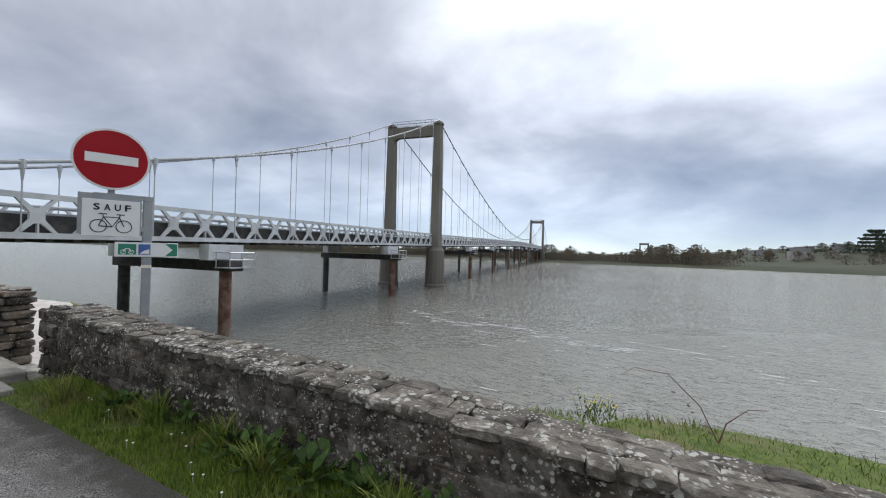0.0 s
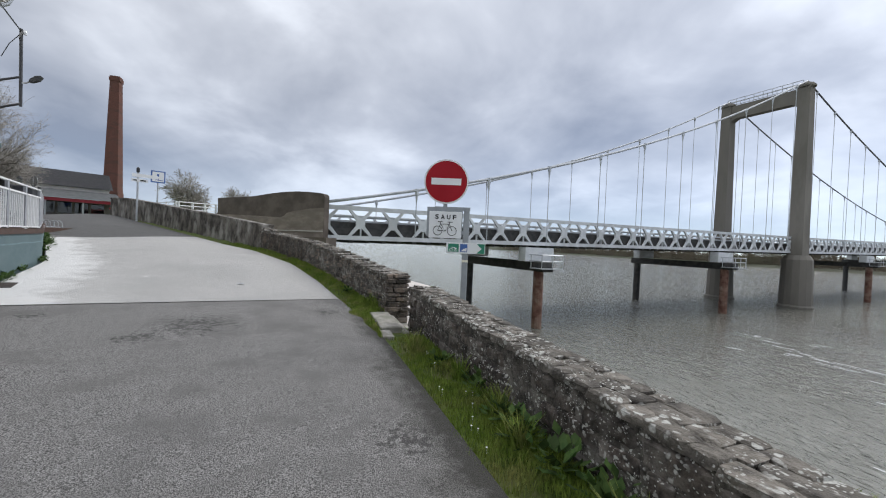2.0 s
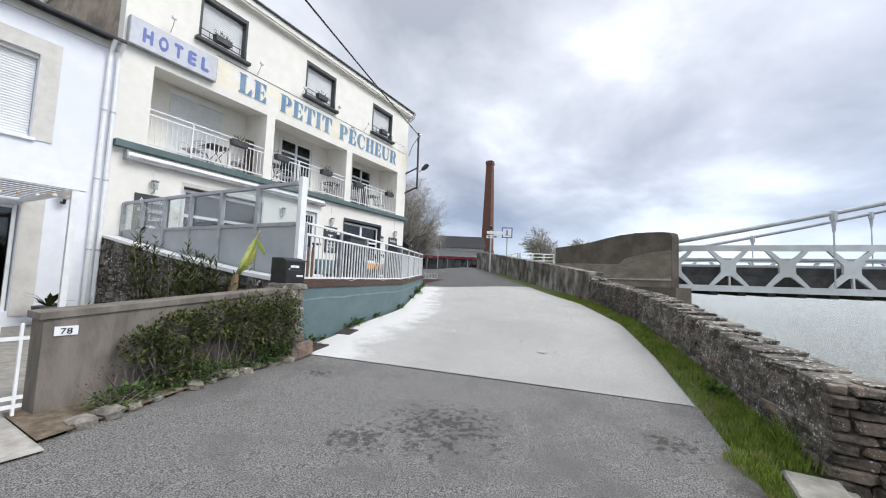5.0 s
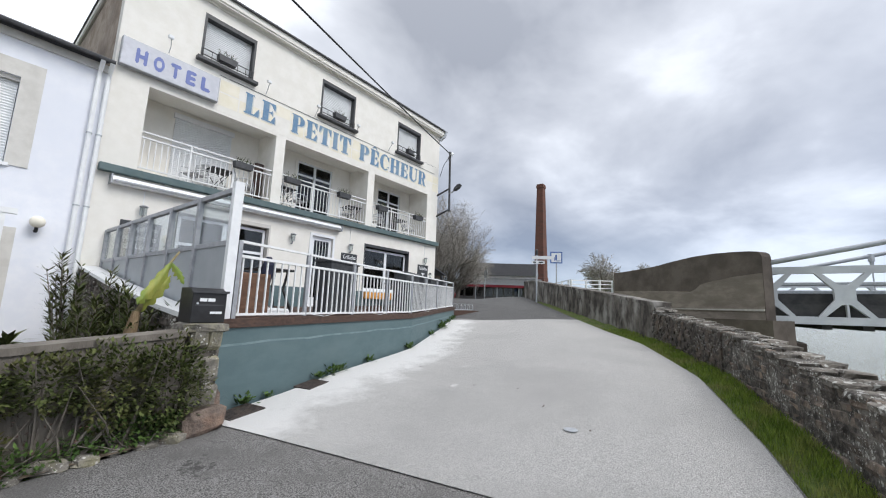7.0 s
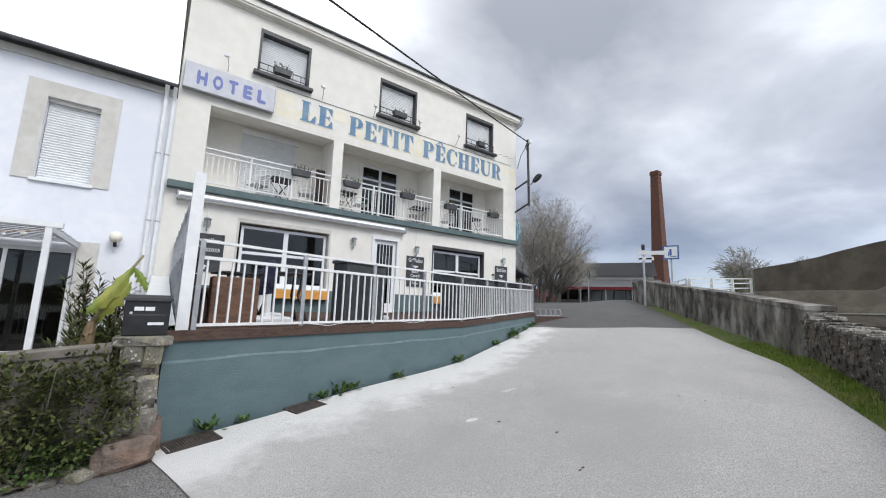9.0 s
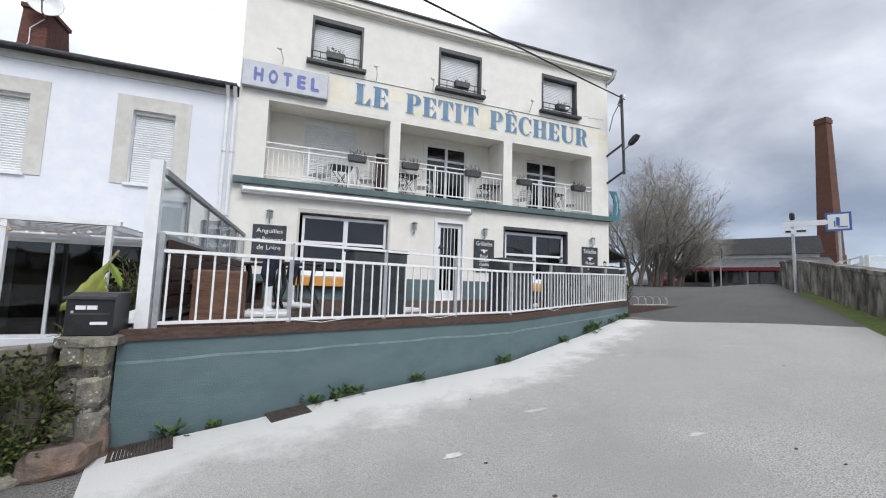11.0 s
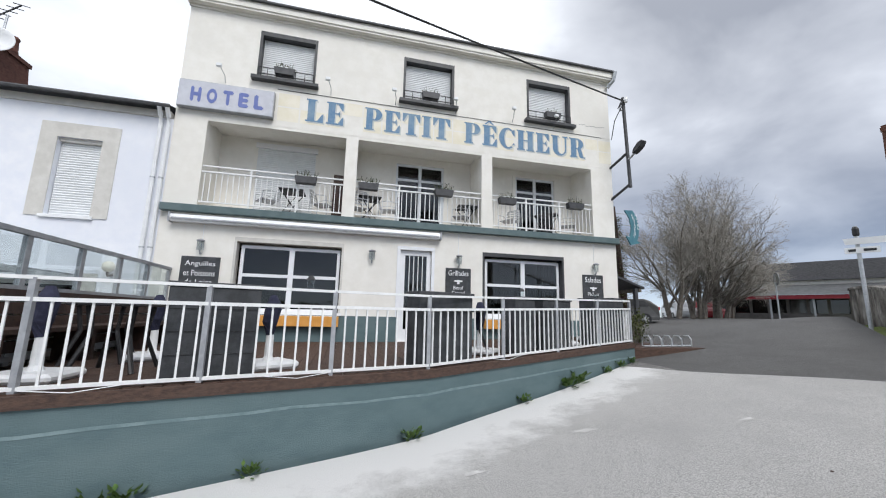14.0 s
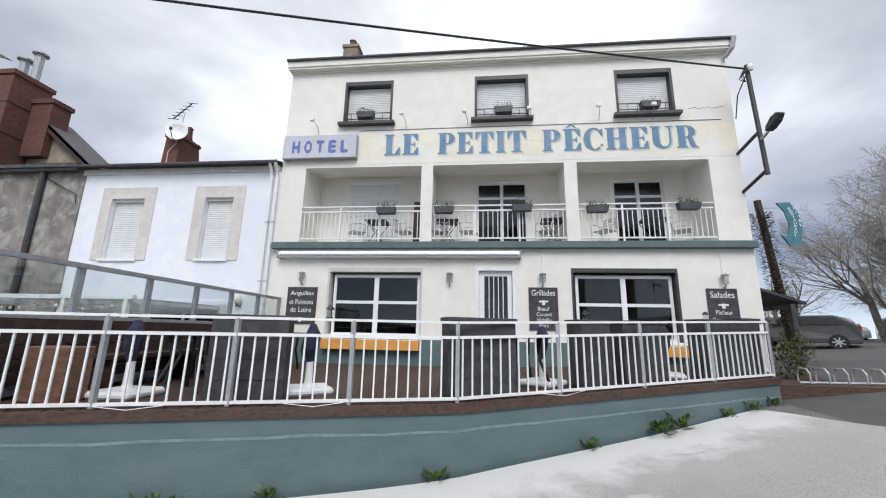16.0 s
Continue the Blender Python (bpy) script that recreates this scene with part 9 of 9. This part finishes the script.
# ---- the far bank ----
FIELD = mat("far_field", (0.032, 0.042, 0.018), (0.05, 0.056, 0.026), 0.02, 0.95, c3=(0.05, 0.046, 0.03), big=0.008)
WOODS = isle(mat("far_bare_woods", (0.095, 0.078, 0.056), (0.15, 0.122, 0.086), 0.05, 0.95, c3=(0.12, 0.12, 0.07), big=0.03), 0.5)
EVERGREEN = isle(mat("dark_evergreen", (0.04, 0.055, 0.035), (0.065, 0.08, 0.05), 0.2, 0.95), 0.4)
shore = lambda x: at_s([-2600, -390, -60, 50, 110, 400, 2600], [420, 318, 300, 279, 270, 262, 262], x)
bm = B()
rows = []
for x in frange(-2600, 2600, 40):
    s = shore(x)
    rise = at_s([-100, 60, 120, 260, 700], [0, 1, 6, 16, 20], x)
    rows.append([bm.verts.new((x, s + d, z)) for d, z in ((-4, WATER_Z - 1), (3, WATER_Z + 1.2), (60, WATER_Z + 3.0), (120, WATER_Z + 3.5 + rise * 0.3), (220, WATER_Z + 5 + rise), (700, WATER_Z + 8 + rise * 1.3), (2600, WATER_Z + 8 + rise))])
for r, q in zip(rows, rows[1:]):
    for i in range(6):
        bm.faces.new((r[i], q[i], q[i + 1], r[i + 1]))
bmesh.ops.recalc_face_normals(bm, faces=bm.faces[:])
for f in bm.faces:
    if f.normal.z < 0:
        f.normal_flip()
solid("ground", bm, FIELD, "green meadows on the far river bank", kind="structure", smooth=True)


def clump(bm, x, y, z, w, h, n, rnd, lean=0.35, size=0.22):
    for k in range(n):
        u = rnd.uniform(-1, 1)
        f = rnd.random()
        r = w * math.sqrt(max(0.02, 1 - f * f)) * 0.6
        a = rnd.uniform(0, 6.2832)
        p_ = Vector((x + math.cos(a) * r * abs(u), y + math.sin(a) * r * abs(u), z + f * h))
        d_ = Vector((rnd.uniform(-1, 1) * lean, rnd.uniform(-1, 1) * lean, rnd.uniform(0.5, 1.2))) * h * size
        leaf_quad(bm, p_, d_, h * size * rnd.uniform(0.25, 0.5), Vector((0, 1, 0)))


rnd = random.Random(99)
bm = B()
x = -640.0
while x < 52:
    dens = 1.0 if x < 20 else 0.6
    h = rnd.uniform(9.5, 16) * (0.75 + 0.35 * noise.noise((x * 0.02, 0, 0)))
    for row in (8, 26):
        clump(bm, x + rnd.uniform(-3, 3), shore(x) + row + rnd.uniform(0, 10), WATER_Z + 0.8, rnd.uniform(12, 18), h * (0.85 if row == 8 else 1.05), 520, rnd, 0.9, 0.06)
    x += rnd.uniform(3.0, 5.0)
x = 46.0
while x < 300:
    if rnd.random() < 0.8:
        clump(bm, x, shore(x) + rnd.uniform(55, 190), WATER_Z + 3.0 + max(0, (x - 80) * 0.03), rnd.uniform(6, 11), rnd.uniform(6, 12), 320, rnd, 0.9, 0.075)
    x += rnd.uniform(3, 6)
x = 120.0
while x < 420:
    clump(bm, x, shore(x) + rnd.uniform(200, 330), WATER_Z + 8 + at_s([120, 260], [4, 14], x), rnd.uniform(8, 14), rnd.uniform(6, 10), 300, rnd, 0.9, 0.075)
    x += rnd.uniform(4, 8)
solid("far_woods", bm, WOODS, "brown-green leafless woods along the far bank", kind="stuff")
ced = thing("cedar", "large dark flat-topped cedar on the far hillside", "tree", (190, 470, 6))
bm = B()
rnd = random.Random(4)
for lv in range(6):
    zz, rr = 12 + lv * 3.3, (12, 14, 12.5, 10.5, 8, 5)[lv]
    for k in range(260):
        a, r = rnd.uniform(0, 6.28), rr * math.sqrt(rnd.random())
        p_ = Vector((190 + r * math.cos(a), 470 + r * math.sin(a) * 0.6, zz + rnd.uniform(-0.9, 0.9)))
        leaf_quad(bm, p_, Vector((rnd.uniform(-2, 2), rnd.uniform(-1, 1), rnd.uniform(0.1, 1.0))), 0.9, Vector((0, 1, 0)))
tagged(part("crown", bm, EVERGREEN, ced), kind="stuff")
part("trunk", cyl(B(), (190, 470, 3), (190, 470, 28), 1.2, 0.4, 8), BARK, ced)
bm = B()
for k in range(26):
    clump(bm, 170 + rnd.uniform(-35, 120), 470 + rnd.uniform(-40, 60), 8, 14, rnd.uniform(6, 10), 200, rnd, 0.6, 0.10)
solid("far_woods", bm, EVERGREEN, "dark evergreen trees round the far houses", kind="stuff")
FAR_WALL = mat("far_house_wall", (0.33, 0.31, 0.285), (0.44, 0.42, 0.39), 0.2, 0.95)
for i in range(22):
    rnd = random.Random(500 + i)
    x, y = 105 + i * 9.5 + rnd.uniform(-3, 3), 470 + rnd.uniform(-70, 60)
    z = at_s([100, 160, 220, 320], [2, 7, 13, 15], x) + rnd.uniform(-2, 2)
    w, h = rnd.uniform(7, 15), rnd.uniform(4, 6.5)
    t = thing("far_house", "grey stone house with slate roof on the far hillside", "house", (x, y, z), group="houses on the far bank")
    bm = B()
    box(bm, x - w / 2, x + w / 2, y - 4, y + 4, z - 6, z + h)
    part("wall", bm, FAR_WALL, t)
    bm = B()
    v = [bm.verts.new(q) for q in ((x - w / 2 - 0.3, y - 4.3, z + h), (x + w / 2 + 0.3, y - 4.3, z + h), (x + w / 2 + 0.3, y, z + h + 3), (x - w / 2 - 0.3, y, z + h + 3), (x + w / 2 + 0.3, y + 4.3, z + h), (x - w / 2 - 0.3, y + 4.3, z + h))]
    bm.faces.new(v[:4])
    bm.faces.new((v[3], v[2], v[4], v[5]))
    part("roof", bm, SLATE, t)
    for k in range(3):
        bm = B()
        xx = x - w / 3 + k * w / 3
        box(bm, xx - 0.5, xx + 0.5, y - 4.06, y - 4.0, z + h * 0.45, z + h * 0.8)
        part("window", bm, ANTHRACITE, t)
    bm = B()
    box(bm, x + w / 3, x + w / 3 + 0.9, y - 0.5, y + 0.5, z + h + 1.5, z + h + 4)
    part("chimney", bm, BRICK_OLD, t)
pt = thing("bridge_tower", "distant dark portal tower of another bridge", "tower", (19, 900, 0))
bm = B()
for x in (11.5, 26.5):
    box(bm, x - 1.4, x + 1.4, 898.5, 901.5, -4, 24)
box(bm, 10.1, 27.9, 898.6, 901.4, 24.01, 28)
part("portal", bm, TOWER_CONC, pt)


# ---- grass ----
def blades(name, spots, material, label):
    """Grass as one mesh of tapered blades: (x, y, z, height, lean x, lean y, half width, heading)."""
    v, f = [], []
    for x, y, z, h, lx, ly, w, a in spots:
        c, s = math.cos(a) * w, math.sin(a) * w
        k = len(v)
        v += [(x - c, y - s, z), (x + c, y + s, z), (x + c * 0.7 + lx * 0.45, y + s * 0.7 + ly * 0.45, z + h * 0.6), (x - c * 0.7 + lx * 0.45, y - s * 0.7 + ly * 0.45, z + h * 0.6), (x + lx, y + ly, z + h)]
        f += [(k, k + 1, k + 2, k + 3), (k + 3, k + 2, k + 4)]
    me = bpy.data.meshes.new(name)
    me.from_pydata(v, [], f)
    me.materials.append(material)
    ob = tagged(new(name, me), label, "grass", kind="stuff")
    return ob


rnd = random.Random(1234)
sp = []
while len(sp) < 42000:
    x = rnd.uniform(-17.5, 2.5) if rnd.random() < 0.55 else rnd.uniform(-9.0, 1.5)
    lo, hi = along(RIGHT, x), along(PARAPET, x) + 0.02
    if -6.9 < x < -5.2:
        hi = 1.30
    f = rnd.random() ** 0.85
    lo -= 0.06 + 0.10 * noise.noise((x * 2.6, 7, 0)) + 0.05 * noise.noise((x * 9.0, 3, 0))
    y = lo + (hi - lo) * f
    pat = noise.noise((x * 1.3, y * 1.3, 0.5))
    if pat < -0.38 and rnd.random() < 0.8:
        continue
    h = (0.008 + 0.04 * f + 0.05 * max(0, pat)) * rnd.uniform(0.6, 1.5)
    sp.append((x, y, ground_z(x, y) - 0.035 + 0.035 * f, h + 0.028, rnd.uniform(-1, 1) * h * 0.7, rnd.uniform(-1, 1) * h * 0.7, rnd.uniform(0.0025, 0.0055), rnd.uniform(0, 6.28)))
blades("grass", sp, GRASS, "lush green grass verge along the parapet")
sp = []
while len(sp) < 17000:
    x = rnd.uniform(-9, 6.5)
    lo, hi = along(PARAPET, x) + 0.45, brink(x) + 0.35
    y = lo + (hi - lo) * rnd.random() ** 0.6
    if -12.5 < x < -5.8 and abs(y - at_s([6.35, 6.6, 7.2, 8.2, 9.6, 11, 12], [1.6, 2.05, 2.5, 2.85, 2.95, 2.5, 1.6], -x)) < 0.55:
        continue
    h = rnd.uniform(0.03, 0.10) * (1.0 + 0.8 * max(0, noise.noise((x * 1.1, y, 4))))
    sp.append((x, y, land_z(x, y) - 0.03, h, rnd.uniform(-1, 1) * h * 0.6, rnd.uniform(-1, 1) * h * 0.6, rnd.uniform(0.003, 0.006), rnd.uniform(0, 6.28)))
blades("grass", sp, GRASS, "long rough grass on top of the river bank")
sp = []
for cx, cy in ((-2.75, 1.9), (-2.2, 1.78), (-3.6, 1.85), (-7.3, 1.5), (-4.6, 1.6), (-1.2, 1.85)):
    for k in range(90):
        h = rnd.uniform(0.14, 0.32)
        sp.append((cx + rnd.gauss(0, 0.05), cy + rnd.gauss(0, 0.04), ground_z(cx, cy), h, rnd.gauss(0, 0.11), rnd.gauss(-0.03, 0.1), rnd.uniform(0.004, 0.007), rnd.uniform(0, 6.28)))
blades("grass_tufts", sp, GRASS, "taller grass tufts against the stone wall")
DAISY = mat("daisy_white", (0.75, 0.75, 0.72), (0.8, 0.8, 0.78), 5, 0.8)
for k in range(16):
    x = rnd.uniform(-5.6, -1.0)
    y = along(RIGHT, x) + rnd.uniform(0.08, 0.45)
    bm = B()
    lathe(bm, [(0.004, 0), (0.009, 0.003), (0.006, 0.006)], 7, (x, y, ground_z(x, y) + 0.045))
    cyl(bm, (x, y, ground_z(x, y) - 0.02), (x, y, ground_z(x, y) + 0.047), 0.001, n=3)
    solid("daisy", bm, DAISY, "small white daisy in the grass verge", "flower", "daisies")
br = thing("bramble", "two arching dry bramble stems on the river bank", "plant", (0.75, 4.4, -0.2))
b0 = Vector((0.75, 4.4, land_z(0.75, 4.4)))
part("stem", pipe(B(), [b0, b0 + Vector((-0.15, 0.0, 0.32)), b0 + Vector((-0.42, 0.0, 0.58)), b0 + Vector((-0.72, 0, 0.60)), b0 + Vector((-0.85, 0, 0.5))], [0.006, 0.005, 0.004, 0.003, 0.0015], 5), RUST, br)
part("stem", pipe(B(), [b0, b0 + Vector((0.06, 0.0, 0.2)), b0 + Vector((0.22, 0.0, 0.36)), b0 + Vector((0.36, 0, 0.38))], [0.008, 0.006, 0.004, 0.002], 5), RUST, br)
bm = B()
for k in range(16):
    f = rnd.random()
    q = b0 + Vector((-0.45 * f, 0, 0.55 * f))
    leaf_quad(bm, q, Vector((rnd.uniform(-1, 1), rnd.uniform(-1, 1), rnd.uniform(-0.4, 0.6))) * 0.06, 0.015)
part("leaves", bm, WOOD_DARK, br)
mu = thing("wild_mustard", "clump of yellow-flowered wild mustard on the bank", "plant", (-0.3, 4.4, -0.2))
bm, bf = B(), B()
for k in range(36):
    q = Vector((-0.3 + rnd.gauss(0, 0.1), 4.4 + rnd.gauss(0, 0.08), land_z(-0.3, 4.4)))
    e2 = q + Vector((rnd.gauss(0, 0.06), rnd.gauss(0, 0.06), rnd.uniform(0.08, 0.22)))
    pipe(bm, [q, e2], [0.003, 0.002], 3)
    leaf_quad(bm, q.lerp(e2, 0.5), Vector((rnd.uniform(-1, 1), rnd.uniform(-1, 1), 0.5)) * 0.06, 0.014)
    for j in range(3):
        leaf_quad(bf, e2, Vector((rnd.uniform(-1, 1), rnd.uniform(-1, 1), rnd.uniform(0, 1))) * 0.022, 0.008)
tagged(part("stems", bm, LEAF, mu), kind="stuff")
tagged(part("flowers", bf, mat("mustard_yellow", (0.50, 0.45, 0.05), (0.62, 0.55, 0.08), 8, 0.8), mu), kind="stuff")

# foam lines on the river
FOAM = mat("river_foam", (0.50, 0.51, 0.51), (0.62, 0.63, 0.63), 3, 0.8)
bm = B()
for k in range(150):
    f = rnd.random()
    x = -22 + 32 * f + rnd.gauss(0, 0.8)
    y = 35 - 6.5 * f + rnd.gauss(0, 0.7 if rnd.random() < 0.75 else 6.0) + 1.2 * math.sin(x * 0.5)
    L, w = rnd.uniform(0.15, 0.9), rnd.uniform(0.02, 0.09)
    vs = [bm.verts.new((x + L * math.cos(a) * rnd.uniform(0.7, 1.2), y + w * math.sin(a) * rnd.uniform(0.6, 1.4), WATER_Z + 0.03)) for a in [6.2832 * i / 8 for i in range(8)]]
    bm.faces.new(vs)
solid("foam", bm, FOAM, "thin broken white foam lines on the current", kind="stuff")

# ---- stones of the parapet ----
parapets = [o for o in bpy.data.objects if o.name.startswith("parapet_wall")]
wall_a, wall_b, wall_c = parapets[0], parapets[1], parapets[2]
for o in parapets:
    WHERE[o] = Vector((0, 0, 0))
SA = [rock_mesh("stone", 300 + i, STONE, 0.085, 0.14) for i in range(8)]
SB = [rock_mesh("stone", 320 + i, SLAB, 0.085, 0.15) for i in range(8)]
SC = [rock_mesh("coping_stone", 340 + i, LICHEN, 0.085, 0.16) for i in range(8)]


def heading(x):
    return math.atan2(along(PARAPET, x) - along(PARAPET, x + 0.2), -0.2)


def course_wall(parent, xa, xb, meshes, hs, ls, seed, proud):
    rnd = random.Random(seed)
    z_off = -0.02
    top_h = WALL_H((xa + xb) / 2) - 0.09
    while z_off < top_h:
        h = rnd.uniform(*hs)
        x = xa - rnd.uniform(0, 0.1)
        while x > xb + 0.05:
            l_ = min(rnd.uniform(*ls), x - xb)
            cx = x - l_ / 2
            y = along(PARAPET, cx) + 0.03
            zz = ground_z(cx, along(PARAPET, cx)) + z_off + h / 2
            if zz + h / 2 < ground_z(cx, along(PARAPET, cx)) + WALL_H(cx) - 0.05 and rnd.random() < 0.94:
                place("stone", rnd.choice(meshes), parent, (cx, y + 0.045, zz + rnd.uniform(-0.025, 0.025)), (l_ * rnd.uniform(0.85, 1.08), 0.10 + proud * rnd.uniform(0.2, 1.8), h * rnd.uniform(0.7, 1.15)), heading(cx) + math.pi, rnd.uniform(-0.11, 0.11))
            x -= l_ + rnd.uniform(0.004, 0.018)
        z_off += h + 0.008


course_wall(wall_a, 3.6, -5.83, SA, (0.11, 0.20), (0.18, 0.52), 5, 0.025)
course_wall(wall_b, -7.0, -13.0, SB, (0.055, 0.115), (0.16, 0.46), 6, 0.03)


def coping(parent, xa, xb, meshes, seed, ls, th, rows):
    rnd = random.Random(seed)
    for lo, hi in rows:
        x = xa
        while x > xb + 0.04:
            l_ = min(rnd.uniform(*ls), x - xb)
            cx = x - l_ / 2
            yb = along(PARAPET, cx)
            z = ground_z(cx, yb) + WALL_H(cx) - 0.095
            place("coping_stone", rnd.choice(meshes), parent, (cx, yb + (lo + hi) / 2 + rnd.uniform(-0.012, 0.012), z + rnd.uniform(-0.006, 0.006)), (l_ * 1.06, (hi - lo) * rnd.uniform(1.0, 1.15), th * rnd.uniform(0.9, 1.2)), heading(cx) + math.pi + rnd.uniform(-0.05, 0.05), rnd.uniform(-0.02, 0.02))
            x -= l_ + rnd.uniform(0.0, 0.006)


coping(wall_a, 3.6, -5.86, SC, 9, (0.12, 0.34), 0.075, ((0.0, 0.15), (0.15, 0.31), (0.31, 0.455)))
coping(wall_b, -6.98, -16.4, SC, 10, (0.18, 0.5), 0.07, ((-0.01, 0.22), (0.22, 0.455)))
# rough end faces at the gap
rnd = random.Random(15)
for parent, x0, meshes, hs in ((wall_b, -6.96, SB, (0.05, 0.10)), (wall_a, -5.87, SA, (0.12, 0.2))):
    yb = along(PARAPET, x0)
    z = ground_z(x0, yb) - 0.40
    zt = ground_z(x0, yb) + WALL_H(x0) - 0.08
    while z < zt:
        h = min(rnd.uniform(*hs), zt - z + 0.01)
        split = rnd.uniform(0.12, 0.3)
        for y0, y1 in ((0.0, split), (split + 0.01, 0.45)):
            place("stone", rnd.choice(meshes), parent, (x0 + rnd.uniform(-0.02, 0.03), yb + (y0 + y1) / 2, z + h / 2), (0.16, y1 - y0, h), rnd.uniform(-0.06, 0.06), rnd.uniform(-0.05, 0.05))
        z += h + 0.01
# the rest of the slaty wall, further up the slope, as one joined mesh
rnd = random.Random(16)
bm = B()
for row in range(9):
    x = -13.0
    z_off = row * 0.085
    while x > -16.35:
        l_ = rnd.uniform(0.16, 0.46)
        cx = x - l_ / 2
        yb = along(PARAPET, cx)
        zz = ground_z(cx, yb) + z_off + 0.04
        if zz < ground_z(cx, yb) + WALL_H(cx) - 0.08:
            m = Matrix.LocRotScale(Vector((cx, yb + 0.04, zz)), Euler((0, 0, heading(cx) + math.pi)), Vector((l_ * 0.97, 0.12 + rnd.uniform(0, 0.03), 0.078)))
            box(bm, -0.5, 0.5, -0.5, 0.5, -0.5, 0.5, m)
        x -= l_ + 0.012
rest = part("stone_courses", bm, SLAB, wall_b)
tagged(rest, kind="stuff")
# capping and joints of the concrete stretch
part("capping", strip_wall(B(), [(x, y + 0.46) for x, y in CORE_C], 0.0, 0.46, lambda x, y: top(x, y) + 0.002, lambda x, y: top(x, y) + 0.09), STREAKED, wall_c)
for x in (-18.4, -20.4, -22.4, -24.4, -26.4):
    yb = along(PARAPET, x)
    bm = B()
    box(bm, x - 0.02, x + 0.02, yb + 0.005, yb + 0.05, ground_z(x, yb) - 0.1, ground_z(x, yb) + WALL_H(x) - 0.06)
    part("joint", bm, ANTHRACITE, wall_c)
